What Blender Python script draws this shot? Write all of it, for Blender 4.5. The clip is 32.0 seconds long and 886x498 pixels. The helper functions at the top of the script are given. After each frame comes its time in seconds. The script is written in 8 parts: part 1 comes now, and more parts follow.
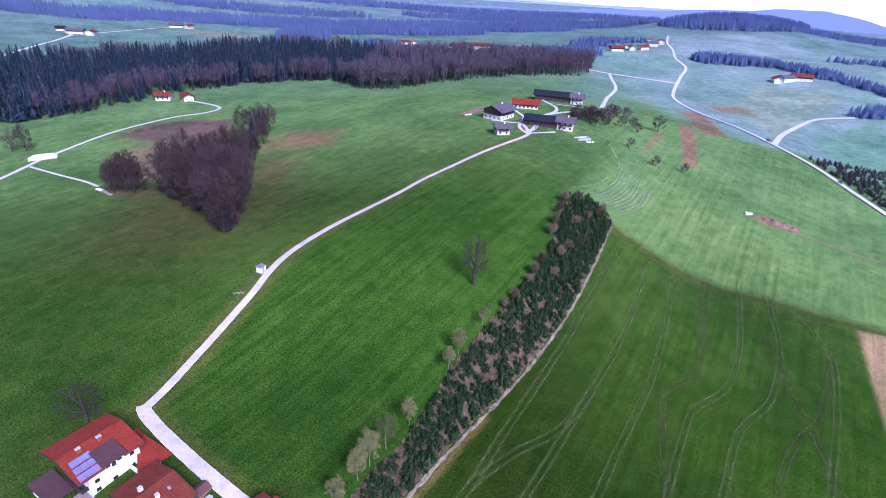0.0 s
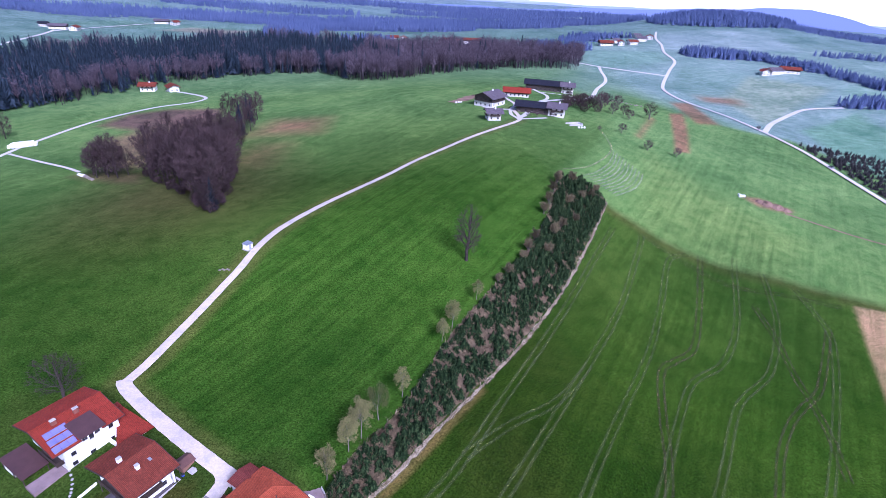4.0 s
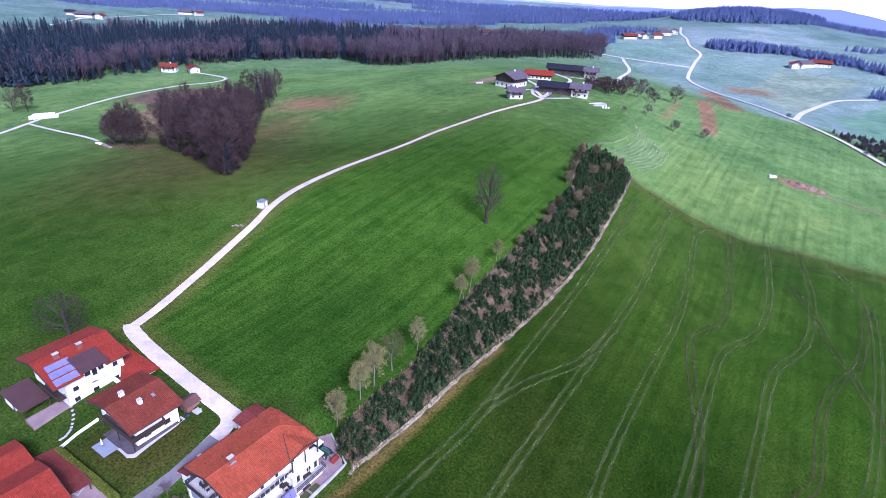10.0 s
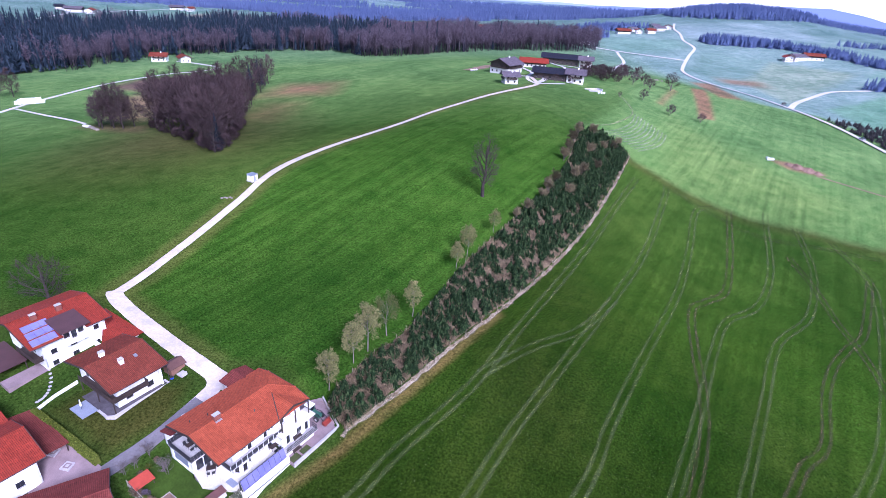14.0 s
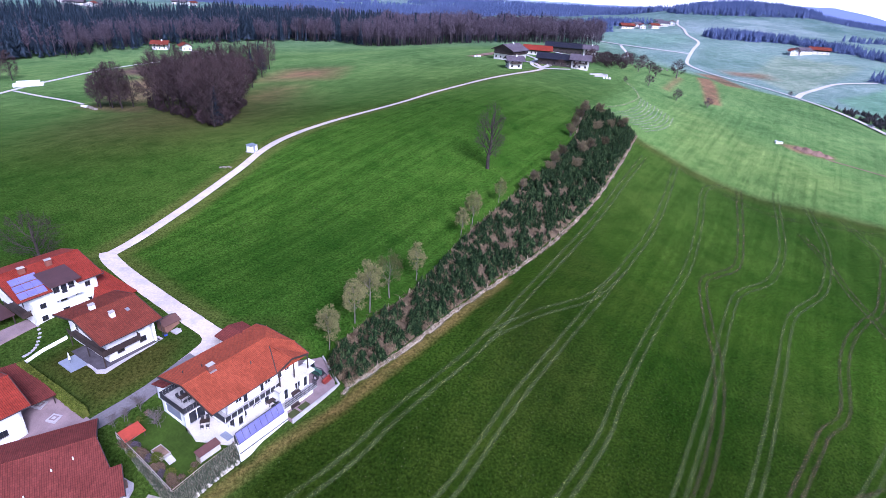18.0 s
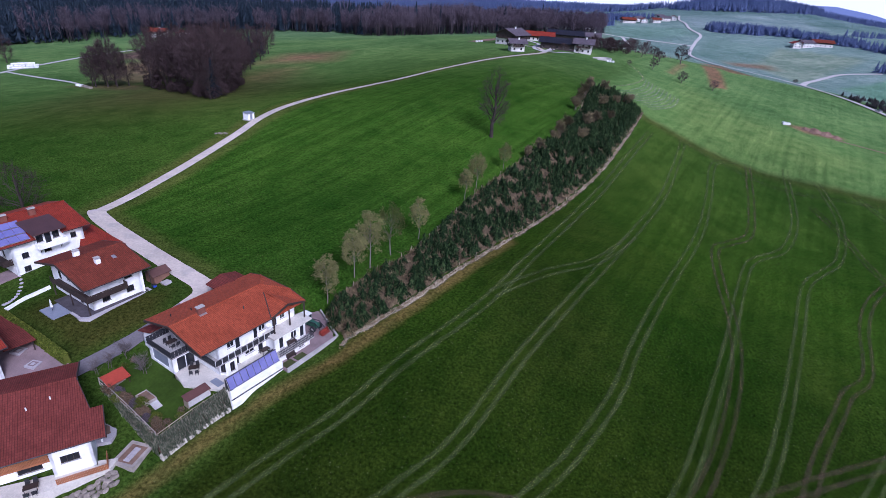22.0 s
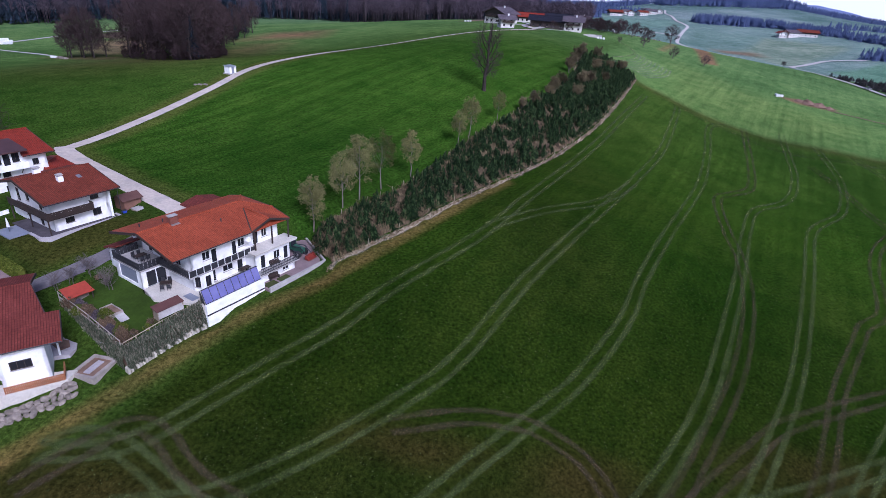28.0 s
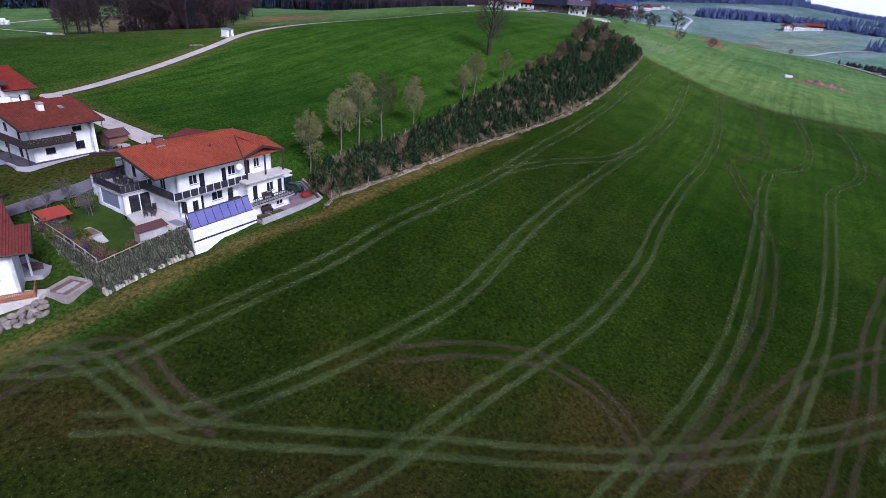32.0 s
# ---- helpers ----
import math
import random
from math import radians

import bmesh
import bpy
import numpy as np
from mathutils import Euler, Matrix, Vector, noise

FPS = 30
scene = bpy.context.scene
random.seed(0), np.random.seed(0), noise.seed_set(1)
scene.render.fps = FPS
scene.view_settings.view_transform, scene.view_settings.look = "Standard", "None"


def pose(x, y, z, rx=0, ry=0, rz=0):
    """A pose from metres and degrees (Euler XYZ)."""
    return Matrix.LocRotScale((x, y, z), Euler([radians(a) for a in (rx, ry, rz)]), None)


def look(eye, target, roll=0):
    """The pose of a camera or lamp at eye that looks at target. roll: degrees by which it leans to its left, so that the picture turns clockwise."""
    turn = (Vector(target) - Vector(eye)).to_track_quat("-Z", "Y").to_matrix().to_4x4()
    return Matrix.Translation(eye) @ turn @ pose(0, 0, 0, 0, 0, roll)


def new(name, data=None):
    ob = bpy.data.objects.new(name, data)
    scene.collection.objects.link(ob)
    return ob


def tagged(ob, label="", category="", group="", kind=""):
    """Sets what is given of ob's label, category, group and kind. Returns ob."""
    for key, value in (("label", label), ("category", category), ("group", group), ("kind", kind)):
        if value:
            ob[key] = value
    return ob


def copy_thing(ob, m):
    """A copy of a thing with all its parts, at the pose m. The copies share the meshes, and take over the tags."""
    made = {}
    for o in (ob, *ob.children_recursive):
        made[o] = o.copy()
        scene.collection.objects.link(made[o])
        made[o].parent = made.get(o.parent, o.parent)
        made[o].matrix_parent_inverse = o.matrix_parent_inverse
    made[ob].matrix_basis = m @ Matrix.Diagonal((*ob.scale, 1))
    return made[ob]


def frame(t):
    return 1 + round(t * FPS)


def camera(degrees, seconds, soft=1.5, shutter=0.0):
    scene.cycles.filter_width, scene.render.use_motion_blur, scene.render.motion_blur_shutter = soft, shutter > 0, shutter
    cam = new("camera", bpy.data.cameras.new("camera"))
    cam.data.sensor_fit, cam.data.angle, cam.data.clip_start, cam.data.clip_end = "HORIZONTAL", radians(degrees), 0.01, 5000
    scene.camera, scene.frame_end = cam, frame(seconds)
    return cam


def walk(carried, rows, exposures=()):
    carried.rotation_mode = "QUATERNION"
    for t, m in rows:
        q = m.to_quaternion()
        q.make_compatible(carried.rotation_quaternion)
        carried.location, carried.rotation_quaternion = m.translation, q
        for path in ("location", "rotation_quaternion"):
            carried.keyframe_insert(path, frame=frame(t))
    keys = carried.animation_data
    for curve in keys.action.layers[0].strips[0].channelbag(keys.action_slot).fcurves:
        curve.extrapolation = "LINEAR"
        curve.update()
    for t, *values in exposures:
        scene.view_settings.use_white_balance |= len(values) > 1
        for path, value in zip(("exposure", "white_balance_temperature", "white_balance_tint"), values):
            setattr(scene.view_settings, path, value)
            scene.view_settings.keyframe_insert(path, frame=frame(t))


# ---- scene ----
cam = camera(78.2, 32.0, soft=0.85)
METRES, EYE, TILT, LEAN, TURN = 85.0, 114.0, -27.0, -3.0, 0.0
ROWS = [
    (0.0, 0.0, 0.0, 0.0, 0.0, 0.0, -0.0),
    (0.5, -0.0017, 0.0056, -0.0136, -0.38, 0.02, 0.21),
    (1.0, -0.004, 0.0136, -0.0285, -0.59, 0.06, 0.32),
    (1.5, -0.0051, 0.0192, -0.0415, -0.3, 0.06, 0.13),
    (2.0, -0.0062, 0.0277, -0.0556, -0.11, 0.1, 0.01),
    (2.5, -0.0069, 0.0356, -0.0697, 0.04, 0.14, -0.07),
    (3.0, -0.007, 0.0431, -0.0843, -0.61, 0.15, 0.3),
    (3.5, -0.0074, 0.0513, -0.0994, -0.92, 0.18, 0.45),
    (5.5, -0.0101, 0.073, -0.1544, -1.07, 0.26, 0.48),
    (6.0, -0.012, 0.0811, -0.1687, -0.14, 0.29, -0.08),
    (6.5, -0.0124, 0.0891, -0.1817, -0.32, 0.29, 0.02),
    (7.0, -0.0141, 0.0965, -0.1942, -0.68, 0.32, 0.19),
    (7.5, -0.0145, 0.1027, -0.207, -0.61, 0.34, 0.14),
    (8.0, -0.0158, 0.1078, -0.2199, -0.61, 0.35, 0.08),
    (8.5, -0.0169, 0.113, -0.2337, -0.52, 0.37, 0.02),
    (9.0, -0.0182, 0.1199, -0.2475, -0.64, 0.4, 0.05),
    (9.5, -0.0191, 0.1284, -0.2622, 0.58, 0.4, -0.69),
    (10.0, -0.0178, 0.1369, -0.2769, 0.67, 0.41, -0.74),
    (10.5, -0.0209, 0.1445, -0.2934, 0.05, 0.47, -0.42),
    (11.0, -0.0203, 0.1505, -0.3076, 0.79, 0.49, -0.85),
    (11.5, -0.0207, 0.1555, -0.3195, 0.88, 0.5, -0.93),
    (12.0, -0.0202, 0.1602, -0.3327, 0.37, 0.53, -0.66),
    (12.5, -0.021, 0.1658, -0.3464, 0.17, 0.55, -0.55),
    (13.0, -0.0215, 0.1731, -0.3602, 0.18, 0.58, -0.58),
    (13.5, -0.0228, 0.1815, -0.374, 0.28, 0.6, -0.65),
    (14.0, -0.0223, 0.1908, -0.3879, 0.05, 0.61, -0.54),
    (14.5, -0.0238, 0.2001, -0.4037, -0.42, 0.63, -0.28),
    (16.5, -0.0259, 0.2238, -0.4545, -0.38, 0.67, -0.43),
    (17.0, -0.027, 0.2308, -0.4685, -0.36, 0.71, -0.46),
    (17.5, -0.0279, 0.2372, -0.4819, -0.03, 0.71, -0.66),
    (18.0, -0.0313, 0.2448, -0.4963, 0.17, 0.74, -0.78),
    (18.5, -0.0338, 0.2517, -0.51, 0.45, 0.76, -0.95),
    (19.0, -0.0344, 0.2584, -0.5238, 0.4, 0.76, -0.91),
    (19.5, -0.0341, 0.2675, -0.5384, 0.22, 0.78, -0.82),
    (20.0, -0.0349, 0.2777, -0.554, 0.08, 0.83, -0.77),
    (20.5, -0.0352, 0.2862, -0.5686, 0.08, 0.83, -0.76),
    (21.0, -0.0363, 0.2937, -0.5835, 0.16, 0.85, -0.86),
    (21.5, -0.038, 0.3017, -0.5985, 0.16, 0.88, -0.85),
    (22.0, -0.0397, 0.3092, -0.6117, 0.14, 0.91, -0.85),
    (22.5, -0.0416, 0.316, -0.6248, 0.27, 0.94, -0.93),
    (23.0, -0.0427, 0.324, -0.6381, 0.28, 0.96, -0.95),
    (23.5, -0.0439, 0.3325, -0.6522, 0.19, 0.99, -0.92),
    (24.0, -0.0443, 0.3393, -0.6662, -0.79, 1.01, -0.36),
    (24.5, -0.0453, 0.3446, -0.681, -1.55, 1.02, 0.08),
    (25.0, -0.0463, 0.3494, -0.6949, -1.47, 1.05, 0.02),
    (25.5, -0.047, 0.3565, -0.7082, -1.43, 1.08, -0.03),
    (27.5, -0.0516, 0.3845, -0.7589, -0.97, 1.2, -0.38),
    (28.0, -0.0522, 0.3922, -0.7721, -1.09, 1.22, -0.35),
    (28.5, -0.0527, 0.3993, -0.7851, -1.06, 1.24, -0.37),
    (29.0, -0.0537, 0.4063, -0.7986, -1.07, 1.27, -0.4),
    (29.5, -0.0545, 0.4127, -0.812, -1.05, 1.3, -0.4),
    (30.0, -0.0547, 0.42, -0.826, -1.0, 1.32, -0.47),
    (30.5, -0.0549, 0.4292, -0.8401, -1.01, 1.33, -0.48),
    (31.0, -0.0551, 0.4399, -0.855, -0.88, 1.35, -0.57),
    (31.5, -0.0554, 0.4491, -0.869, -0.79, 1.37, -0.64),
    (32.0, -0.056, 0.4567, -0.884, -0.98, 1.39, -0.57),
]
walk(cam, [(t, pose(0, 0, EYE, TILT, LEAN, TURN) @ pose(METRES * x, METRES * y, METRES * z, 90 + pitch, roll, yaw)) for t, x, y, z, yaw, pitch, roll in ROWS],
     exposures=[(0, 0.90, 4900, 37), (6, 0.93, 4940, 36), (14.5, 1.12, 5010, 34), (17, 1.08, 5020, 33), (18, 0.98, 5030, 32), (19, 0.74, 5050, 31), (20, 0.46, 5080, 30), (21, 0.29, 5090, 29), (23, 0.14, 5100, 28), (28, 0.14, 5150, 27), (32, 0.15, 5200, 27)])

# ---------------------------------------------------------------- light
world = bpy.data.worlds.new("sky")
scene.world = world
world.use_nodes = True
wn = world.node_tree.nodes
sky = wn.new("ShaderNodeTexSky")
sky.sky_type = "NISHITA"
sky.sun_disc = False
sky.sun_elevation = radians(40)
sky.sun_rotation = radians(150)
sky.air_density, sky.dust_density, sky.ozone_density = 1.3, 4.0, 1.5
wn["Background"].inputs["Strength"].default_value = 0.082
world.node_tree.links.new(sky.outputs[0], wn["Background"].inputs["Color"])
sun = new("sun", bpy.data.lights.new("sun", "SUN"))
sun.data.energy, sun.data.angle, sun.data.color = 2.95, radians(19), (1.0, 0.965, 0.92)
sun.matrix_world = look((60, -112, 108), (0, 0, 0))


# ---------------------------------------------------------------- materials
def nodes_of(name):
    m = bpy.data.materials.new(name)
    m.use_nodes = True
    nt = m.node_tree
    return m, nt, nt.nodes["Principled BSDF"]


def ramp(nt, fac, stops):
    r = nt.nodes.new("ShaderNodeValToRGB")
    while len(r.color_ramp.elements) < len(stops):
        r.color_ramp.elements.new(0.5)
    for e, (p, c) in zip(r.color_ramp.elements, stops):
        e.position, e.color = p, (*c, 1)
    nt.links.new(fac, r.inputs[0])
    return r.outputs[0]


def noise_of(nt, scale, detail=4.0, coords="Object", rough=0.6, stretch=None):
    tc = nt.nodes.new("ShaderNodeTexCoord")
    n = nt.nodes.new("ShaderNodeTexNoise")
    n.inputs["Scale"].default_value, n.inputs["Detail"].default_value = scale, detail
    n.inputs["Roughness"].default_value = rough
    src = tc.outputs[coords]
    if stretch:
        mp = nt.nodes.new("ShaderNodeMapping")
        mp.inputs["Scale"].default_value = stretch
        nt.links.new(src, mp.inputs[0])
        src = mp.outputs[0]
    nt.links.new(src, n.inputs["Vector"])
    return n.outputs[0]


def mix(nt, a, b, fac, mode="MIX"):
    m = nt.nodes.new("ShaderNodeMix")
    m.data_type, m.blend_type = "RGBA", mode
    for sock, v in ((m.inputs[0], fac), (m.inputs[6], a), (m.inputs[7], b)):
        if hasattr(v, "is_linked"):
            nt.links.new(v, sock)
        else:
            sock.default_value = v if isinstance(v, float) else (*v, 1)
    return m.outputs[2]


def math_node(nt, op, a, b=0.0):
    m = nt.nodes.new("ShaderNodeMath")
    m.operation = op
    for sock, v in ((m.inputs[0], a), (m.inputs[1], b)):
        if hasattr(v, "is_linked"):
            nt.links.new(v, sock)
        else:
            sock.default_value = v
    return m.outputs[0]


def bump(nt, bsdf, height, strength, dist):
    b = nt.nodes.new("ShaderNodeBump")
    b.inputs["Strength"].default_value, b.inputs["Distance"].default_value = strength, dist
    nt.links.new(height, b.inputs["Height"])
    nt.links.new(b.outputs[0], bsdf.inputs["Normal"])


def surface(name, base, dark=0.75, light=1.2, rough=0.8, metal=0.0, fine=6.0, coarse=0.5, relief=0.3, spread=0.0, tint=None):
    """A plain weathered surface: two scales of tone, fine relief, and a tone of its own for each object."""
    m, nt, b = nodes_of(name)
    lo, hi = tuple(c * dark for c in base), tuple(min(c * light, 0.95) for c in base)
    c1 = ramp(nt, noise_of(nt, coarse), [(0.3, lo), (0.7, hi)])
    c2 = ramp(nt, noise_of(nt, fine, 6.0), [(0.3, (0.72,) * 3), (0.7, (1.15,) * 3)])
    col = mix(nt, c1, c2, 0.6, "MULTIPLY")
    if tint:
        col = mix(nt, col, tint, ramp(nt, noise_of(nt, coarse * 2.7, 5.0), [(0.5, (0, 0, 0)), (0.75, (0.8,) * 3)]))
    if spread:
        oi = nt.nodes.new("ShaderNodeObjectInfo")
        col = mix(nt, col, ramp(nt, oi.outputs["Random"], [(0.0, (1 - spread,) * 3), (1.0, (1 + spread,) * 3)]), 1.0, "MULTIPLY")
    nt.links.new(col, b.inputs["Base Color"])
    b.inputs["Roughness"].default_value, b.inputs["Metallic"].default_value = rough, metal
    if rough >= 0.85:
        b.inputs["Specular IOR Level"].default_value = 0.12
    if relief:
        bump(nt, b, noise_of(nt, fine * 3, 5.0), relief, 0.02)
    return m


def foliage(name, base, alt, rough=0.7, scale=0.8):
    """Leaves or twigs: a tone for each loose island and for each object."""
    m, nt, b = nodes_of(name)
    g = nt.nodes.new("ShaderNodeNewGeometry")
    col = ramp(nt, g.outputs["Random Per Island"], [(0.0, tuple(c * 0.6 for c in base)), (0.55, base), (1.0, alt)])
    col = mix(nt, col, ramp(nt, noise_of(nt, scale, 3.0), [(0.3, (0.65,) * 3), (0.7, (1.25,) * 3)]), 0.7, "MULTIPLY")
    oi = nt.nodes.new("ShaderNodeObjectInfo")
    col = mix(nt, col, ramp(nt, oi.outputs["Random"], [(0.0, (0.86,) * 3), (1.0, (1.14,) * 3)]), 1.0, "MULTIPLY")
    nt.links.new(col, b.inputs["Base Color"])
    b.inputs["Roughness"].default_value = rough
    b.inputs["Specular IOR Level"].default_value = 0.04
    return m


def roof_tiles(name, base, alt, wet=0.55):
    """Pantiles: columns and courses in relief, tone by tile, moss and weather stains."""
    m, nt, b = nodes_of(name)
    tc = nt.nodes.new("ShaderNodeTexCoord")
    sep = nt.nodes.new("ShaderNodeSeparateXYZ")
    nt.links.new(tc.outputs["Object"], sep.inputs[0])
    col_w = math_node(nt, "ABSOLUTE", math_node(nt, "SINE", math_node(nt, "MULTIPLY", sep.outputs[0], math.pi / 0.26)))
    saw = math_node(nt, "FRACT", math_node(nt, "MULTIPLY", sep.outputs[1], 1 / 0.36))
    relief = math_node(nt, "ADD", math_node(nt, "MULTIPLY", col_w, 0.6), math_node(nt, "MULTIPLY", saw, 0.7))
    br = nt.nodes.new("ShaderNodeTexBrick")
    br.inputs["Color1"].default_value, br.inputs["Color2"].default_value = (*base, 1), (*alt, 1)
    br.inputs["Mortar"].default_value = (*(c * 0.6 for c in base), 1)
    br.inputs["Scale"].default_value, br.inputs["Mortar Size"].default_value = 1.0, 0.02
    br.inputs["Brick Width"].default_value, br.inputs["Row Height"].default_value, br.offset = 0.26, 0.36, 0.0
    nt.links.new(tc.outputs["Object"], br.inputs["Vector"])
    col = mix(nt, br.outputs[0], ramp(nt, noise_of(nt, 0.35, 5.0), [(0.32, (0.66, 0.62, 0.6)), (0.68, (1.18,) * 3)]), 0.5, "MULTIPLY")
    col = mix(nt, col, ramp(nt, noise_of(nt, 3.0, 4.0, stretch=(1, 0.25, 1)), [(0.35, (0.75,) * 3), (0.65, (1.12,) * 3)]), 0.6, "MULTIPLY")
    # shade in the troughs between tile columns, painted in to strengthen the relief
    col = mix(nt, col, ramp(nt, col_w, [(0.0, (0.45,) * 3), (0.5, (1.06,) * 3)]), 0.7, "MULTIPLY")
    nt.links.new(col, b.inputs["Base Color"])
    b.inputs["Roughness"].default_value = wet
    b.inputs["Specular IOR Level"].default_value = 0.10
    bump(nt, b, relief, 0.9, 0.05)
    return m


def ground_material():
    m, nt, b = nodes_of("meadow")
    at = nt.nodes.new("ShaderNodeAttribute")
    at.attribute_name = "tone"
    col = at.outputs["Color"]
    big = ramp(nt, noise_of(nt, 0.018, 4.0), [(0.3, (0.68, 0.74, 0.72)), (0.7, (1.34, 1.22, 1.2))])
    mid = ramp(nt, noise_of(nt, 0.16, 5.0), [(0.32, (0.74, 0.82, 0.76)), (0.7, (1.28, 1.16, 1.2))])
    fine = ramp(nt, noise_of(nt, 2.2, 6.0), [(0.32, (0.36, 0.4, 0.34)), (0.68, (1.62, 1.6, 1.5))])
    col = mix(nt, col, big, 1.0, "MULTIPLY")
    col = mix(nt, col, mid, 1.0, "MULTIPLY")
    col = mix(nt, col, fine, 0.9, "MULTIPLY")
    grain = ramp(nt, noise_of(nt, 7.5, 5.0, rough=0.7), [(0.34, (0.46, 0.5, 0.42)), (0.66, (1.52, 1.5, 1.45))])
    col = mix(nt, col, grain, 0.75, "MULTIPLY")
    # rows left by drilling and rolling, along the plantation
    rows = ramp(nt, noise_of(nt, 1.0, 3.0, stretch=(0.46, 0.012, 0.02)), [(0.35, (0.70, 0.75, 0.70)), (0.65, (1.34, 1.28, 1.26))])
    tc = nt.nodes.new("ShaderNodeTexCoord")
    vr = nt.nodes.new("ShaderNodeVectorRotate")
    vr.rotation_type = "Z_AXIS"
    vr.inputs["Angle"].default_value = radians(32)
    nt.links.new(tc.outputs["Object"], vr.inputs["Vector"])
    for n in nt.nodes:
        if n.type == "MAPPING":
            nt.links.new(vr.outputs[0], n.inputs[0])
    col = mix(nt, col, mix(nt, col, rows, 1.0, "MULTIPLY"), at.outputs["Alpha"])
    # dead tufts and pale leaves of weeds
    vo = nt.nodes.new("ShaderNodeTexVoronoi")
    vo.inputs["Scale"].default_value = 0.85
    nt.links.new(tc.outputs["Object"], vo.inputs["Vector"])
    tuft = ramp(nt, vo.outputs["Distance"], [(0.04, (1, 1, 1)), (0.12, (0, 0, 0))])
    patch = ramp(nt, noise_of(nt, 0.25, 4.0), [(0.5, (0, 0, 0)), (0.62, (0.75,) * 3)])
    col = mix(nt, col, (0.13, 0.16, 0.06), mix(nt, tuft, patch, 1.0, "MULTIPLY"))
    nt.links.new(col, b.inputs["Base Color"])
    b.inputs["Roughness"].default_value = 1.0
    b.inputs["Specular IOR Level"].default_value = 0.0
    bump(nt, b, noise_of(nt, 3.5, 7.0, rough=0.8), 0.85, 0.14)
    return m


def track_material(name, base, cover):
    """Worn grass in a wheel's line: fades at its edges and breaks up along its way."""
    m, nt, b = nodes_of(name)
    nt.links.new(ramp(nt, noise_of(nt, 3.0, 5.0), [(0.3, tuple(c * 0.7 for c in base)), (0.7, tuple(c * 1.25 for c in base))]), b.inputs["Base Color"])
    b.inputs["Roughness"].default_value = 0.95
    b.inputs["Specular IOR Level"].default_value = 0.1
    uv = nt.nodes.new("ShaderNodeUVMap")
    sep = nt.nodes.new("ShaderNodeSeparateXYZ")
    nt.links.new(uv.outputs[0], sep.inputs[0])
    edge = math_node(nt, "MINIMUM", math_node(nt, "MULTIPLY", math_node(nt, "SINE", math_node(nt, "MULTIPLY", sep.outputs[0], math.pi)), 1.5), 1.0)
    wear = ramp(nt, noise_of(nt, 0.14, 5.0), [(0.3, (0.35,) * 3), (0.68, (1.0,) * 3)])
    grit = ramp(nt, noise_of(nt, 4.5, 6.0, rough=0.75), [(0.34, (0.35,) * 3), (0.6, (1.0,) * 3)])
    a = math_node(nt, "MULTIPLY", edge, math_node(nt, "MULTIPLY", wear, grit))
    nt.links.new(math_node(nt, "MULTIPLY", a, cover), b.inputs["Alpha"])
    return m


MEADOW = ground_material()
GRAVEL = surface("pale_gravel", (0.53, 0.455, 0.395), 0.85, 1.12, 0.9, fine=2.0, coarse=0.12, relief=0.3, tint=(0.30, 0.285, 0.275))
ASPHALT = surface("grey_lane", (0.15, 0.135, 0.145), 0.8, 1.15, 0.9, fine=3.0, coarse=0.2, relief=0.2)
FAR_LANE = surface("far_lane", (0.50, 0.475, 0.46), 0.9, 1.1, 0.9, coarse=0.05, relief=0)
COURT = surface("paving", (0.25, 0.185, 0.19), 0.8, 1.15, 0.85, fine=8.0, coarse=0.4)
COURT_PALE = surface("pale_paving", (0.42, 0.39, 0.41), 0.9, 1.1, 0.85, fine=8.0)
SLAB = surface("terrace_slab", (0.60, 0.56, 0.50), 0.85, 1.1, 0.8, fine=5.0)
RENDER = surface("white_render", (0.90, 0.90, 0.905), 0.95, 1.04, 0.85, fine=0.9, coarse=0.15, relief=0.05)
FARMWALL = surface("farm_render", (0.66, 0.63, 0.62), 0.85, 1.1, 0.85, fine=2.0, coarse=0.2, relief=0.05)
CREAM = surface("old_render", (0.56, 0.53, 0.50), 0.85, 1.1, 0.85, fine=3.0, coarse=0.3, relief=0.08)
CONCRETE = surface("concrete", (0.42, 0.40, 0.39), 0.75, 1.15, 0.9, fine=4.0, coarse=0.4)
ORANGE = roof_tiles("orange_tiles", (0.34, 0.075, 0.035), (0.275, 0.060, 0.029))
RED = roof_tiles("red_tiles", (0.265, 0.040, 0.023), (0.20, 0.032, 0.020))
BROWN = roof_tiles("brown_red_tiles", (0.185, 0.044, 0.026), (0.135, 0.034, 0.022), 0.75)
DARKRED = roof_tiles("dark_red_tiles", (0.170, 0.042, 0.033), (0.135, 0.034, 0.028), 0.75)
DARKROOF = roof_tiles("anthracite_tiles", (0.018, 0.019, 0.030), (0.025, 0.025, 0.037), 0.6)
GREYROOF = roof_tiles("grey_tiles", (0.125, 0.105, 0.125), (0.10, 0.085, 0.105), 0.7)
WOOD = surface("dark_wood", (0.034, 0.021, 0.017), 0.7, 1.4, 0.7, fine=9.0)
BARN = surface("barn_boards", (0.042, 0.031, 0.029), 0.7, 1.4, 0.8, fine=5.0)
PINE = surface("oiled_pine", (0.33, 0.13, 0.055), 0.8, 1.2, 0.55, fine=8.0)
SHEDWOOD = surface("shed_boards", (0.20, 0.10, 0.07), 0.8, 1.25, 0.7, fine=8.0)
GREYWOOD = surface("weathered_wood", (0.34, 0.30, 0.27), 0.7, 1.25, 0.85, fine=6.0)
PALEWOOD = surface("pale_posts", (0.33, 0.275, 0.205), 0.8, 1.2, 0.85, fine=6.0, spread=0.25)
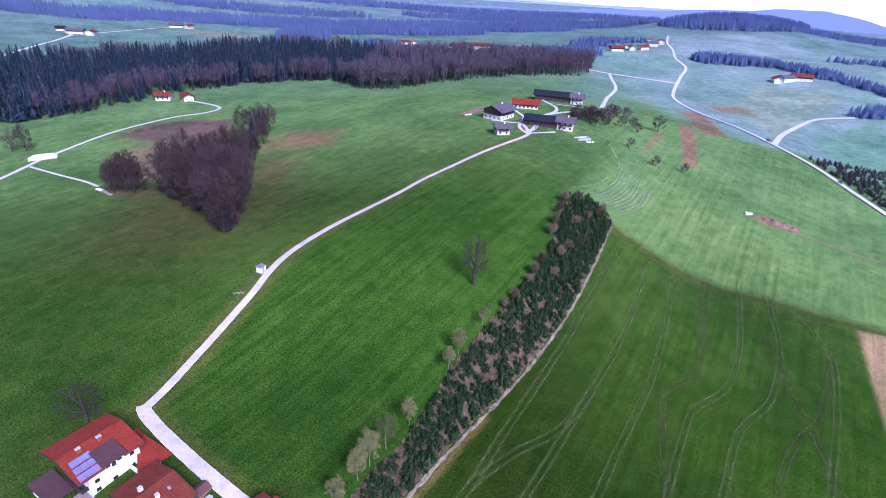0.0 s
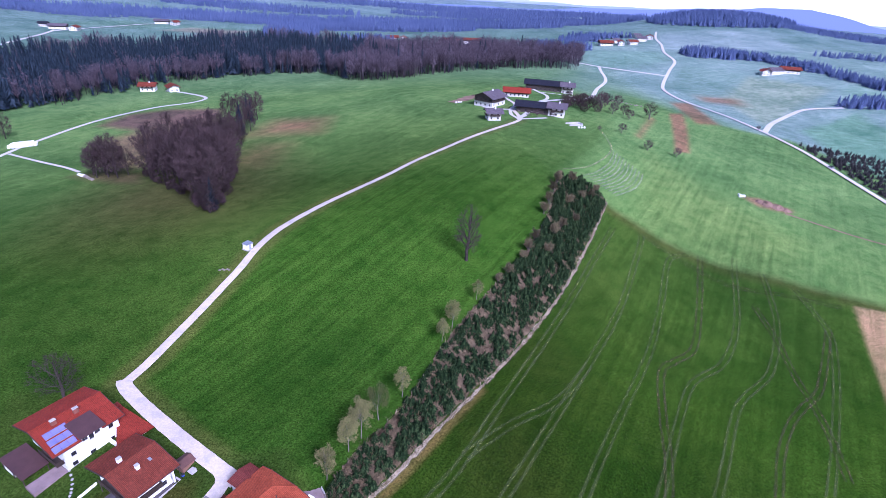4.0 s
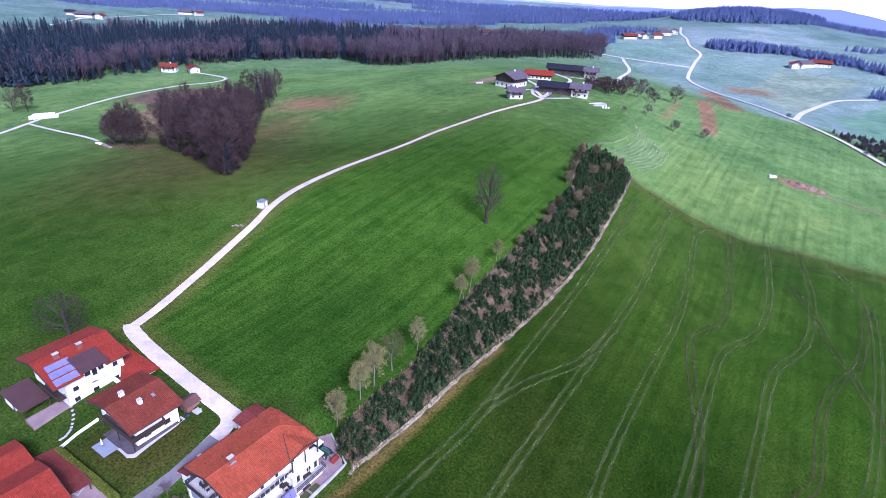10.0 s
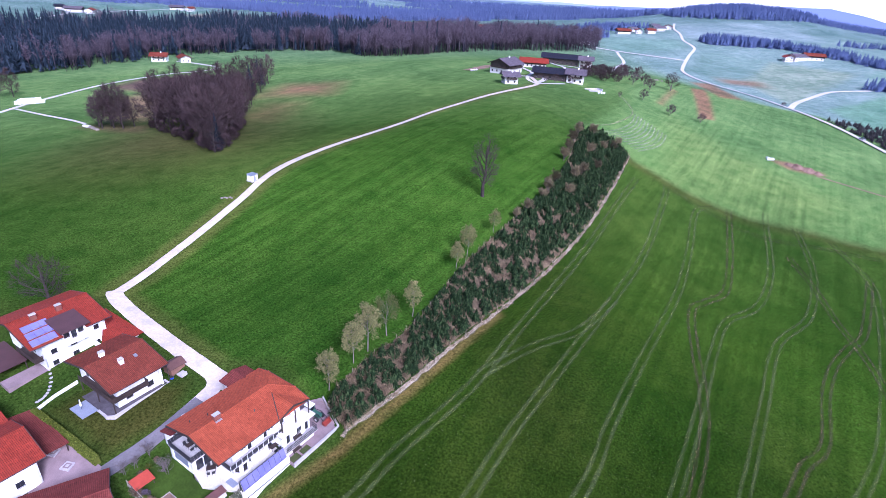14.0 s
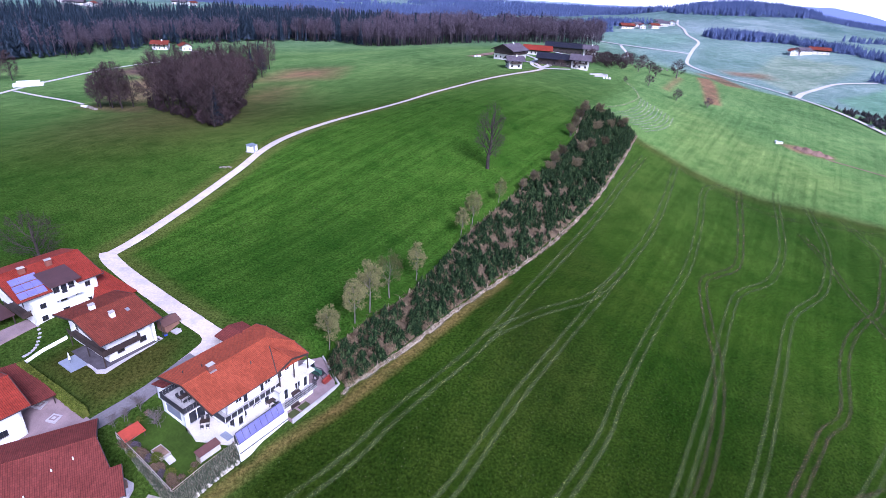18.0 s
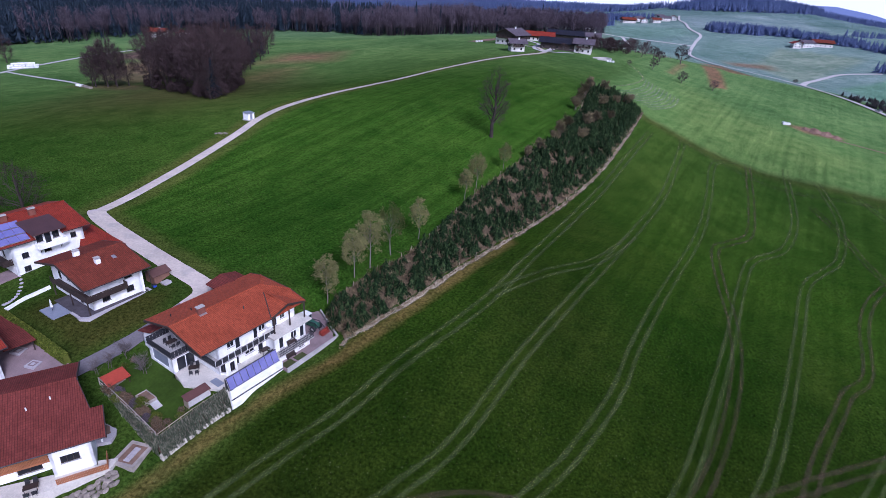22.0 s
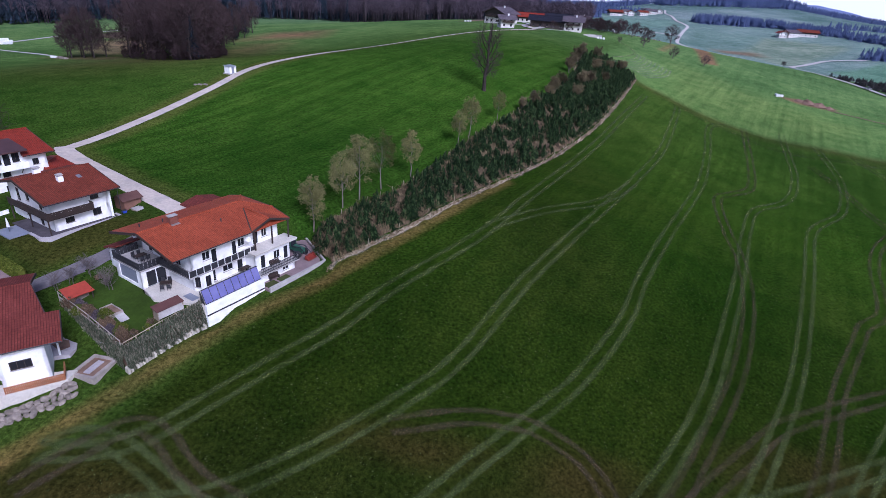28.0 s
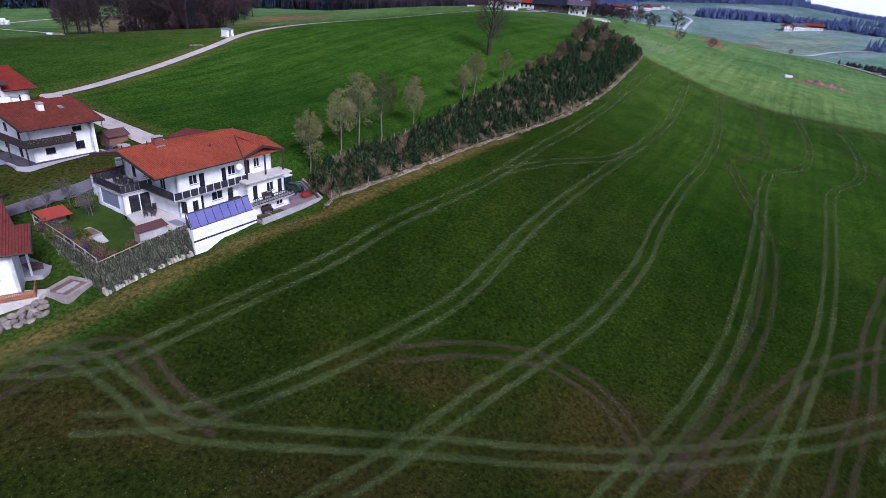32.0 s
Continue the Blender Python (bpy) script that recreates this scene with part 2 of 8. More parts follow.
ZINC = surface("zinc_sheet", (0.55, 0.55, 0.57), 0.85, 1.1, 0.35, metal=0.8, fine=3.0)
STEEL = surface("dark_steel", (0.030, 0.030, 0.036), 0.8, 1.2, 0.55, metal=0.1)
WHITEPVC = surface("white_frame", (0.78, 0.78, 0.78), 0.95, 1.03, 0.5, relief=0)
BLUEGREY = surface("blue_grey_door", (0.22, 0.24, 0.30), 0.9, 1.1, 0.5, relief=0)
RUBBER = surface("rubber", (0.02, 0.02, 0.022), 0.8, 1.2, 0.8)
BRICK = surface("chimney_brick", (0.20, 0.075, 0.055), 0.7, 1.3, 0.85, fine=9.0)
TRACTOR_GREEN = surface("green_paint", (0.03, 0.10, 0.065), 0.8, 1.2, 0.4)
RED_PAINT = surface("red_paint", (0.20, 0.035, 0.025), 0.8, 1.2, 0.45)
WRAP = surface("white_wrap", (0.82, 0.82, 0.84), 0.9, 1.05, 0.3, fine=3.0)
SOIL = surface("bare_soil", (0.21, 0.135, 0.10), 0.65, 1.3, 0.95, fine=1.6, coarse=0.2, relief=0.7)
ROCK = surface("limestone", (0.25, 0.215, 0.185), 0.7, 1.2, 0.9, fine=2.5, coarse=0.6, relief=0.6, spread=0.25)
BRUSH = surface("brushwood", (0.105, 0.076, 0.046), 0.45, 1.6, 0.95, fine=3.0, coarse=0.35, relief=0.8)
DARKBARK = surface("dark_bark", (0.050, 0.040, 0.036), 0.7, 1.4, 0.9, fine=6.0)
BARK = surface("grey_bark", (0.13, 0.11, 0.105), 0.7, 1.3, 0.9, fine=6.0)
BIRCH = surface("pale_bark", (0.19, 0.165, 0.14), 0.6, 1.25, 0.85, fine=4.0)
TWIGS = foliage("bare_twigs", (0.056, 0.038, 0.040), (0.092, 0.062, 0.060))
# haze over the forest painted in: twig tones paled towards lilac
TWIGS_HAZED = foliage("hazed_twigs", (0.076, 0.060, 0.080), (0.150, 0.122, 0.140))
TWIGS_OSIER = foliage("osier_twigs", (0.125, 0.100, 0.055), (0.205, 0.170, 0.096))
TWIGS_DARK = foliage("dark_twigs", (0.040, 0.030, 0.027), (0.068, 0.051, 0.044))
TWIGS_PALE = foliage("grey_twigs", (0.15, 0.125, 0.12), (0.21, 0.18, 0.16))
CATKINS = foliage("young_leaves", (0.150, 0.145, 0.056), (0.26, 0.235, 0.100))
# needle tones lifted towards blue to carry the forest's haze
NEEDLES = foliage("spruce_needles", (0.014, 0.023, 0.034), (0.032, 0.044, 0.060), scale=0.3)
YOUNG = foliage("young_spruce_needles", (0.010, 0.022, 0.008), (0.048, 0.074, 0.027), scale=0.4)
NURSERY_TWIGS = foliage("nursery_shoots", (0.030, 0.032, 0.032), (0.070, 0.058, 0.058), scale=0.3)
DRYGRASS = foliage("dead_grass", (0.22, 0.165, 0.095), (0.36, 0.285, 0.18))
HEDGE = foliage("hedge_leaves", (0.070, 0.092, 0.012), (0.125, 0.140, 0.026))
IVY = foliage("climber_leaves", (0.135, 0.165, 0.105), (0.42, 0.38, 0.30))
DRYBUSH = foliage("dry_shrub", (0.115, 0.078, 0.050), (0.22, 0.155, 0.10))
LAWN = surface("lawn", (0.034, 0.062, 0.007), 0.6, 1.35, 0.95, fine=2.5, coarse=0.15, relief=0.6)
LAWN_DRY = surface("worn_lawn", (0.070, 0.080, 0.030), 0.75, 1.25, 0.95, fine=2.5, coarse=0.15, relief=0.6, tint=(0.035, 0.080, 0.018))

GLASS, _nt, _b = nodes_of("window_glass")
_b.inputs["Base Color"].default_value = (0.02, 0.022, 0.028, 1)
_b.inputs["Roughness"].default_value = 0.06
PV, _nt, _b = nodes_of("collector_glass")
_nt.links.new(ramp(_nt, noise_of(_nt, 0.4), [(0.3, (0.12, 0.12, 0.30)), (0.7, (0.18, 0.17, 0.37))]), _b.inputs["Base Color"])
_b.inputs["Roughness"].default_value = 0.12
# aerial haze painted as blue into the far trees' base colour
HAZED_WOOD, _nt, _b = nodes_of("hazed_distant_wood")
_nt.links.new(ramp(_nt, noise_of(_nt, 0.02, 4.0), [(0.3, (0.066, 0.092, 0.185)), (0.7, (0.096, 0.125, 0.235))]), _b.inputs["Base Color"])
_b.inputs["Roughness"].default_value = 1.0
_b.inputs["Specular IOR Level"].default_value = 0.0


# ---------------------------------------------------------------- building blocks
class Shape:
    """Vertices and faces of one mesh."""

    def __init__(self):
        self.v, self.f = [], []

    def add(self, verts, faces):
        k = len(self.v)
        self.v += [tuple(p) for p in verts]
        self.f += [tuple(i + k for i in f) for f in faces]
        return self

    def hexa(self, p):
        """Eight corners: four below, four above, each anticlockwise from above."""
        return self.add(p, [(3, 2, 1, 0), (4, 5, 6, 7), (0, 1, 5, 4), (1, 2, 6, 5), (2, 3, 7, 6), (3, 0, 4, 7)])

    def box(self, x0, y0, z0, x1, y1, z1):
        return self.hexa([(x0, y0, z0), (x1, y0, z0), (x1, y1, z0), (x0, y1, z0), (x0, y0, z1), (x1, y0, z1), (x1, y1, z1), (x0, y1, z1)])

    def prism(self, poly, z0, z1):
        """poly: anticlockwise (x, y); z1 may be a function of x, y."""
        top = z1 if callable(z1) else lambda x, y: z1
        n = len(poly)
        low, high = [(x, y, z0) for x, y in poly], [(x, y, top(x, y)) for x, y in poly]
        return self.add(low + high, [tuple(range(n - 1, -1, -1)), tuple(range(n, 2 * n))] + [(i, (i + 1) % n, n + (i + 1) % n, n + i) for i in range(n)])

    def sheet(self, quad, thick):
        """A slab under four corners (anticlockwise from above)."""
        return self.hexa([(x, y, z - thick) for x, y, z in quad] + list(quad))

    def tube(self, a, b, ra, rb, sides=6):
        a, b = Vector(a), Vector(b)
        d = (b - a).normalized()
        s = d.orthogonal().normalized()
        w = d.cross(s)
        ring = [(math.cos(2 * math.pi * i / sides), math.sin(2 * math.pi * i / sides)) for i in range(sides)]
        vs = [a + (s * c + w * q) * ra for c, q in ring] + [b + (s * c + w * q) * rb for c, q in ring]
        return self.add(vs, [(i, (i + 1) % sides, sides + (i + 1) % sides, sides + i) for i in range(sides)] + [tuple(range(sides - 1, -1, -1)), tuple(range(sides, 2 * sides))])

    def wall(self, a, b, z0, z1, holes=(), reveal=0.14, thick=0.35):
        """An upright wall from a to b, its face on the right of that way; holes (from, low, to, high) go through its face."""
        (ax, ay), (bx, by) = a, b
        ln = math.hypot(bx - ax, by - ay)
        ux, uy = (bx - ax) / ln, (by - ay) / ln
        nx, ny = uy, -ux

        def at(s, z, d=0.0):
            return (ax + ux * s - nx * d, ay + uy * s - ny * d, z)

        ss = sorted({0.0, ln, *[q for h in holes for q in (h[0], h[2])]})
        zs = sorted({z0, z1, *[q for h in holes for q in (h[1], h[3])]})
        for s0, s1 in zip(ss, ss[1:]):
            for q0, q1 in zip(zs, zs[1:]):
                sm, qm = (s0 + s1) / 2, (q0 + q1) / 2
                if not any(h[0] < sm < h[2] and h[1] < qm < h[3] for h in holes):
                    self.add([at(s0, q0), at(s1, q0), at(s1, q1), at(s0, q1)], [(0, 1, 2, 3)])
        for s0, q0, s1, q1 in holes:
            o = [at(s0, q0), at(s1, q0), at(s1, q1), at(s0, q1)]
            i = [at(s0, q0, reveal), at(s1, q0, reveal), at(s1, q1, reveal), at(s0, q1, reveal)]
            self.add(o + i, [(0, 4, 5, 1), (1, 5, 6, 2), (2, 6, 7, 3), (3, 7, 4, 0)])
        self.add([at(0, z0), at(0, z0, thick), at(ln, z0, thick), at(ln, z0), at(0, z1), at(0, z1, thick), at(ln, z1, thick), at(ln, z1)],
                 [(0, 4, 5, 1), (1, 5, 6, 2), (2, 6, 7, 3), (4, 7, 6, 5)])
        return self

    def mesh(self, name, material):
        me = bpy.data.meshes.new(name)
        me.from_pydata(self.v, [], self.f)
        me.materials.append(material)
        me.update()
        return me


def part(name, shape, material, parent=None, label=""):
    ob = new(name, shape.mesh(name, material))
    if parent is not None:
        ob.parent = parent
    if label:
        tagged(ob, label)
    return ob


def thing(name, label, category, x, y, z, turn=0.0, group="", kind=""):
    ob = new(name)
    ob.matrix_world = pose(x, y, z, 0, 0, turn)
    ob.empty_display_size = 0.5
    return tagged(ob, label, category, group, kind)


# ---------------------------------------------------------------- the lie of the land
NEAR = [(-75, 30, -8.7), (-75, 75, 6.4), (-75, 120, -3.0), (-30, 30, 2.0), (-30, 75, 4.5), (-30, 120, -3.3), (15, 30, -11.5), (15, 75, 4.9),
        (15, 120, 1.0), (60, 30, 1.7), (60, 75, 1.9), (60, 120, -3.5), (105, 30, -12.7), (105, 75, 3.1), (105, 120, 2.8)]
MIDDLE = [(-100, 180, 9.8), (-100, 260, -0.5), (-30, 180, 8.7), (-30, 260, -6.9), (40, 180, 13.6), (40, 260, 18.0), (110, 180, -10.1), (110, 260, -2.4),
          (180, 180, 12.7), (180, 260, 0.4)]
WIDE = [(-280, 180, -7.1), (-280, 370, -10.1), (-280, 560, 5.6), (-80, 180, -0.2), (-80, 370, 4.3), (-80, 560, -8.0), (110, 180, -27.2), (110, 370, 27.1),
        (110, 560, 5.7), (300, 180, -11.5), (300, 370, -5.2), (300, 560, -20.3)]
FAR = [(-600, 1000, 380, -19.0), (-100, 900, 330, -7.2), (400, 900, 330, 18.6), (640, 1270, 140, 36.0), (1000, 1380, 260, 14.0), (1500, 1200, 420, 12.0), (500, 1750, 280, 8.0),
       (-700, 1900, 500, 18.0), (-1500, 1500, 600, 45.0), (-100, 2300, 400, -14.0)]
KNOLLS = [(x, y, 40, h) for x, y, h in NEAR] + [(x, y, 65, h) for x, y, h in MIDDLE] + [(x, y, 150, h) for x, y, h in WIDE] + FAR


def depth_in(x, y, poly):
    """How far a place lies inside an outline (outside: minus)."""
    inside, best = np.zeros(x.shape, bool), np.full(x.shape, 1e9)
    for (ax, ay), (bx, by) in zip(poly, list(poly[1:]) + [poly[0]]):
        dx, dy = bx - ax, by - ay
        t = np.clip(((x - ax) * dx + (y - ay) * dy) / (dx * dx + dy * dy), 0, 1)
        best = np.minimum(best, np.hypot(x - ax - t * dx, y - ay - t * dy))
        if dy:
            inside ^= ((ay > y) != (by > y)) & (x < dx * (y - ay) / dy + ax)
    return np.where(inside, best, -best)


# ground levelled for the yards: outline, level, width of the bank
PLATFORMS = [([(-23.2, 66.2), (-15.0, 76.6), (-19.0, 86.6), (-27.0, 84.0), (-25.5, 76.5)], -0.75, 2.5),
             ([(-28.6, 60.0), (-26.4, 57.9), (-12.6, 72.6), (-15.0, 76.6), (-23.2, 68.6)], lambda x, y: np.clip(-1.68 + 0.1 * ((x + 27.7) * 0.552 + (y - 60.44) * 0.834), -1.9, -0.72), 1.6),
             ([(-59.0, 69.5), (-47.8, 85.2), (-60.5, 92.0), (-69.5, 78.5)], 2.93, 3.0),
             ([(-33.5, 53.8), (-26.5, 61.8), (-34.0, 72.0), (-45.0, 68.0)], -2.6, 3.0),
             ([(-38.5, 48.0), (-36.0, 51.5), (-46.0, 58.0), (-54.0, 46.0)], -2.3, 2.0)]


def heights(x, y):
    x, y = np.asarray(x, float), np.asarray(y, float)
    z = np.full(x.shape, 6.0)
    for kx, ky, r, h in KNOLLS:
        z = z + h * np.exp(-((x - kx) ** 2 + (y - ky) ** 2) / (2.0 * r * r))
    for poly, level, edge in PLATFORMS:
        px, py = [p[0] for p in poly], [p[1] for p in poly]
        if x.max() > min(px) - edge and x.min() < max(px) + edge and y.max() > min(py) - edge and y.min() < max(py) + edge:
            w = np.clip(0.5 + depth_in(x, y, poly) / edge, 0, 1)
            z = z * (1 - w) + (level(x, y) if callable(level) else level) * w
    d = np.hypot(x, y)
    z = z - 75.0 * np.clip((d - 2100.0) / 2600.0, 0, 1) ** 2
    return z


def land(x, y):
    return float(heights(np.array([x]), np.array([y]))[0])


def spine(pts, step):
    """A smooth line through the points."""
    p = [np.array(q, float) for q in pts]
    p = [2 * p[0] - p[1]] + p + [2 * p[-1] - p[-2]]
    out = []
    for i in range(1, len(p) - 2):
        n = max(2, int(np.linalg.norm(p[i + 1] - p[i]) / step))
        for k in range(n):
            t = k / n
            out.append(0.5 * (2 * p[i] + (p[i + 1] - p[i - 1]) * t + (2 * p[i - 1] - 5 * p[i] + 4 * p[i + 1] - p[i + 2]) * t * t
                              + (3 * p[i] - p[i - 1] - 3 * p[i + 1] + p[i + 2]) * t ** 3))
    out.append(p[-2])
    return np.array(out)


STRIP_W = [(-18.5, 82.8), (-12.7, 93.1), (-4.5, 104.8), (2.2, 118.1), (8.5, 133.1), (17.8, 149.1), (28.5, 166.0), (41.4, 186.7), (54.4, 217.1), (65.6, 254.8)]
STRIP_E = [(-14.0, 76.0), (-4.7, 88.0), (5.2, 101.7), (17.5, 117.8), (32.9, 139.1), (51.1, 168.1), (70.8, 206.3), (87.5, 242.7), (78.4, 260.0)]
FIELD_EDGE = [(86.8, 236.0), (97.3, 226.8), (107.1, 217.6), (119.0, 210.5), (128.5, 205.2), (141.2, 202.4), (153.3, 198.8), (163.3, 192.7), (175.1, 187.5), (230.0, 160.0)]
LANE = [(-37.6, 83.1), (-45.0, 87.8), (-55.9, 95.4), (-67.7, 104.4), (-74.9, 110.9), (-72.4, 119.0), (-69.7, 130.5), (-66.6, 142.5), (-63.9, 152.8), (-61.0, 164.0), (-58.9, 175.5),
        (-55.2, 187.0), (-50.0, 197.5), (-40.5, 213.8), (-29.0, 231.0), (-17.0, 248.6), (-4.5, 268.5), (9.9, 287.0), (26.9, 310.5), (42.0, 330.5), (57.5, 351.0), (62.7, 363.9), (61.1, 391.3)]
HOUSES = [(-33, 44), (-14, 76), (-30, 92), (-47, 88), (-72, 108), (-100, 108), (-100, 40), (-60, 30)]


def fields(x, y):
    """Colour of the sward, field by field, haze and vignette painted in, and how clearly its rows show."""
    n = x.shape
    tone = np.zeros(n + (4,))
    green = np.array([0.044, 0.094, 0.021, 0.35])
    tone[:] = green * 0.74

    def lay(weight, colour):
        w = np.clip(weight, 0, 1)[..., None]
        tone[:] = tone * (1 - w) + np.array(colour) * w

    def soft(poly, edge):
        return np.clip(0.5 + depth_in(x, y, poly) / edge, 0, 1)

    # sward paler with distance; from 480 m aerial haze painted in as blue
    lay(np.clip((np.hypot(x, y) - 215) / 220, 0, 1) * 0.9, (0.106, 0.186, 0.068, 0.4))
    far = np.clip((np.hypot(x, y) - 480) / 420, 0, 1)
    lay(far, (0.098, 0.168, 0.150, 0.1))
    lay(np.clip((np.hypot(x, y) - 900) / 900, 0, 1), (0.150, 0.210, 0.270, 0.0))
    # pale pastures in the valley, the haze over them painted into the tone
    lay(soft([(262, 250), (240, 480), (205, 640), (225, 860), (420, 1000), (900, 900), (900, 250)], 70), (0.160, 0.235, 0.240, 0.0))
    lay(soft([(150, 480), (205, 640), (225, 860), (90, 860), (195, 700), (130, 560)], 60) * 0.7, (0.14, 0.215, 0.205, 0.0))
    # parcels of other grass and stubble, in the same haze-tinted tones
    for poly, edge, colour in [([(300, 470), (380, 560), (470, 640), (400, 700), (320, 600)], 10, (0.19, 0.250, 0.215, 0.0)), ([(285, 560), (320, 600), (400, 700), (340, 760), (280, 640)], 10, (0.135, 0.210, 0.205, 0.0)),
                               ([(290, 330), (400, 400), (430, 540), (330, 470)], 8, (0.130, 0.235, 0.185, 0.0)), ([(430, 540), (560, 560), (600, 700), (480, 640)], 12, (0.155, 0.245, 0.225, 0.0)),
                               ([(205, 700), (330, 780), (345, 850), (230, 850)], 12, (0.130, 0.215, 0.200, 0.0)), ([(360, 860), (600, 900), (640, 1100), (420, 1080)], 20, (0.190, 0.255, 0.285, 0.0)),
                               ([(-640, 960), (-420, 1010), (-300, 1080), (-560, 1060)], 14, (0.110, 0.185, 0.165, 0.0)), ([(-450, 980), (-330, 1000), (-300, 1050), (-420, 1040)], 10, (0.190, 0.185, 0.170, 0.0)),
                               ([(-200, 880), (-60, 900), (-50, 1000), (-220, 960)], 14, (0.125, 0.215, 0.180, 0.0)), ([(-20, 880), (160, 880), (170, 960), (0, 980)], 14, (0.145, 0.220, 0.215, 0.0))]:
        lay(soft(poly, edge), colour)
    # meadow between lane and plantation
    lay(soft(LANE[:20] + STRIP_W[::-1], 2.5) * np.clip((310 - y) / 130, 0, 1), (0.033, 0.080, 0.0150, 0.7))
    # nearer end darkened: lens vignette painted into the meadow's tone
    lay(soft(LANE[:20] + STRIP_W[::-1], 2.5) * np.clip((170 - y) / 80, 0, 1) * 0.75, (0.024, 0.058, 0.0115, 0.7))
    # slope above the lane: drier near the wood
    lay(soft([(-64, 165), (-50, 197), (-15, 245), (-60, 260), (-95, 235), (-88, 205)], 22) * 0.6, (0.060, 0.098, 0.028, 0.3))
    # pale pasture beyond the drilled field, its blue raised for haze
    pasture = FIELD_EDGE + [(330, 250), (290, 420), (160, 470), (120, 350), (70, 262)]
    lay(soft(pasture, 12), (0.098, 0.178, 0.068, 0.4))
    lay(soft([(100, 225), (150, 197), (185, 235), (140, 330), (110, 260)], 18) * 0.7, (0.110, 0.176, 0.066, 0.7))
    # the drilled field with the wheel tracks
    drilled = STRIP_E[:8] + FIELD_EDGE + [(230, -60), (-60, -60), (-46, 34), (-30, 52), (-16, 72)]
    tilled = soft(drilled, 2.5)
    lay(tilled, (0.0170, 0.0390, 0.0065, 0.5))
    lay(tilled * np.clip(0.5 + 0.5 * np.sin(x * 0.11 + 1.3 * np.sin(y * 0.05)) * np.cos(y * 0.07), 0, 1) * 0.5, (0.026, 0.034, 0.011, 0.3))
    # brighter right and far, darker near: haze and vignette painted into the crop
    lay(tilled * np.clip((x - 25) / 80, 0, 1) * np.clip((y - 50) / 60, 0, 1), (0.027, 0.062, 0.0105, 0.5))
    lay(tilled * np.clip((y - 120) / 90, 0, 1) * 0.5, (0.047, 0.088, 0.024, 0.4))
    lay(tilled * np.clip((92 - y) / 40, 0, 1) * np.clip((100 - x) / 50, 0, 1) * 0.85, (0.0150, 0.0275, 0.0050, 0.3))
    lay(tilled * np.clip((54 - y) / 14, 0, 1) * 0.6, (0.0235, 0.0285, 0.0100, 0.3))
    for cx, cy, rx, ry in ((-30, 37, 13, 4), (-6, 34, 12, 3.5), (26, 40, 20, 5), (55, 50, 16, 5), (0, 47, 10, 3), (20, 46, 8, 4)):
        lay(np.clip(1.3 - np.hypot((x - cx) / rx, (y - cy) / ry), 0, 1) * 0.55, (0.040, 0.028, 0.016, 0.2))
    ridge = np.min([np.hypot(x - px, y - py) for px, py in spine(FIELD_EDGE, 4.0)], axis=0)
    lay(np.clip(1.15 - ridge / 6.0, 0, 1) * 0.6, (0.060, 0.066, 0.028, 0.2))
    # ploughed and bare patches
    for poly, edge, w in [([(-229, 389), (-223, 418), (-199, 434), (-160, 432), (-150, 388), (-185, 372)], 8, 1.0),
                          ([(-205, 350), (-185, 372), (-150, 386), (-140, 330), (-165, 300)], 20, 0.75),
                          ([(-115, 352), (-104, 386), (-70, 384), (-70, 352)], 16, 0.9), ([(-108, 300), (-100, 330), (-85, 330), (-90, 290)], 16, 0.6),
                          ([(201, 450), (221, 468), (172, 341), (161, 338)], 2, 0.95), ([(240, 541), (268, 554), (240, 440), (214, 425)], 4, 0.9),
                          ([(293, 600), (340, 598), (330, 566), (290, 572)], 10, 0.8), ([(174, 419), (174, 411), (143, 354), (140, 356)], 3, 0.8)]:
        lay(soft(poly, edge * 1.6) * w * 0.95, (0.190, 0.112, 0.080, 0.3))
    lay(soft([(-229, 389), (-223, 418), (-199, 434), (-160, 432), (-150, 388), (-185, 372)], 8), (0.115, 0.082, 0.075, 0.3))
    lay(soft([(176, 183), (230, 165), (230, 80), (150, 128)], 2), (0.26, 0.185, 0.135, 0.6))
    lay(soft([(178, 284), (190, 284), (203, 273), (198, 267), (183, 272)], 4) * 0.9, (0.185, 0.120, 0.092, 0.0))
    # worn verges: along the lane, below the garden walls, round the plantation
    verge = np.min([np.hypot(x - px, y - py) for px, py in spine(LANE, 3.0)], axis=0)
    lay(np.clip(1.3 - np.abs(verge - 3.0) / 2.4, 0, 1) * 0.55, (0.085, 0.092, 0.038, 0.0))
    wood = np.hypot((x + 115) / 1.1, (y - 255) / 1.6)
    lay(np.clip(1.4 - wood / 45, 0, 1) * 0.7, (0.070, 0.060, 0.032, 0.1))
    lay(soft([(-205, 352), (-190, 376), (-152, 384), (-150, 330), (-160, 296), (-182, 300)], 18) * 0.9, (0.165, 0.125, 0.085, 0.2))
    lay(soft([(-190, 282), (-160, 268), (-145, 266), (-150, 284), (-180, 292)], 8) * 0.8, (0.085, 0.066, 0.045, 0.1))
    # gardens among the houses
    lay(soft(HOUSES, 3) * 0.9, (0.036, 0.064, 0.017, 0.0))
    lay(soft([(-68, 75), (-53.5, 66.5), (-45.5, 75), (-46, 83), (-52, 82), (-60, 84)], 4) * 0.85, (0.052, 0.050, 0.020, 0.0))
    edge = np.min([np.hypot(x - px, y - py) for px, py in spine([(-46, 34), (-38.6, 42.4), (-34.2, 48), (-28.8, 55.6), (-23.4, 62.4), (-15.6, 70.6), (-3.4, 86), (18, 116)], 1.5)], axis=0)
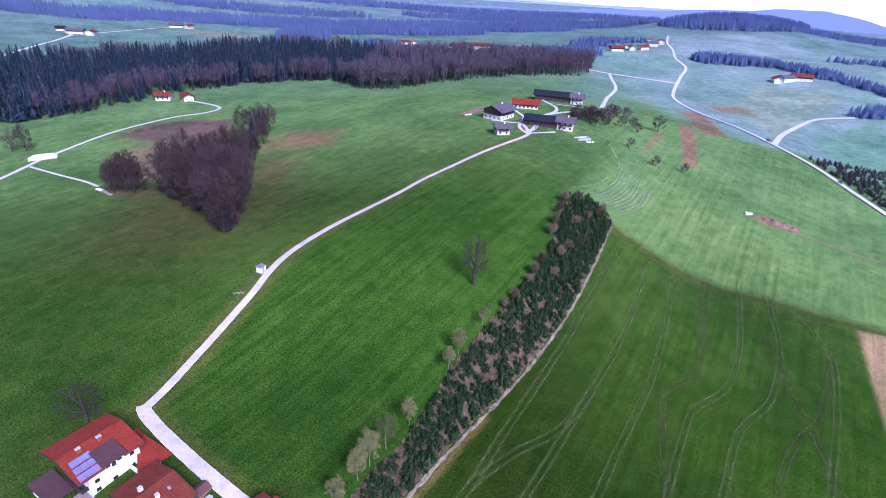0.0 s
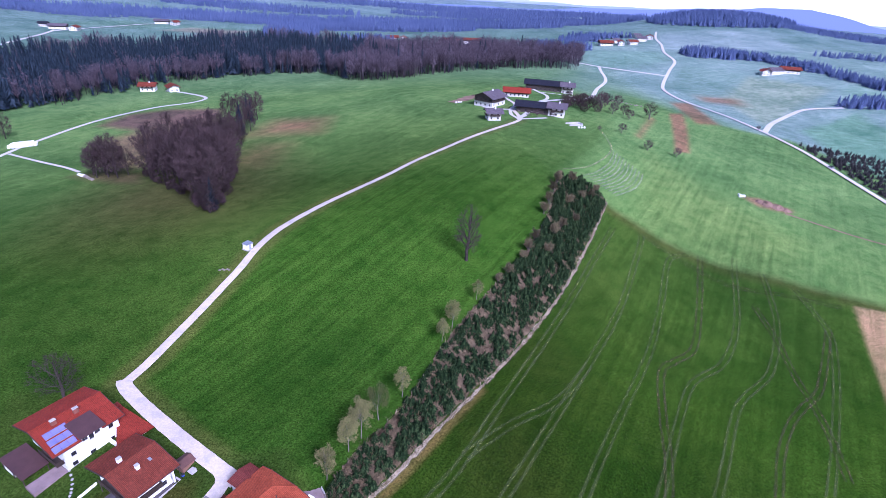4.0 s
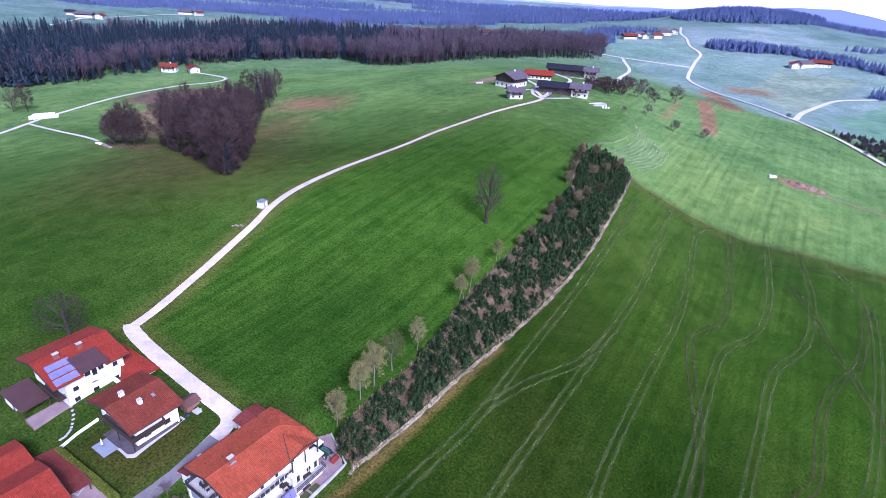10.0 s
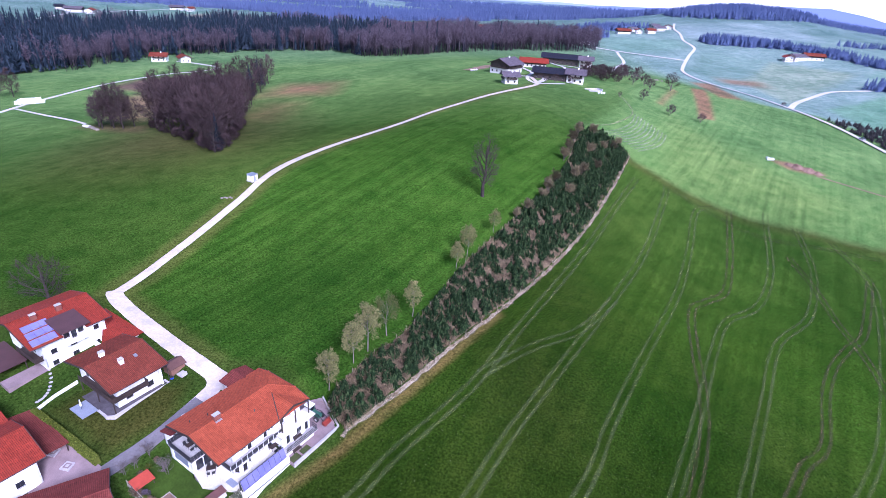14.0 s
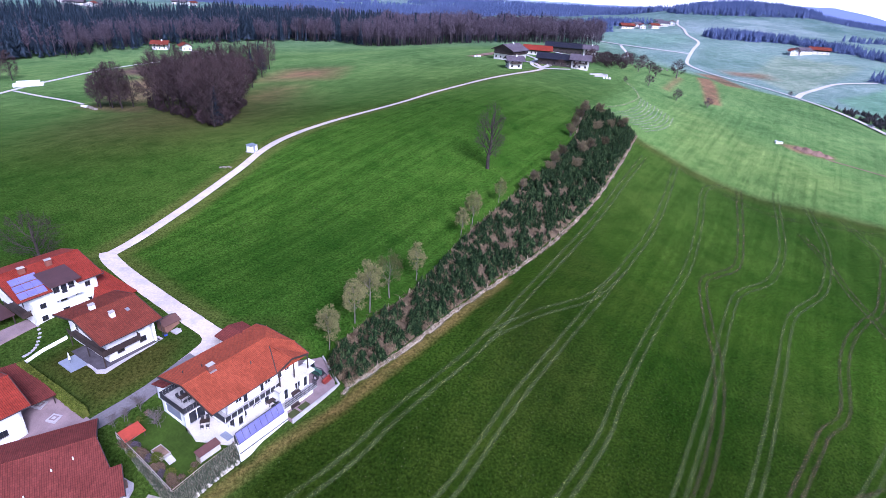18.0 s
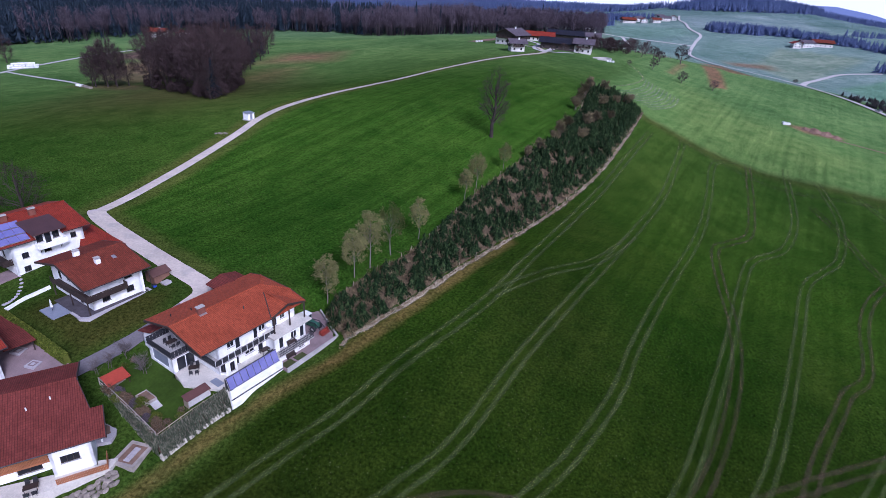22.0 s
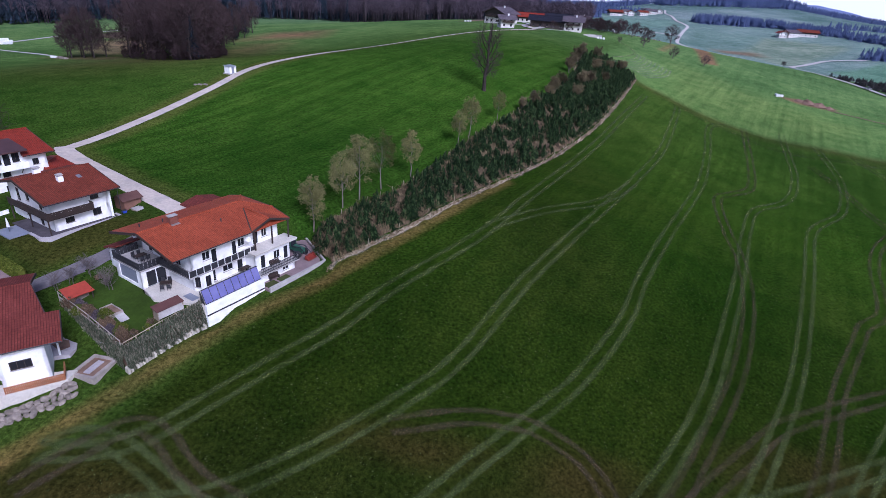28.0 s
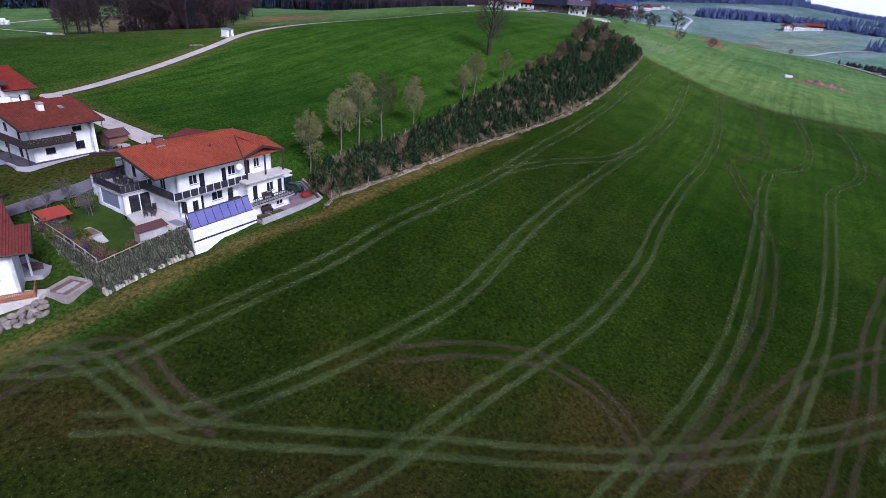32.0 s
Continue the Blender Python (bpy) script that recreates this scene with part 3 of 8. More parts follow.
    lay(np.clip(1.3 - edge / 1.4, 0, 1) * 0.75, (0.130, 0.095, 0.050, 0.0))
    # near sward kept yellow-green; blue grows with distance as painted haze
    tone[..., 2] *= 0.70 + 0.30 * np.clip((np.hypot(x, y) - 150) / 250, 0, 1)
    return tone


def ladder(lo, hi, fine_lo, fine_hi, step, grow):
    """Coordinates: even between fine_lo and fine_hi, then ever wider."""
    out = list(np.arange(fine_lo, fine_hi + step, step))
    s, q = step, out[-1]
    while q < hi:
        s *= grow
        q += s
        out.append(q)
    s, q = step, out[0]
    low = []
    while q > lo:
        s *= grow
        q -= s
        low.append(q)
    return np.array(low[::-1] + out)


def build_ground():
    xs = ladder(-4600, 4600, -105, 150, 1.1, 1.045)
    ys = ladder(-900, 4700, 20, 262, 1.1, 1.035)
    gx, gy = np.meshgrid(xs, ys)
    gz = heights(gx, gy)
    nx, ny = len(xs), len(ys)
    near = np.clip(1 - np.hypot(gx - 20, gy - 120) / 400, 0, 1)
    gz = gz + near * 0.05 * np.sin(gx * 1.3 + 2 * np.sin(gy * 0.7)) * np.cos(gy * 1.1)
    idx = np.arange(nx * ny).reshape(ny, nx)
    quads = np.stack([idx[:-1, :-1], idx[:-1, 1:], idx[1:, 1:], idx[1:, :-1]], -1).reshape(-1, 4)
    me = bpy.data.meshes.new("ground")
    me.vertices.add(nx * ny)
    me.vertices.foreach_set("co", np.stack([gx, gy, gz], -1).astype(np.float32).ravel())
    me.loops.add(quads.size)
    me.loops.foreach_set("vertex_index", quads.astype(np.int32).ravel())
    me.polygons.add(len(quads))
    me.polygons.foreach_set("loop_start", np.arange(0, quads.size, 4, dtype=np.int32))
    me.update(calc_edges=True)
    me.polygons.foreach_set("use_smooth", np.ones(len(quads), bool))
    at = me.attributes.new("tone", "FLOAT_COLOR", "POINT")
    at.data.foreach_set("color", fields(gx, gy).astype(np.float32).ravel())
    me.materials.append(MEADOW)
    return tagged(new("ground", me), "rolling green meadows and drilled fields in early spring", "ground", kind="structure")


build_ground()


def ribbon(name, pts, width, material, label, category, lift=0.08, step=1.6, shifts=(0.0,), across=4, ragged=0.03, crown=0.0):
    """A strip that lies on the land: a lane, or the lines left by wheels."""
    line = spine(pts, step)
    d = np.gradient(line, axis=0)
    d /= np.linalg.norm(d, axis=1)[:, None]
    side = np.stack([d[:, 1], -d[:, 0]], 1)
    sh, uvs = Shape(), []
    rng = random.Random(len(pts) * 31 + int(width * 10))
    for shift in shifts:
        base = len(sh.v)
        for i, p in enumerate(line):
            w0, w1 = width * (1 + ragged * rng.uniform(-1, 1)), width * (1 + ragged * rng.uniform(-1, 1))
            for k in range(across + 1):
                t = k / across
                q = p + side[i] * (shift + (-w0 / 2 if t < 0.5 else w1 / 2) * abs(2 * t - 1))
                sh.v.append((q[0], q[1], lift + crown * math.sin(math.pi * t)))
                uvs.append((t, i * step))
        for i in range(len(line) - 1):
            for k in range(across):
                a = base + i * (across + 1) + k
                sh.f.append((a, a + 1, a + across + 2, a + across + 1))
    v = np.array(sh.v)
    v[:, 2] += heights(v[:, 0], v[:, 1])
    sh.v = [tuple(q) for q in v]
    me = sh.mesh(name, material)
    layer = me.uv_layers.new(name="UVMap")
    loops = np.zeros(len(me.loops), np.int32)
    me.loops.foreach_get("vertex_index", loops)
    layer.data.foreach_set("uv", np.array(uvs, np.float32)[loops].ravel())
    return tagged(new(name, me), label, category, kind="structure")


ribbon("road", LANE[:4] + [(-74.2, 110.2), (-75.6, 112.6)], 3.6, GRAVEL, "pale gravel village lane past the houses", "road", lift=0.10, crown=0.06)
ribbon("road", LANE[4:], 2.75, GRAVEL, "pale gravel farm lane climbing through meadows", "road", lift=0.115, crown=0.06)
ribbon("road", [(-52.0, 92.5), (-45.5, 88.4), (-40.9, 84.2), (-41.0, 80.8), (-43.0, 76.6)], 3.2, GRAVEL, "pale gravel mouth of the garden lane", "road", lift=0.122)
ribbon("road", [(-41.9, 79.0), (-43.4, 76.2), (-46.3, 70.8), (-50.9, 64.8), (-54.5, 61.0), (-58.3, 57.5)], 2.8, ASPHALT, "grey lane between the gardens", "road", lift=0.135)
SIDE = [(-256, 280), (-252.5, 305), (-252, 328), (-250, 350), (-239, 399), (-215, 440), (-194, 456), (-186.5, 470), (-192, 482), (-215, 497), (-233, 503)]
ribbon("road", SIDE, 3.0, FAR_LANE, "pale lane to the two houses at the forest's edge", "road", lift=0.3, step=4)
ribbon("road", [(-250, 324), (-225, 310.7), (-201, 298), (-188, 289)], 1.8, FAR_LANE, "pale field track to the copse", "road", lift=0.3, step=4)
ribbon("road", [(62.7, 363.7), (70, 378), (74, 400), (88, 420), (118, 445), (138, 465), (171, 558), (203, 637), (214, 697), (218, 720)], 3.6, FAR_LANE, "pale lane leaving the farm", "road", lift=0.4, step=6)
ribbon("road", [(72, 269), (87, 280), (102, 300), (113, 320), (116, 339), (116, 359)], 1.2, track_material("dry_path", (0.30, 0.30, 0.16), 0.8), "faint dry path round the pasture", "path", lift=0.15, step=3)
ribbon("road", [(62, 357), (58, 372), (60, 388), (65, 403), (62, 420), (59, 434)], 2.4, FAR_LANE, "pale drive through the farmyard", "road", lift=0.45, step=3)
ribbon("road", [(62, 360), (70, 363), (82, 369)], 2.4, FAR_LANE, "pale path to the farmhouse", "path", lift=0.42, step=3)
ribbon("road", [(91, 484), (94, 464), (97, 448), (93, 430), (80, 412)], 2.8, FAR_LANE, "pale drive behind the stable", "road", lift=0.5, step=3)
ribbon("road", [(94, 464), (108, 462), (122, 458)], 2.4, FAR_LANE, "pale drive along the long barn", "road", lift=0.47, step=3)
ribbon("road", [(19, 408), (26, 416), (33, 426), (40, 436)], 9.0, SOIL, "brown trodden farmyard", "yard", lift=0.4, step=3, ragged=0.25)
ribbon("road", [(40, 392), (58, 386), (72, 396)], 2.6, FAR_LANE, "pale farmyard drive", "road", lift=0.4, step=4)
ribbon("road", [(196, 741), (218.5, 723), (258, 706), (293, 692)], 4.5, FAR_LANE, "pale country lane", "road", lift=0.6, step=8)
ribbon("road", [(278, 250), (277, 306), (277, 343), (279, 385), (278, 441), (276, 501), (263, 558), (262, 609), (274, 647), (308, 718), (337, 775), (346, 838), (372, 920), (393, 1001), (430, 1100)],
       3.8, FAR_LANE, "pale country road in the valley", "road", lift=0.6, step=6)
ribbon("road", [(278.5, 438), (315, 488), (361, 535), (392, 557), (430, 560)], 4.6, FAR_LANE, "pale side road in the valley", "road", lift=0.6, step=6)
ribbon("road", [(195, 267), (206, 259), (216, 251), (230, 242), (262, 226)], 1.6, SOIL, "worn field path to the soil heap", "path", lift=0.15, step=3)
ribbon("road", [(-460, 540), (-505, 650), (-528, 720), (-545, 790), (-556, 850), (-566, 890), (-572, 905)], 4.6, FAR_LANE, "pale road to a far farm", "road", lift=0.8, step=10)
ribbon("road", [(-566, 890), (-540, 960), (-500, 1040), (-478, 1056)], 4.4, FAR_LANE, "pale road between far farms", "road", lift=0.8, step=10)

TRACK = track_material("pressed_grass", (0.090, 0.116, 0.038), 0.66)
TRACK_FAINT = track_material("faintly_pressed_grass", (0.088, 0.067, 0.040), 0.56)
WHEELS = (-0.95, 0.95)
for line, material in [
    ([(85, 219), (66, 185), (47.6, 152.6), (25.2, 115.7), (10.7, 91.2), (-4.3, 72.5), (-11.1, 63.0), (-19.6, 53.6), (-25.1, 47.4), (-29.0, 43.4), (-32.5, 41.8), (-38, 41.0)], TRACK),
    ([(98, 218), (94.6, 209.5), (72.7, 164.9), (50.9, 130.2), (28.7, 96.3), (16.2, 77.7), (5.7, 60.9), (-2.7, 52.0), (-10.7, 44.9), (-17.0, 40.2), (-22, 37.6), (-29, 36.0)], TRACK),
    ([(118, 212), (106.2, 204.0), (92, 174), (76.8, 144.3), (55.4, 111.2), (40.4, 87.0), (33.3, 74.2), (22.9, 60.7), (14.7, 52.9), (6.6, 45.5), (-2, 37), (-10, 30)], TRACK),
    ([(141, 214), (137.0, 206.0), (119.6, 168.1), (103.2, 144.7), (87.5, 133.1), (76.9, 117.7), (63.8, 95.4), (50.1, 73.3), (41.5, 60.3), (31.5, 48.5), (23.7, 41.0), (14, 32)], TRACK),
    ([(124.0, 212.3), (108.0, 175.6), (95.3, 150.7), (85.1, 142.1), (78.2, 136.2), (71.6, 117.6), (67.6, 103.0), (62.8, 90.2), (56.7, 78.3), (48.9, 65.9), (41.5, 56.5), (33.8, 47.3), (26.0, 39.0)], TRACK_FAINT),
    ([(148, 204), (145.4, 194.2), (135.7, 168.5), (118.3, 142.1), (99.0, 125.4), (82.8, 101.5), (69.2, 81.1), (58.3, 65.7), (48.7, 54.2), (38.7, 43.0), (30, 34)], TRACK),
    ([(-37.9, 41.2), (-35.1, 43.0), (-31.5, 42.8), (-26.8, 40.3), (-21.5, 37.2), (-15.2, 37.1), (-6.8, 38.0), (2.6, 39.0), (12.1, 39.6), (23.5, 40.9), (34.3, 43.2), (45.7, 46.1), (58, 50.5), (76, 57.5), (98, 66)], TRACK),
    ([(-38, 37), (-31, 44.5), (-27, 44), (-23, 40.5), (-17, 37.5)], TRACK_FAINT),
    ([(-3.1, 49.1), (5.8, 51.8), (11.8, 52.2), (15.8, 51.4), (20.5, 48.3), (22.7, 44.4), (23.5, 39)], TRACK_FAINT),
    ([(100, 76), (84, 70), (68, 64), (52.1, 57.4), (44.2, 52.1), (34.4, 45.0), (25, 38)], TRACK_FAINT),
    ([(132.7, 180.2), (130.8, 160.3), (126.4, 141.0), (124.4, 127.4), (121.7, 115.5), (117, 100)], TRACK_FAINT),
    ([(157.4, 194.1), (156.1, 177.9), (153.6, 163.3), (140.3, 140.1), (121.8, 113.4), (105.9, 92.0), (93.7, 79.7), (78, 66), (63, 53), (52, 43)], TRACK),
    ([(155.0, 166.8), (132.3, 136.4), (120.6, 126.8), (111.0, 118.3), (101.6, 106.7), (91.2, 90.2), (83.0, 84.1), (78.2, 79.0), (66, 66), (55, 52), (46, 42), (38, 33)], TRACK_FAINT),
    ([(12.4, 94.4), (25.5, 105.9), (39.9, 116.6), (53.4, 133.3)], TRACK),
    ([(98, 221), (112, 206), (128, 193), (150, 189), (170, 182)], TRACK_FAINT),
]:
    ribbon("wheel_tracks", line, 0.98, material, "twin wheel tracks pressed into the drilled field", "wheel tracks", lift=0.09, step=1.2, shifts=WHEELS, across=4, ragged=0.25)
WINDROW = track_material("windrow", (0.30, 0.33, 0.22), 0.8)
UPPER, LOWER = [[114.3, 318.6], [105.6, 297.6], [93.1, 278.1], [82.3, 266.4]], [[123.1, 290.5], [116.0, 275.6], [108.5, 264.9], [95.4, 251.8]]
for k in range(10):
    q = k / 9
    ribbon("manure_row", [(u[0] * (1 - q) + w[0] * q, u[1] * (1 - q) + w[1] * q) for u, w in zip(UPPER, LOWER)], 0.95, WINDROW, "pale row of raked moss and straw", "windrow", lift=0.12, step=2.0, across=2)


# ---------------------------------------------------------------- trees
def branch_out(sh, tw, rng, a, d, length, radius, level, spread, twig_w, droop, low=0.28, reach=1.0, many=1.0):
    """One limb, its side limbs and its twigs."""
    n = 3 if level else 4
    p, dirn = Vector(a), Vector(d).normalized()
    nodes = [p.copy()]
    for i in range(n):
        wob = Vector((rng.uniform(-1, 1), rng.uniform(-1, 1), rng.uniform(-0.3, 0.6))) * (0.10 if level == 0 else 0.22)
        dirn = (dirn + wob + Vector((0, 0, 0.06 - droop * level * 0.1))).normalized()
        p = p + dirn * (length / n)
        nodes.append(p.copy())
    for i in range(n):
        sh.tube(nodes[i], nodes[i + 1], radius * (1 - 0.8 * i / n), radius * (1 - 0.8 * (i + 1) / n), 6 if level == 0 else 3)
    kids = (13, 6, 0)[level] if level < 2 else 0
    for k in range(kids):
        t = rng.uniform(low if level == 0 else 0.2, 1.0)
        i = min(int(t * n), n - 1)
        q = nodes[i].lerp(nodes[i + 1], t * n - i)
        ang = rng.uniform(0, 2 * math.pi)
        out = Vector((math.cos(ang), math.sin(ang), 0))
        dd = (dirn * (0.75 - 0.3 * spread) + out * (0.5 + 0.5 * spread) + Vector((0, 0, 0.25))).normalized()
        branch_out(sh, tw, rng, q, dd, length * rng.uniform(0.38, 0.62) * (1.15 - 0.5 * t) * (reach if level == 0 else 1.0), radius * 0.42, level + 1, spread, twig_w, droop, low, reach, many)
    if level >= 1:
        for k in range(int((9 if level == 1 else 13) * many)):
            t = rng.uniform(0.15, 1.0)
            i = min(int(t * n), n - 1)
            q = nodes[i].lerp(nodes[i + 1], t * n - i)
            dd = (dirn + Vector((rng.uniform(-1, 1), rng.uniform(-1, 1), rng.uniform(-0.5 - droop, 0.9)))).normalized()
            s = dd.orthogonal().normalized() * twig_w
            e = q + dd * length * rng.uniform(0.25, 0.6)
            tw.add([q - s, q + s, e], [(0, 1, 2)])
            m = q.lerp(e, 0.45)
            e2 = m + (dd + Vector((rng.uniform(-1, 1), rng.uniform(-1, 1), rng.uniform(-0.5, 0.8)))).normalized() * length * 0.25
            tw.add([m - s * 0.7, m + s * 0.7, e2], [(0, 1, 2)])


def bare_tree(height, spread, seed, stems=1, twig_w=0.035, trunk=0.3, droop=0.0, leaves=0, low=0.28, reach=1.0, many=1.0, leaf=1.0):
    """Meshes of trunk with limbs, of twigs, and of young leaves."""
    rng = random.Random(seed)
    sh, tw, lv = Shape(), Shape(), Shape()
    for s in range(stems):
        lean = Vector((rng.uniform(-0.25, 0.25), rng.uniform(-0.25, 0.25), 1)) if stems > 1 else Vector((0.03, 0.02, 1))
        foot = (rng.uniform(-1, 1) * 0.4 * (stems > 1), rng.uniform(-1, 1) * 0.4 * (stems > 1), -0.3)
        branch_out(sh, tw, rng, foot, lean, height * 0.86 * rng.uniform(0.85, 1.0), trunk, 0, spread, twig_w, droop, low, reach, many)
    if leaves:
        tips = [f[2] for f in tw.f]
        for k in range(leaves):
            c = Vector(tw.v[rng.choice(tips)]) + Vector((rng.gauss(0, 0.2), rng.gauss(0, 0.2), rng.gauss(0, 0.2)))
            u = Vector((rng.uniform(-1, 1), rng.uniform(-1, 1), rng.uniform(-1, 1))).normalized()
            w = u.orthogonal().normalized() * 0.085 * leaf
            u *= 0.11 * leaf
            lv.add([c - u - w, c + u - w, c + u + w, c - u + w], [(0, 1, 2, 3)])
    return sh, tw, lv


def crown_tree(height, radius, seed, clear=0.25, limbs=10, subs=6, twigs=9, twig_w=0.03, twig_l=1.5, trunk=0.3, leaves=0, leaf=0.5):
    """A tree with a rounded crown: trunk, limbs that reach for the crown's skin, side limbs and fine twigs; meshes as of bare_tree."""
    rng = random.Random(seed)
    sh, tw, lv = Shape(), Shape(), Shape()
    mid, half = height * (1 + clear) / 2, height * (1 - clear) / 2
    stem = [Vector((0, 0, -0.3))]
    for k in range(1, 5):
        stem.append(Vector((rng.gauss(0, 0.012), rng.gauss(0, 0.012), 0.2 * k)) * height)
    for k in range(4):
        sh.tube(stem[k], stem[k + 1], trunk * (1 - 0.2 * k), trunk * (0.8 - 0.2 * k) + 0.02, 6)

    def skin(a, up):
        c = math.sqrt(max(0.0, 1 - up * up))
        lump = 0.82 + 0.3 * rng.random()
        return Vector((radius * c * math.cos(a) * lump, radius * c * math.sin(a) * lump, mid + half * up * (0.94 + 0.06 * rng.random())))

    def limb(a, b, ra, rb, lift):
        m = a.lerp(b, 0.5) + Vector((0, 0, -lift))
        sh.tube(a, m, ra, (ra + rb) / 2, 3)
        sh.tube(m, b, (ra + rb) / 2, rb, 3)
        return m

    for k in range(limbs):
        a, up = 2.4 * k + rng.uniform(-0.4, 0.4), -0.6 + 1.55 * (k + 0.5) / limbs
        end = skin(a, up).lerp(Vector((0, 0, mid)), 0.22)
        foot_z = max(height * clear * 0.7, min(height * 0.74, end.z - (0.4 + 0.3 * rng.random()) * radius - 0.1 * height))
        i = min(3, int(foot_z / (0.2 * height)))
        foot = stem[i].lerp(stem[i + 1], min(1.0, (foot_z - stem[i].z) / max(0.1, stem[i + 1].z - stem[i].z)))
        m = limb(foot, end, trunk * 0.32, trunk * 0.10, radius * 0.10)
        for j in range(subs):
            q = m.lerp(end, rng.uniform(-0.5, 1.0))
            tip = skin(a + rng.gauss(0, 0.55), max(-0.9, min(0.99, up + rng.gauss(0, 0.3))))
            limb(q, tip, trunk * 0.09, trunk * 0.03, 0.0)
            for n in range(twigs):
                f = q.lerp(tip, rng.uniform(0.25, 1.0))
                d = ((tip - Vector((0, 0, mid - half * 0.4))).normalized() * 0.8 + Vector((rng.uniform(-1, 1), rng.uniform(-1, 1), rng.uniform(-0.6, 0.9)))).normalized()
                w = d.orthogonal().normalized() * twig_w
                e = f + d * twig_l * rng.uniform(0.5, 1.2)
                tw.add([f - w, f + w, e], [(0, 1, 2)])
                g = f.lerp(e, 0.4)
                d2 = (d + Vector((rng.uniform(-1, 1), rng.uniform(-1, 1), rng.uniform(-0.7, 0.7)))).normalized()
                tw.add([g - w * 0.7, g + w * 0.7, g + d2 * twig_l * 0.55], [(0, 1, 2)])
    tips = [f[2] for f in tw.f]
    for k in range(leaves):
        c = Vector(tw.v[rng.choice(tips)]) + Vector((rng.gauss(0, 0.15), rng.gauss(0, 0.15), rng.gauss(0, 0.15)))
        u = Vector((rng.uniform(-1, 1), rng.uniform(-1, 1), rng.uniform(-1, 1))).normalized()
        w = u.orthogonal().normalized() * 0.085 * leaf
        u *= 0.11 * leaf
        lv.add([c - u - w, c + u - w, c + u + w, c - u + w], [(0, 1, 2, 3)])
    return sh, tw, lv


def tree_kind(name, label, category, shapes, mats, x, y, turn=0.0, size=1.0, group=""):
    ob = thing(name, label, category, x, y, land(x, y) - 0.05, turn, group)
    part("trunk", shapes[0], mats[0], ob)
    part("crown", shapes[1], mats[1], ob)
    if shapes[2].f:
        part("leaves", shapes[2], mats[2], ob)
    ob.scale = (size,) * 3
    return ob


def put(ob, x, y, turn, size, label=""):
    c = copy_thing(ob, pose(x, y, land(x, y) - 0.05, 0, 0, turn))
    c.scale = (size,) * 3
    if label:
        tagged(c, label)
    return c


def spruce(height, width, seed, tiers=12, points=13):
    """A conifer: trunk, and drooping ragged whorls of boughs."""
    rng = random.Random(seed)
    t, s = Shape(), Shape()
    t.tube((0, 0, -0.3), (0, 0, height * 0.93), 0.022 * height, 0.004 * height, 5)
    for k in range(tiers):
        q = k / tiers
        z = height * (0.10 + 0.86 * q)
        r = width * (1 - q) ** 0.85 * rng.uniform(0.85, 1.1) + 0.03 * height * (1 - q)
        up = height / tiers * 1.5
        turn = rng.uniform(0, 6.28)
        for i in range(points):
            a = turn + 2 * math.pi * (i + rng.uniform(-0.25, 0.25)) / points
            rr = r * rng.uniform(0.65, 1.12)
            w = math.pi / points * 0.95
            tip = (rr * math.cos(a), rr * math.sin(a), z - up * rng.uniform(0.15, 0.5))
            mid = rr * 0.5
            s.add([(0, 0, z + up * 0.55), (mid * math.cos(a - w), mid * math.sin(a - w), z + up * 0.05), tip, (mid * math.cos(a + w), mid * math.sin(a + w), z + up * 0.05)], [(0, 1, 2), (0, 2, 3)])
    return t, s


def scatter(name, label, category, bases, places, material, kind="stuff"):
    """Many alike small things joined into one mesh: bases are shapes, places rows of x, y, z, turn, size, which."""
    per = []
    for which, base in enumerate(bases):
        q = np.array([p[:5] for p in places if int(p[5]) == which], float)
        if not len(q):
            continue
        v = np.array(base.v)
        c, s = np.cos(q[:, 3]) * q[:, 4], np.sin(q[:, 3]) * q[:, 4]
        w = np.stack([c[:, None] * v[:, 0] - s[:, None] * v[:, 1] + q[:, 0:1], s[:, None] * v[:, 0] + c[:, None] * v[:, 1] + q[:, 1:2], q[:, 4:5] * v[:, 2] + q[:, 2:3]], -1)
        per.append((w.reshape(-1, 3), base.f, len(v), len(q)))
    starts, loops, k, at = [], [], 0, 0
    for w, f, n, copies in per:
        flat, sizes = np.array([i for g in f for i in g]), np.array([len(g) for g in f])
        loops.append((flat[None, :] + (k + n * np.arange(copies))[:, None]).ravel())
        starts.append(at + ((np.cumsum(sizes) - sizes)[None, :] + (len(flat) * np.arange(copies))[:, None]).ravel())
        k, at = k + n * copies, at + len(flat) * copies
    verts, loops, starts = np.concatenate([p[0] for p in per]), np.concatenate(loops), np.concatenate(starts)
    me = bpy.data.meshes.new(name)
    me.vertices.add(len(verts))
    me.vertices.foreach_set("co", verts.astype(np.float32).ravel())
    me.loops.add(len(loops))
    me.loops.foreach_set("vertex_index", loops.astype(np.int32))
    me.polygons.add(len(starts))
    me.polygons.foreach_set("loop_start", starts.astype(np.int32))
    me.update(calc_edges=True)
    me.materials.append(material)
    return tagged(new(name, me), label, category, kind=kind)


def settled(places, lift):
    """Rows of x, y, turn, size, which set down on the land."""
    z = heights([p[0] for p in places], [p[1] for p in places])
    return [(p[0], p[1], h + lift, p[2], p[3], p[4]) for p, h in zip(places, z.tolist())]


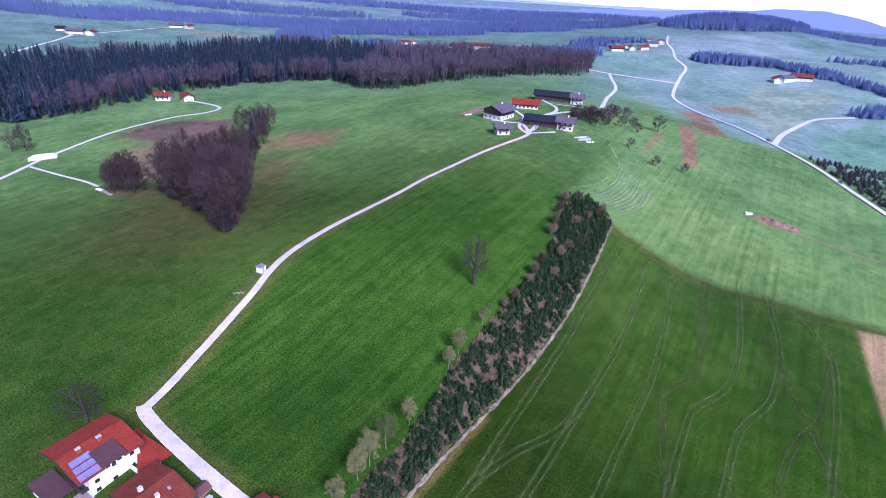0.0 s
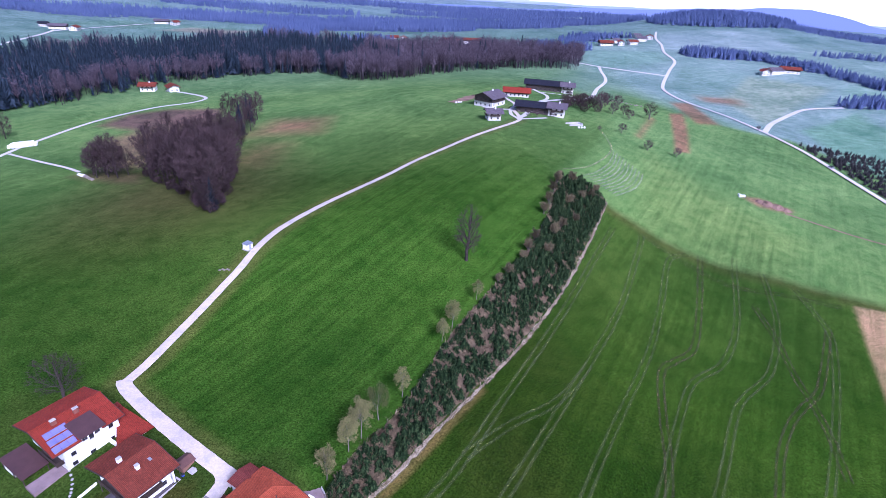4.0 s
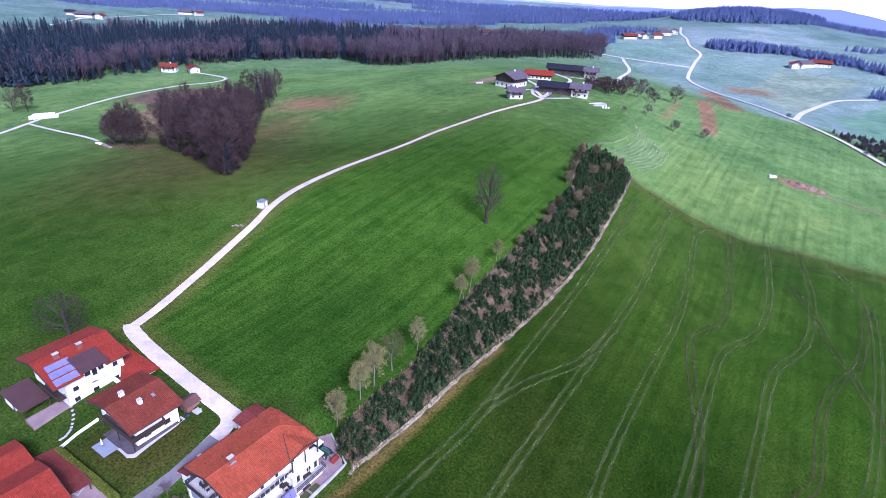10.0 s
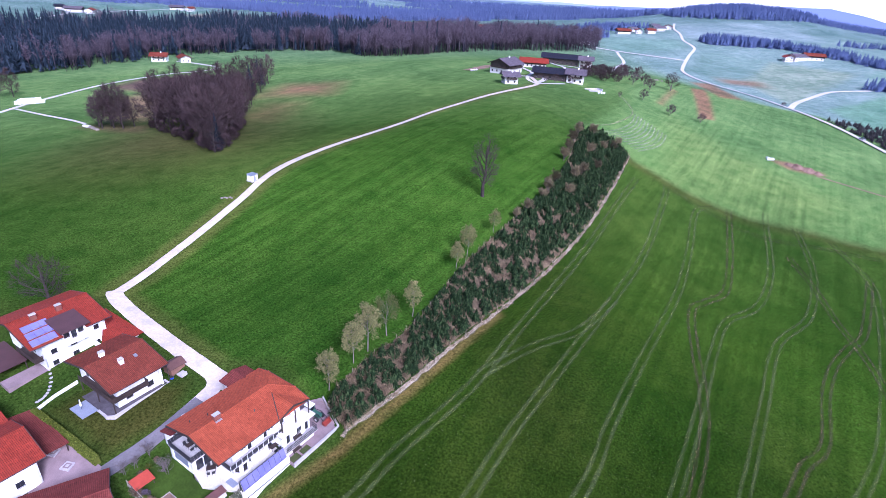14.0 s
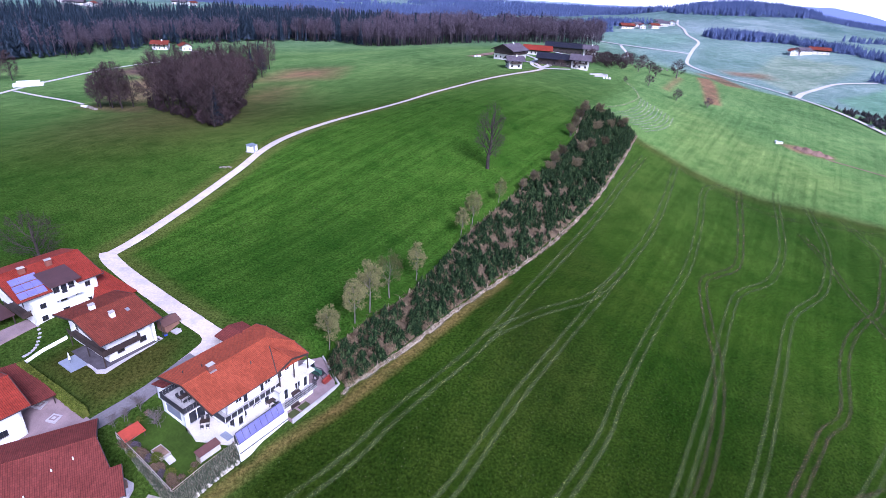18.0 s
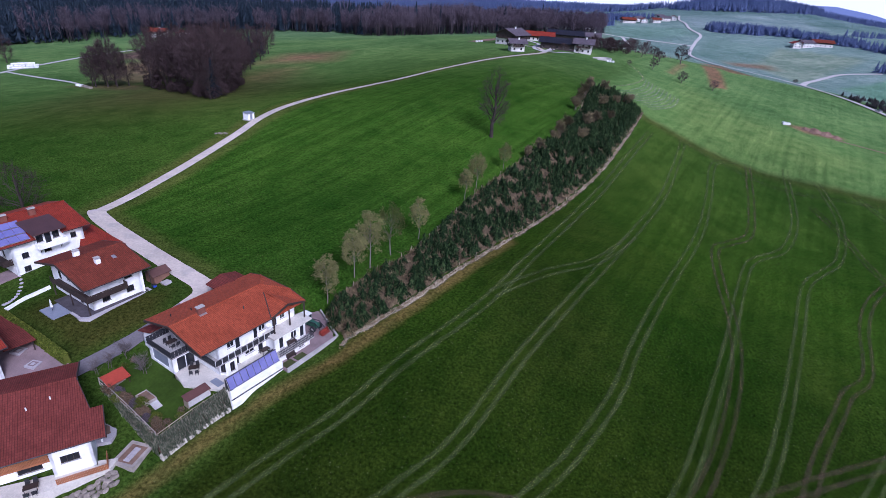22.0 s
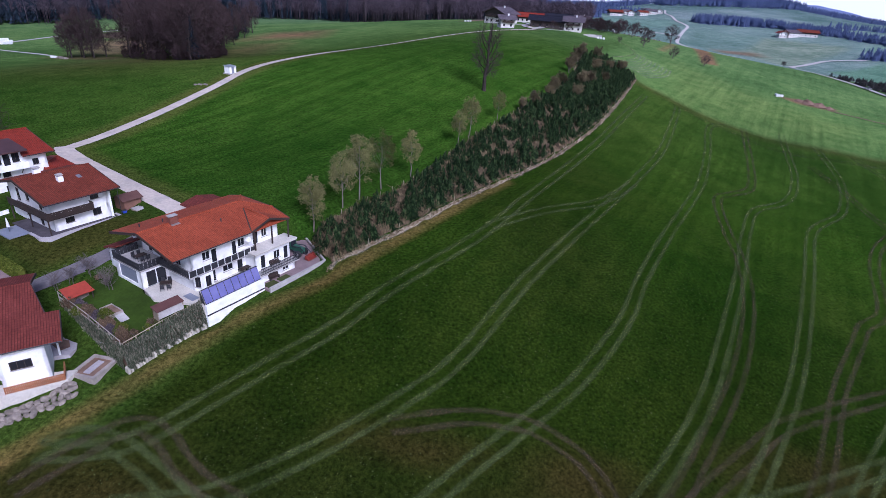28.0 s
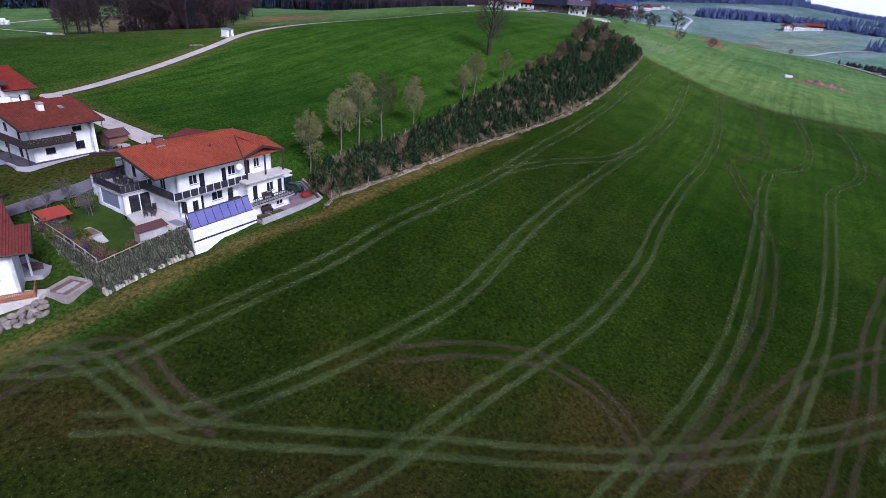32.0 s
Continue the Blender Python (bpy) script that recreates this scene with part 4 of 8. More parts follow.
# the old tree in the meadow
lime = crown_tree(21.5, 4.8, 5, clear=0.12, limbs=17, subs=7, twigs=11, twig_w=0.032, twig_l=1.6, trunk=0.62)
tree_kind("meadow_tree", "tall bare leafless tree standing alone in the meadow", "tree", lime, (DARKBARK, TWIGS_DARK, None), 16.4, 172.6, 20)
walnut = crown_tree(11.5, 5.2, 8, clear=0.14, limbs=14, subs=6, twigs=10, twig_w=0.028, twig_l=1.5, trunk=0.36)
WALNUT = tree_kind("bare_tree", "spreading bare garden tree behind the white house", "tree", walnut, (DARKBARK, TWIGS_DARK, None), -87.5, 106.4, 0, 1.1)

# alders in young leaf along the plantation
alder_shapes = [crown_tree(10.8, 2.15, 20 + k, clear=0.30, limbs=13, subs=5, twigs=6, twig_w=0.009, twig_l=0.8, trunk=0.13, leaves=5000, leaf=0.60) for k in range(3)]
ALDERS = []
for k, (x, y, size) in enumerate([(-19.1, 86.3, 0.92), (-15.0, 92.4, 0.93), (-12.5, 96.4, 1.12), (-8.9, 102.2, 1.08), (-3.5, 110.2, 0.88), (7.3, 132.6, 0.75), (10.5, 139.0, 0.92), (19.0, 153.1, 0.72)]):
    if k < 3:
        ALDERS.append(tree_kind("alder", "slim pale-stemmed young tree with yellowish new leaves", "tree", alder_shapes[k], (BIRCH, CATKINS, CATKINS), x, y, 40 * k, size, "trees along the plantation"))
    else:
        put(ALDERS[k % 3], x, y, 77 * k, size)
osier = bare_tree(5.2, 0.8, 33, stems=4, twig_w=0.02, trunk=0.08, leaves=500)
OSIER = None
for k, (x, y, size) in enumerate([(27, 163.5, 0.8), (31, 168, 1.0), (38, 178, 0.9), (41, 184, 1.2), (45, 192, 1.1), (49, 186, 1.0), (53, 199, 1.2), (58, 206, 1.0), (52, 214, 1.1), (56, 224, 1.2), (60, 236, 1.2),
                                  (66, 228, 1.1), (64, 248, 1.3), (72, 252, 1.2), (74, 236, 1.0), (80, 240, 1.1), (66, 213, 1.0), (84, 249, 0.9)]):
    if OSIER is None:
        OSIER = tree_kind("willow_bush", "rounded pale brown bare bush among young spruces", "bush", osier, (BARK, TWIGS_OSIER, TWIGS_OSIER), x, y, 0, size, "bushes in the plantation")
    else:
        put(OSIER, x, y, 61 * k, size)

# the plantation of young spruces
rng = random.Random(4)
west, east = spine(STRIP_W, 2.0), spine(STRIP_E, 2.0)
bed = Shape()
rows_n, cols_n = 130, 10


def along(line, t):
    q = t * (len(line) - 1)
    i = min(int(q), len(line) - 2)
    return line[i] + (line[i + 1] - line[i]) * (q - i)


for i in range(rows_n + 1):
    a, b = along(west, i / rows_n), along(east, i / rows_n)
    for k in range(cols_n + 1):
        p = a + (b - a) * k / cols_n
        edge = min(k, cols_n - k)
        bed.v.append((p[0] + rng.uniform(-0.3, 0.3), p[1] + rng.uniform(-0.3, 0.3), land(p[0], p[1]) + (0.06 if edge == 0 else rng.uniform(0.15, 0.55))))
for i in range(rows_n):
    for k in range(cols_n):
        a = i * (cols_n + 1) + k
        bed.f.append((a, a + 1, a + cols_n + 2, a + cols_n + 1))
tagged(part("brushwood_bed", bed, BRUSH), "brown brush and dead grass under the young spruces", "undergrowth", kind="stuff")
small = [spruce(1.0, 0.48 + 0.06 * k, 50 + k, 7, 8)[1] for k in range(5)]
places = []
for i in range(4300):
    t, s = rng.random(), rng.uniform(0.03, 0.97)
    a, b = along(west, t), along(east, t)
    p = a + (b - a) * s
    clear = noise.noise(Vector((p[0] * 0.27, p[1] * 0.27, 3.0)))
    if clear > 0.02 + 0.22 * t and rng.random() < 0.88:
        continue
    places.append((p[0], p[1], rng.uniform(0, 6.28), rng.choice((0.6, 0.9, 1.2, 1.5, 1.9, 2.3)) * rng.uniform(0.9, 1.25) * (1.0 + 0.55 * t), rng.randrange(5)))
scatter("spruce_thicket", "dense thicket of waist-high to tall young spruces", "thicket", small, settled(places, 0.05), YOUNG)
stick = Shape()
for k in range(5):
    a = Vector((rng.uniform(-0.6, 0.6), rng.uniform(-0.6, 0.6), 0.05))
    b = a + Vector((rng.uniform(-0.9, 0.9), rng.uniform(-0.9, 0.9), rng.uniform(0.1, 0.9)))
    stick.tube(a, b, 0.028, 0.010, 3)
places = []
for i in range(1100):
    t, s = rng.random() ** 1.3, rng.uniform(0.0, 1.0)
    a, b = along(west, t), along(east, t)
    p = a + (b - a) * s
    places.append((p[0], p[1], rng.uniform(0, 6.28), rng.uniform(0.6, 1.8), 0))
scatter("brushwood", "pale dead sticks and dry stalks between the spruces", "brushwood", [stick], settled(places, 0.35), DRYBUSH)
tuft = Shape()
for k in range(16):
    a, r = rng.uniform(0, 6.28), rng.uniform(0.0, 0.35)
    p = Vector((r * math.cos(a), r * math.sin(a), 0))
    e = p + Vector((rng.uniform(-0.3, 0.3), rng.uniform(-0.3, 0.3), rng.uniform(0.25, 0.75)))
    tuft.add([p - Vector((0.03, 0.02, 0)), p + Vector((0.03, 0.02, 0)), e], [(0, 1, 2)])
places = []
edge_line = spine([(-14.6, 75.0)] + [(x + 0.75, y - 0.55) for x, y in STRIP_E[1:8]], 0.5)
for i in range(6000):
    if i % 4 == 0:
        p = edge_line[rng.randrange(len(edge_line))] + np.array((rng.gauss(0, 0.28), rng.gauss(0, 0.22)))
    else:
        t, q = rng.random() ** 1.4, rng.uniform(0.0, 1.0)
        a, b = along(west, t), along(east, t)
        p = a + (b - a) * q
    places.append((p[0], p[1], rng.uniform(0, 6.28), rng.uniform(0.6, 1.5) * (0.5 if i % 4 == 0 else 1.15), 0))
scatter("dry_tufts", "straw-coloured tufts of dead grass in and beside the plantation", "dry grass", [tuft], settled(places, 0.12), DRYGRASS)
ribbon("pale_verge", [(-14.6, 75.0)] + [(x + 0.75, y - 0.55) for x, y in STRIP_E[1:8]], 1.25, track_material("dry_grass", (0.38, 0.315, 0.22), 1.3), "pale dry grass along the plantation fence", "verge", lift=0.14, step=1.2, ragged=0.55)
fence = thing("plantation_fence", "low fence of pale wooden posts round the spruce plantation", "fence", -14, 76, 0)
post = Shape().tube((0, 0, -0.3), (0, 0, 1.25), 0.055, 0.045, 6)
post_mesh = post.mesh("post", PALEWOOD)
for line in (spine(STRIP_W, 3.4), spine([(x + 0.3, y - 0.2) for x, y in STRIP_E[:8]], 6.2)):
    for p in line:
        o = new("post", post_mesh)
        o.parent = fence
        o.matrix_parent_inverse = fence.matrix_world.inverted()
        o.matrix_basis = pose(p[0] + rng.uniform(-0.15, 0.15), p[1] + rng.uniform(-0.15, 0.15), land(*p), rng.uniform(-5, 5), rng.uniform(-5, 5), 0)

# the copse
beech_shapes = [crown_tree(23.0, 6.0, 60 + k, clear=0.12, limbs=16, subs=8, twigs=17, twig_w=0.045, twig_l=2.2, trunk=0.40) for k in range(3)]
BEECH = []
rng = random.Random(12)
COPSE = [(-143, 274), (-120, 253), (-99, 225), (-87, 209), (-89, 226), (-98, 266), (-112, 318), (-134, 316), (-152, 298)]
spots = []
while len(spots) < 46:
    x, y = rng.uniform(-155, -84), rng.uniform(207, 315)
    if depth_in(np.array(x), np.array(y), COPSE) > 0 and all(math.hypot(x - a, y - b) > 5.4 for a, b in spots):
        spots.append((x, y))
spots += [(-112, 330), (-118, 345), (-116, 362), (-124, 376), (-132, 388), (-126, 352), (-134, 366), (-140, 392), (-122, 326), (-128, 405), (-135, 416), (-120, 392), (-118, 335)]
for k, (x, y) in enumerate(spots):
    size = rng.uniform(0.95, 1.25) * (0.70 if y > 318 else 1.0) * (0.62 if y < 220 else 1.0)
    if k < 3:
        BEECH.append(tree_kind("copse_tree", "bare purple-brown tree of the dense copse", "tree", beech_shapes[k], (DARKBARK, TWIGS, None), x, y, 30 * k, size, "trees of the copse"))
    else:
        put(BEECH[k % 3], x, y, 53 * k, size)
for k, (x, y, size) in enumerate([(-167, 279, 0.88), (-161, 277, 0.76), (-173, 279, 0.76), (-167, 286, 0.86), (-158, 282, 0.62), (-177, 283, 0.62), (-164, 282, 0.80), (-171, 284, 0.78)]):
    put(BEECH[k % 3], x, y, 71 * k, size * 1.12, "bare purple-brown tree in a small round group")
put(BEECH[0], -272, 354, 10, 0.80, "bare tree beside the wrapped bales")
put(BEECH[1], -279, 351, 80, 0.7, "bare tree beside the wrapped bales")
t_, s_ = spruce(1.0, 0.22, 7, 14, 12)
SPRUCE = thing("spruce", "dark green spruce among the bare trees of the copse", "tree", -87.5, 213, land(-87.5, 213), 0, "spruces of the copse")
part("trunk", t_, BARK, SPRUCE)
part("crown", s_, NEEDLES, SPRUCE)
SPRUCE.scale = (16.0,) * 3
for x, y, h in [(-118, 352, 14), (-126, 372, 17), (-133, 392, 16), (-122, 384, 16), (-129, 398, 18), (-95, 226, 12), (-124, 362, 15)]:
    put(SPRUCE, x, y, x * 7, h)

# undergrowth along the copse
thicket = crown_tree(4.6, 2.3, 35, clear=0.04, limbs=13, subs=6, twigs=10, twig_w=0.05, twig_l=0.9, trunk=0.12)
THICKET = None
rng = random.Random(15)
for k in range(46):
    i = k % len(COPSE)
    (ax, ay), (bx, by) = COPSE[i], COPSE[(i + 1) % len(COPSE)]
    q = rng.random()
    x, y = ax + (bx - ax) * q + rng.uniform(-2, 2), ay + (by - ay) * q + rng.uniform(-2, 2)
    if THICKET is None:
        THICKET = tree_kind("hedge_bush", "dense bare brown bush at the foot of the copse", "bush", thicket, (DARKBARK, TWIGS, None), x, y, 0, 1.0, "bushes round the copse")
    else:
        put(THICKET, x, y, 67 * k, rng.uniform(0.6, 1.3))

# orchard and bushes below the farm
apple = crown_tree(6.8, 2.9, 91, clear=0.2, limbs=12, subs=6, twigs=10, twig_w=0.05, twig_l=1.0, trunk=0.22)
APPLE = tree_kind("orchard_tree", "small bare fruit tree on the slope below the farm", "tree", apple, (BARK, TWIGS, None), 140, 332, 0, 1.0, "fruit trees below the farm")
for k, (x, y, s) in enumerate([(158, 329, 0.9), (131, 358, 1.0), (148, 395, 1.1), (152, 437, 1.4), (168, 408, 1.9), (145, 440, 1.3), (148, 408, 1.2), (135, 421, 1.5), (139, 406, 1.3), (115, 356, 0.5),
                               (76, 372, 0.8), (86, 371, 0.7), (69, 368, 0.6), (276, 444, 0.6)]):
    put(APPLE, x, y, 47 * k, s)

for k, (x, y, s) in enumerate([(104, 408, 0.9), (109, 426, 1.3), (111, 415, 1.1), (119, 422, 1.2), (116, 401, 0.9), (124, 416, 1.2), (127, 406, 1.0), (141, 444, 1.3), (105, 418, 1.1), (115, 409, 1.0), (122, 428, 1.2), (130, 430, 1.1), (118, 434, 1.0)]):
    put(THICKET, x, y, 47 * k, 1.5 * s, "rounded bare bush on the slope beside the farm")

# the great forest
rng = random.Random(77)
FRONT = [(-560, 300), (-430, 366), (-360, 398), (-327, 411), (-311, 422), (-289, 443), (-277, 472), (-261, 499), (-241, 540), (-211, 561), (-175, 594), (-144, 613), (-113, 616), (-76, 560), (-41, 553), (-8, 583), (35, 630), (82, 657), (125, 678), (182, 694)]
BACK = [(205, 750), (120, 790), (20, 790), (-60, 800), (-150, 850), (-250, 850), (-330, 720), (-420, 620), (-560, 500), (-700, 400)]
FOREST = FRONT + BACK


def edge_tree(seed):
    """A tall bare forest tree of one metre: stem, upswept limbs, a crown of fine twigs."""
    r = random.Random(seed)
    sh = Shape().tube((0, 0, -0.02), (r.uniform(-0.02, 0.02), r.uniform(-0.02, 0.02), 0.86), 0.011, 0.003, 4)
    for k in range(15):
        z, a = r.uniform(0.30, 0.84), r.uniform(0, 6.28)
        ln = r.uniform(0.14, 0.27) * (1.25 - 0.7 * abs(z - 0.5))
        q = Vector((0, 0, z))
        e = q + Vector((math.cos(a) * 0.62, math.sin(a) * 0.62, 0.85)).normalized() * ln
        sh.tube(q, e, 0.0045, 0.0012, 3)
        for j in range(9):
            f = q.lerp(e, r.uniform(0.3, 1.0))
            d = Vector((r.uniform(-1, 1), r.uniform(-1, 1), r.uniform(-0.2, 1.1))).normalized()
            w = d.orthogonal().normalized() * 0.0065
            sh.add([f - w, f + w, f + d * r.uniform(0.05, 0.12)], [(0, 1, 2)])
    return sh


fir = [spruce(1.0, 0.16 + 0.025 * k, 200 + k, 9, 7)[1] for k in range(4)]
leafless = [edge_tree(300 + k) for k in range(5)]
firs, broads = [], []
fx, fy = np.random.uniform(-700, 215, 15000), np.random.uniform(300, 860, 15000)
fd, fz = depth_in(fx, fy, FOREST), heights(fx, fy)
for x, y, d, z in zip(fx.tolist(), fy.tolist(), fd.tolist(), fz.tolist()):
    if d < 0 or (d > 90 and rng.random() < 0.3):
        continue
    fringe = d < 16 + 30 * noise.noise(Vector((x * 0.013, y * 0.013, 0)))
    stand = 1 + 0.28 * noise.noise(Vector((x * 0.03, y * 0.03, 5)))
    row = (x, y, z - 0.2, rng.uniform(0, 6.28))
    beech = -85 < x < 200 and d < 85 + 50 * noise.noise(Vector((x * 0.012, y * 0.012, 9)))
    if (fringe and rng.random() < 0.75) or (beech and rng.random() < 0.93) or rng.random() < 0.05:
        for n in range(2 if d < 30 or beech else 1):
            broads.append((x + n * rng.uniform(-4, 4), y + n * rng.uniform(0, 5), z - 0.2, rng.uniform(0, 6.28), rng.uniform(17, 26) * stand, rng.randrange(5)))
    else:
        firs.append(row + (rng.uniform(17, 31) * stand * (1 - 0.3 * math.exp(-d / 8)), rng.randrange(4)))
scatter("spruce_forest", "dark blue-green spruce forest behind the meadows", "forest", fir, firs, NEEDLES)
scatter("leafless_forest_edge", "bare reddish-brown beeches along the forest edge", "forest", leafless, broads, TWIGS_HAZED)

# woods in the distance
far_places = []
for cx, cy, rx, ry, n, h in [(-760, 1110, 200, 50, 260, 24), (-540, 1165, 150, 40, 200, 24), (-330, 1190, 200, 55, 300, 25), (-235, 1010, 42, 95, 150, 24), (-200, 1120, 90, 40, 130, 24), (-95, 884, 42, 18, 70, 22), (-60, 1130, 150, 45, 150, 24),
                             (40, 1230, 240, 70, 300, 26), (330, 1330, 160, 60, 170, 26), (610, 1230, 150, 110, 420, 24), (900, 1150, 200, 50, 200, 18), (250, 950, 40, 18, 40, 13), (300, 1010, 60, 20, 50, 13),
                             (392, 826, 26, 26, 70, 15), (425, 815, 24, 24, 60, 15), (458, 806, 22, 20, 45, 14), (485, 775, 20, 20, 40, 13), (505, 735, 18, 24, 40, 13), (518, 690, 16, 26, 36, 12), (530, 645, 18, 26, 40, 13), (548, 605, 20, 24, 40, 13),
                             (880, 900, 120, 26, 60, 14), (700, 860, 120, 22, 60, 12), (250, 1700, 380, 90, 300, 28), (-500, 1750, 520, 120, 420, 30), (-1150, 1500, 420, 160, 420, 30), (470, 566, 42, 14, 60, 14), (190, 850, 50, 20, 60, 18),
                             (-900, 2300, 600, 150, 320, 32), (-420, 1380, 260, 50, 200, 24), (120, 1480, 220, 50, 160, 24)]:
    for i in range(int(n * (4.0 if cy > 1060 else 2.6))):
        a, r = rng.uniform(0, 6.28), math.sqrt(rng.random())
        far_places.append((cx + rx * r * math.cos(a), cy + ry * r * math.sin(a), rng.uniform(0, 6.28), h * (0.62 if cy > 1060 else 0.9) * rng.uniform(0.7, 1.1), rng.randrange(2)))
clump = [spruce(0.95, 0.30, 400 + k, 5, 6)[1] for k in range(2)]
scatter("distant_woods", "blue-grey wooded ridges in the hazy distance", "forest", clump, settled(far_places, -0.3), HAZED_WOOD)
# the tree nursery beyond the valley road
places = []
NURSERY = [(286, 407), (282, 330), (282, 250), (330, 270), (338, 385), (310, 402)]
while len(places) < 900:
    x, y = rng.uniform(282, 338), rng.uniform(250, 407)
    if depth_in(np.array(x), np.array(y), NURSERY) > 0:
        places.append((x, y, rng.uniform(0, 6.28), rng.uniform(1.5, 3.6), rng.randrange(5)))
scatter("nursery_thicket", "dark thicket of young conifers beside the valley road", "thicket", small, settled(places, 0.0), NURSERY_TWIGS)

# weeds and dead rosettes standing out of the short grass
weed = []
for k in range(3):
    sh = Shape()
    for j in range(9):
        a, r0 = rng.uniform(0, 6.28), rng.uniform(0.3, 1.0)
        w = Vector((-math.sin(a), math.cos(a), 0)) * 0.2
        e = Vector((math.cos(a) * r0, math.sin(a) * r0, rng.uniform(0.35, 1.0)))
        sh.add([-w, w, e], [(0, 1, 2)])
    weed.append(sh)
DRILLED = STRIP_E[:8] + FIELD_EDGE[1:9] + [(190, 100), (150, 30), (-50, 20), (-46, 34), (-16, 72)]
WEEDS = foliage("field_weeds", (0.026, 0.046, 0.012), (0.145, 0.145, 0.055), scale=0.15)
px, py = np.random.uniform(-50, 180, 60000), 20 + 215 * np.random.random(60000) ** 1.7
keep = depth_in(px, py, DRILLED) > 1.5
places = []
for x, y in zip(px[keep].tolist(), py[keep].tolist()):
    if noise.noise(Vector((x * 0.09, y * 0.06, 1.0))) + 0.5 * noise.noise(Vector((x * 0.4, y * 0.4, 2.0))) > rng.uniform(-0.35, 0.45):
        places.append((x, y, rng.uniform(0, 6.28), rng.uniform(0.06, 0.17), rng.randrange(3)))
scatter("field_weeds", "small pale weeds and dead rosettes in the drilled field", "weeds", weed, settled(places, 0.02), WEEDS)
MEADOW_LINE = LANE[5:16] + STRIP_W[::-1]
px, py = np.random.uniform(-80, 70, 26000), np.random.uniform(84, 260, 26000)
keep = depth_in(px, py, MEADOW_LINE) > 1.0
places = []
for x, y in zip(px[keep].tolist(), py[keep].tolist()):
    if noise.noise(Vector((x * 0.05, y * 0.05, 4.0))) > rng.uniform(-0.1, 0.6):
        places.append((x, y, rng.uniform(0, 6.28), rng.uniform(0.07, 0.2), rng.randrange(3)))
scatter("meadow_weeds", "small pale tufts scattered over the mown meadow", "weeds", weed, settled(places, 0.02), WEEDS)


# ---------------------------------------------------------------- houses
def window(parent, a, b, s0, z0, s1, z1, frame_mat=None, bars=1, name="window", pane=None):
    """A window in the wall from a to b: frame with a sill, and its pane."""
    (ax, ay), (bx, by) = a, b
    ln = math.hypot(bx - ax, by - ay)
    ux, uy = (bx - ax) / ln, (by - ay) / ln
    nx, ny = uy, -ux

    def at(s, z, d):
        return (ax + ux * s - nx * d, ay + uy * s - ny * d, z)

    def bar(sh, sa, za, sb, zb, d0, d1):
        sh.hexa([at(sa, za, d0), at(sb, za, d0), at(sb, za, d1), at(sa, za, d1), at(sa, zb, d0), at(sb, zb, d0), at(sb, zb, d1), at(sa, zb, d1)])

    fr, w = Shape(), 0.08
    bar(fr, s0, z0, s0 + w, z1, 0.06, 0.13)
    bar(fr, s1 - w, z0, s1, z1, 0.06, 0.13)
    bar(fr, s0 + w, z0, s1 - w, z0 + w, 0.06, 0.13)
    bar(fr, s0 + w, z1 - w, s1 - w, z1, 0.06, 0.13)
    for k in range(bars):
        c = s0 + (s1 - s0) * (k + 1) / (bars + 1)
        bar(fr, c - 0.03, z0 + w, c + 0.03, z1 - w, 0.065, 0.125)
    ob = part(name, fr, frame_mat or WOOD, parent)
    sl = Shape()
    bar(sl, s0 - 0.08, z0 - 0.06, s1 + 0.08, z0, -0.08, 0.05)
    part("sill", sl, CONCRETE, ob)
    pn = Shape()
    bar(pn, s0 + w, z0 + w, s1 - w, z1 - w, 0.095, 0.105)
    part("pane", pn, pane or GLASS, ob)
    return ob


def walled(parent, a, b, z0, z1, wins=(), material=None, frame_mat=None, label=""):
    """One wall with its windows: (from, sill, to, head, bars)."""
    part("wall", Shape().wall(a, b, z0, z1, [w[:4] for w in wins]), material or RENDER, parent, label)
    for w in wins:
        window(parent, a, b, *w[:4], frame_mat, w[4] if len(w) > 4 else 1)


def gable(parent, x, y0, y1, z, ym, zm, out, material, name="gable"):
    """The three-cornered top of an end wall."""
    t = 0.3 * out
    p = [(x, y0, z), (x, y1, z), (x, ym, zm), (x - t, y0, z), (x - t, y1, z), (x - t, ym, zm)]
    part(name, Shape().add(p, [(0, 1, 2), (5, 4, 3), (0, 3, 4, 1), (1, 4, 5, 2), (2, 5, 3, 0)]), material, parent)


def ridge_caps(parent, a, b, material, r=0.14):
    """A row of half-round ridge tiles from a to b."""
    a, b = Vector(a), Vector(b)
    n = max(2, int((b - a).length / 0.42))
    sh = Shape()
    for k in range(n):
        p, q = a.lerp(b, k / n), a.lerp(b, (k + 1.12) / n)
        sh.tube(p, q, r, r * 0.86, 7)
    part("ridge_tiles", sh, material, parent)


def gutter(parent, a, b, pipe_to=None):
    part("gutter", Shape().tube(a, b, 0.075, 0.075, 6), STEEL, parent)
    if pipe_to is not None:
        part("downpipe", Shape().tube((b[0], b[1], b[2]), (b[0], b[1] + 0.9, b[2] - 0.4), 0.05, 0.05, 6).tube((b[0], b[1] + 0.9, b[2] - 0.4), (b[0], b[1] + 0.9, pipe_to), 0.05, 0.05, 6), STEEL, parent)


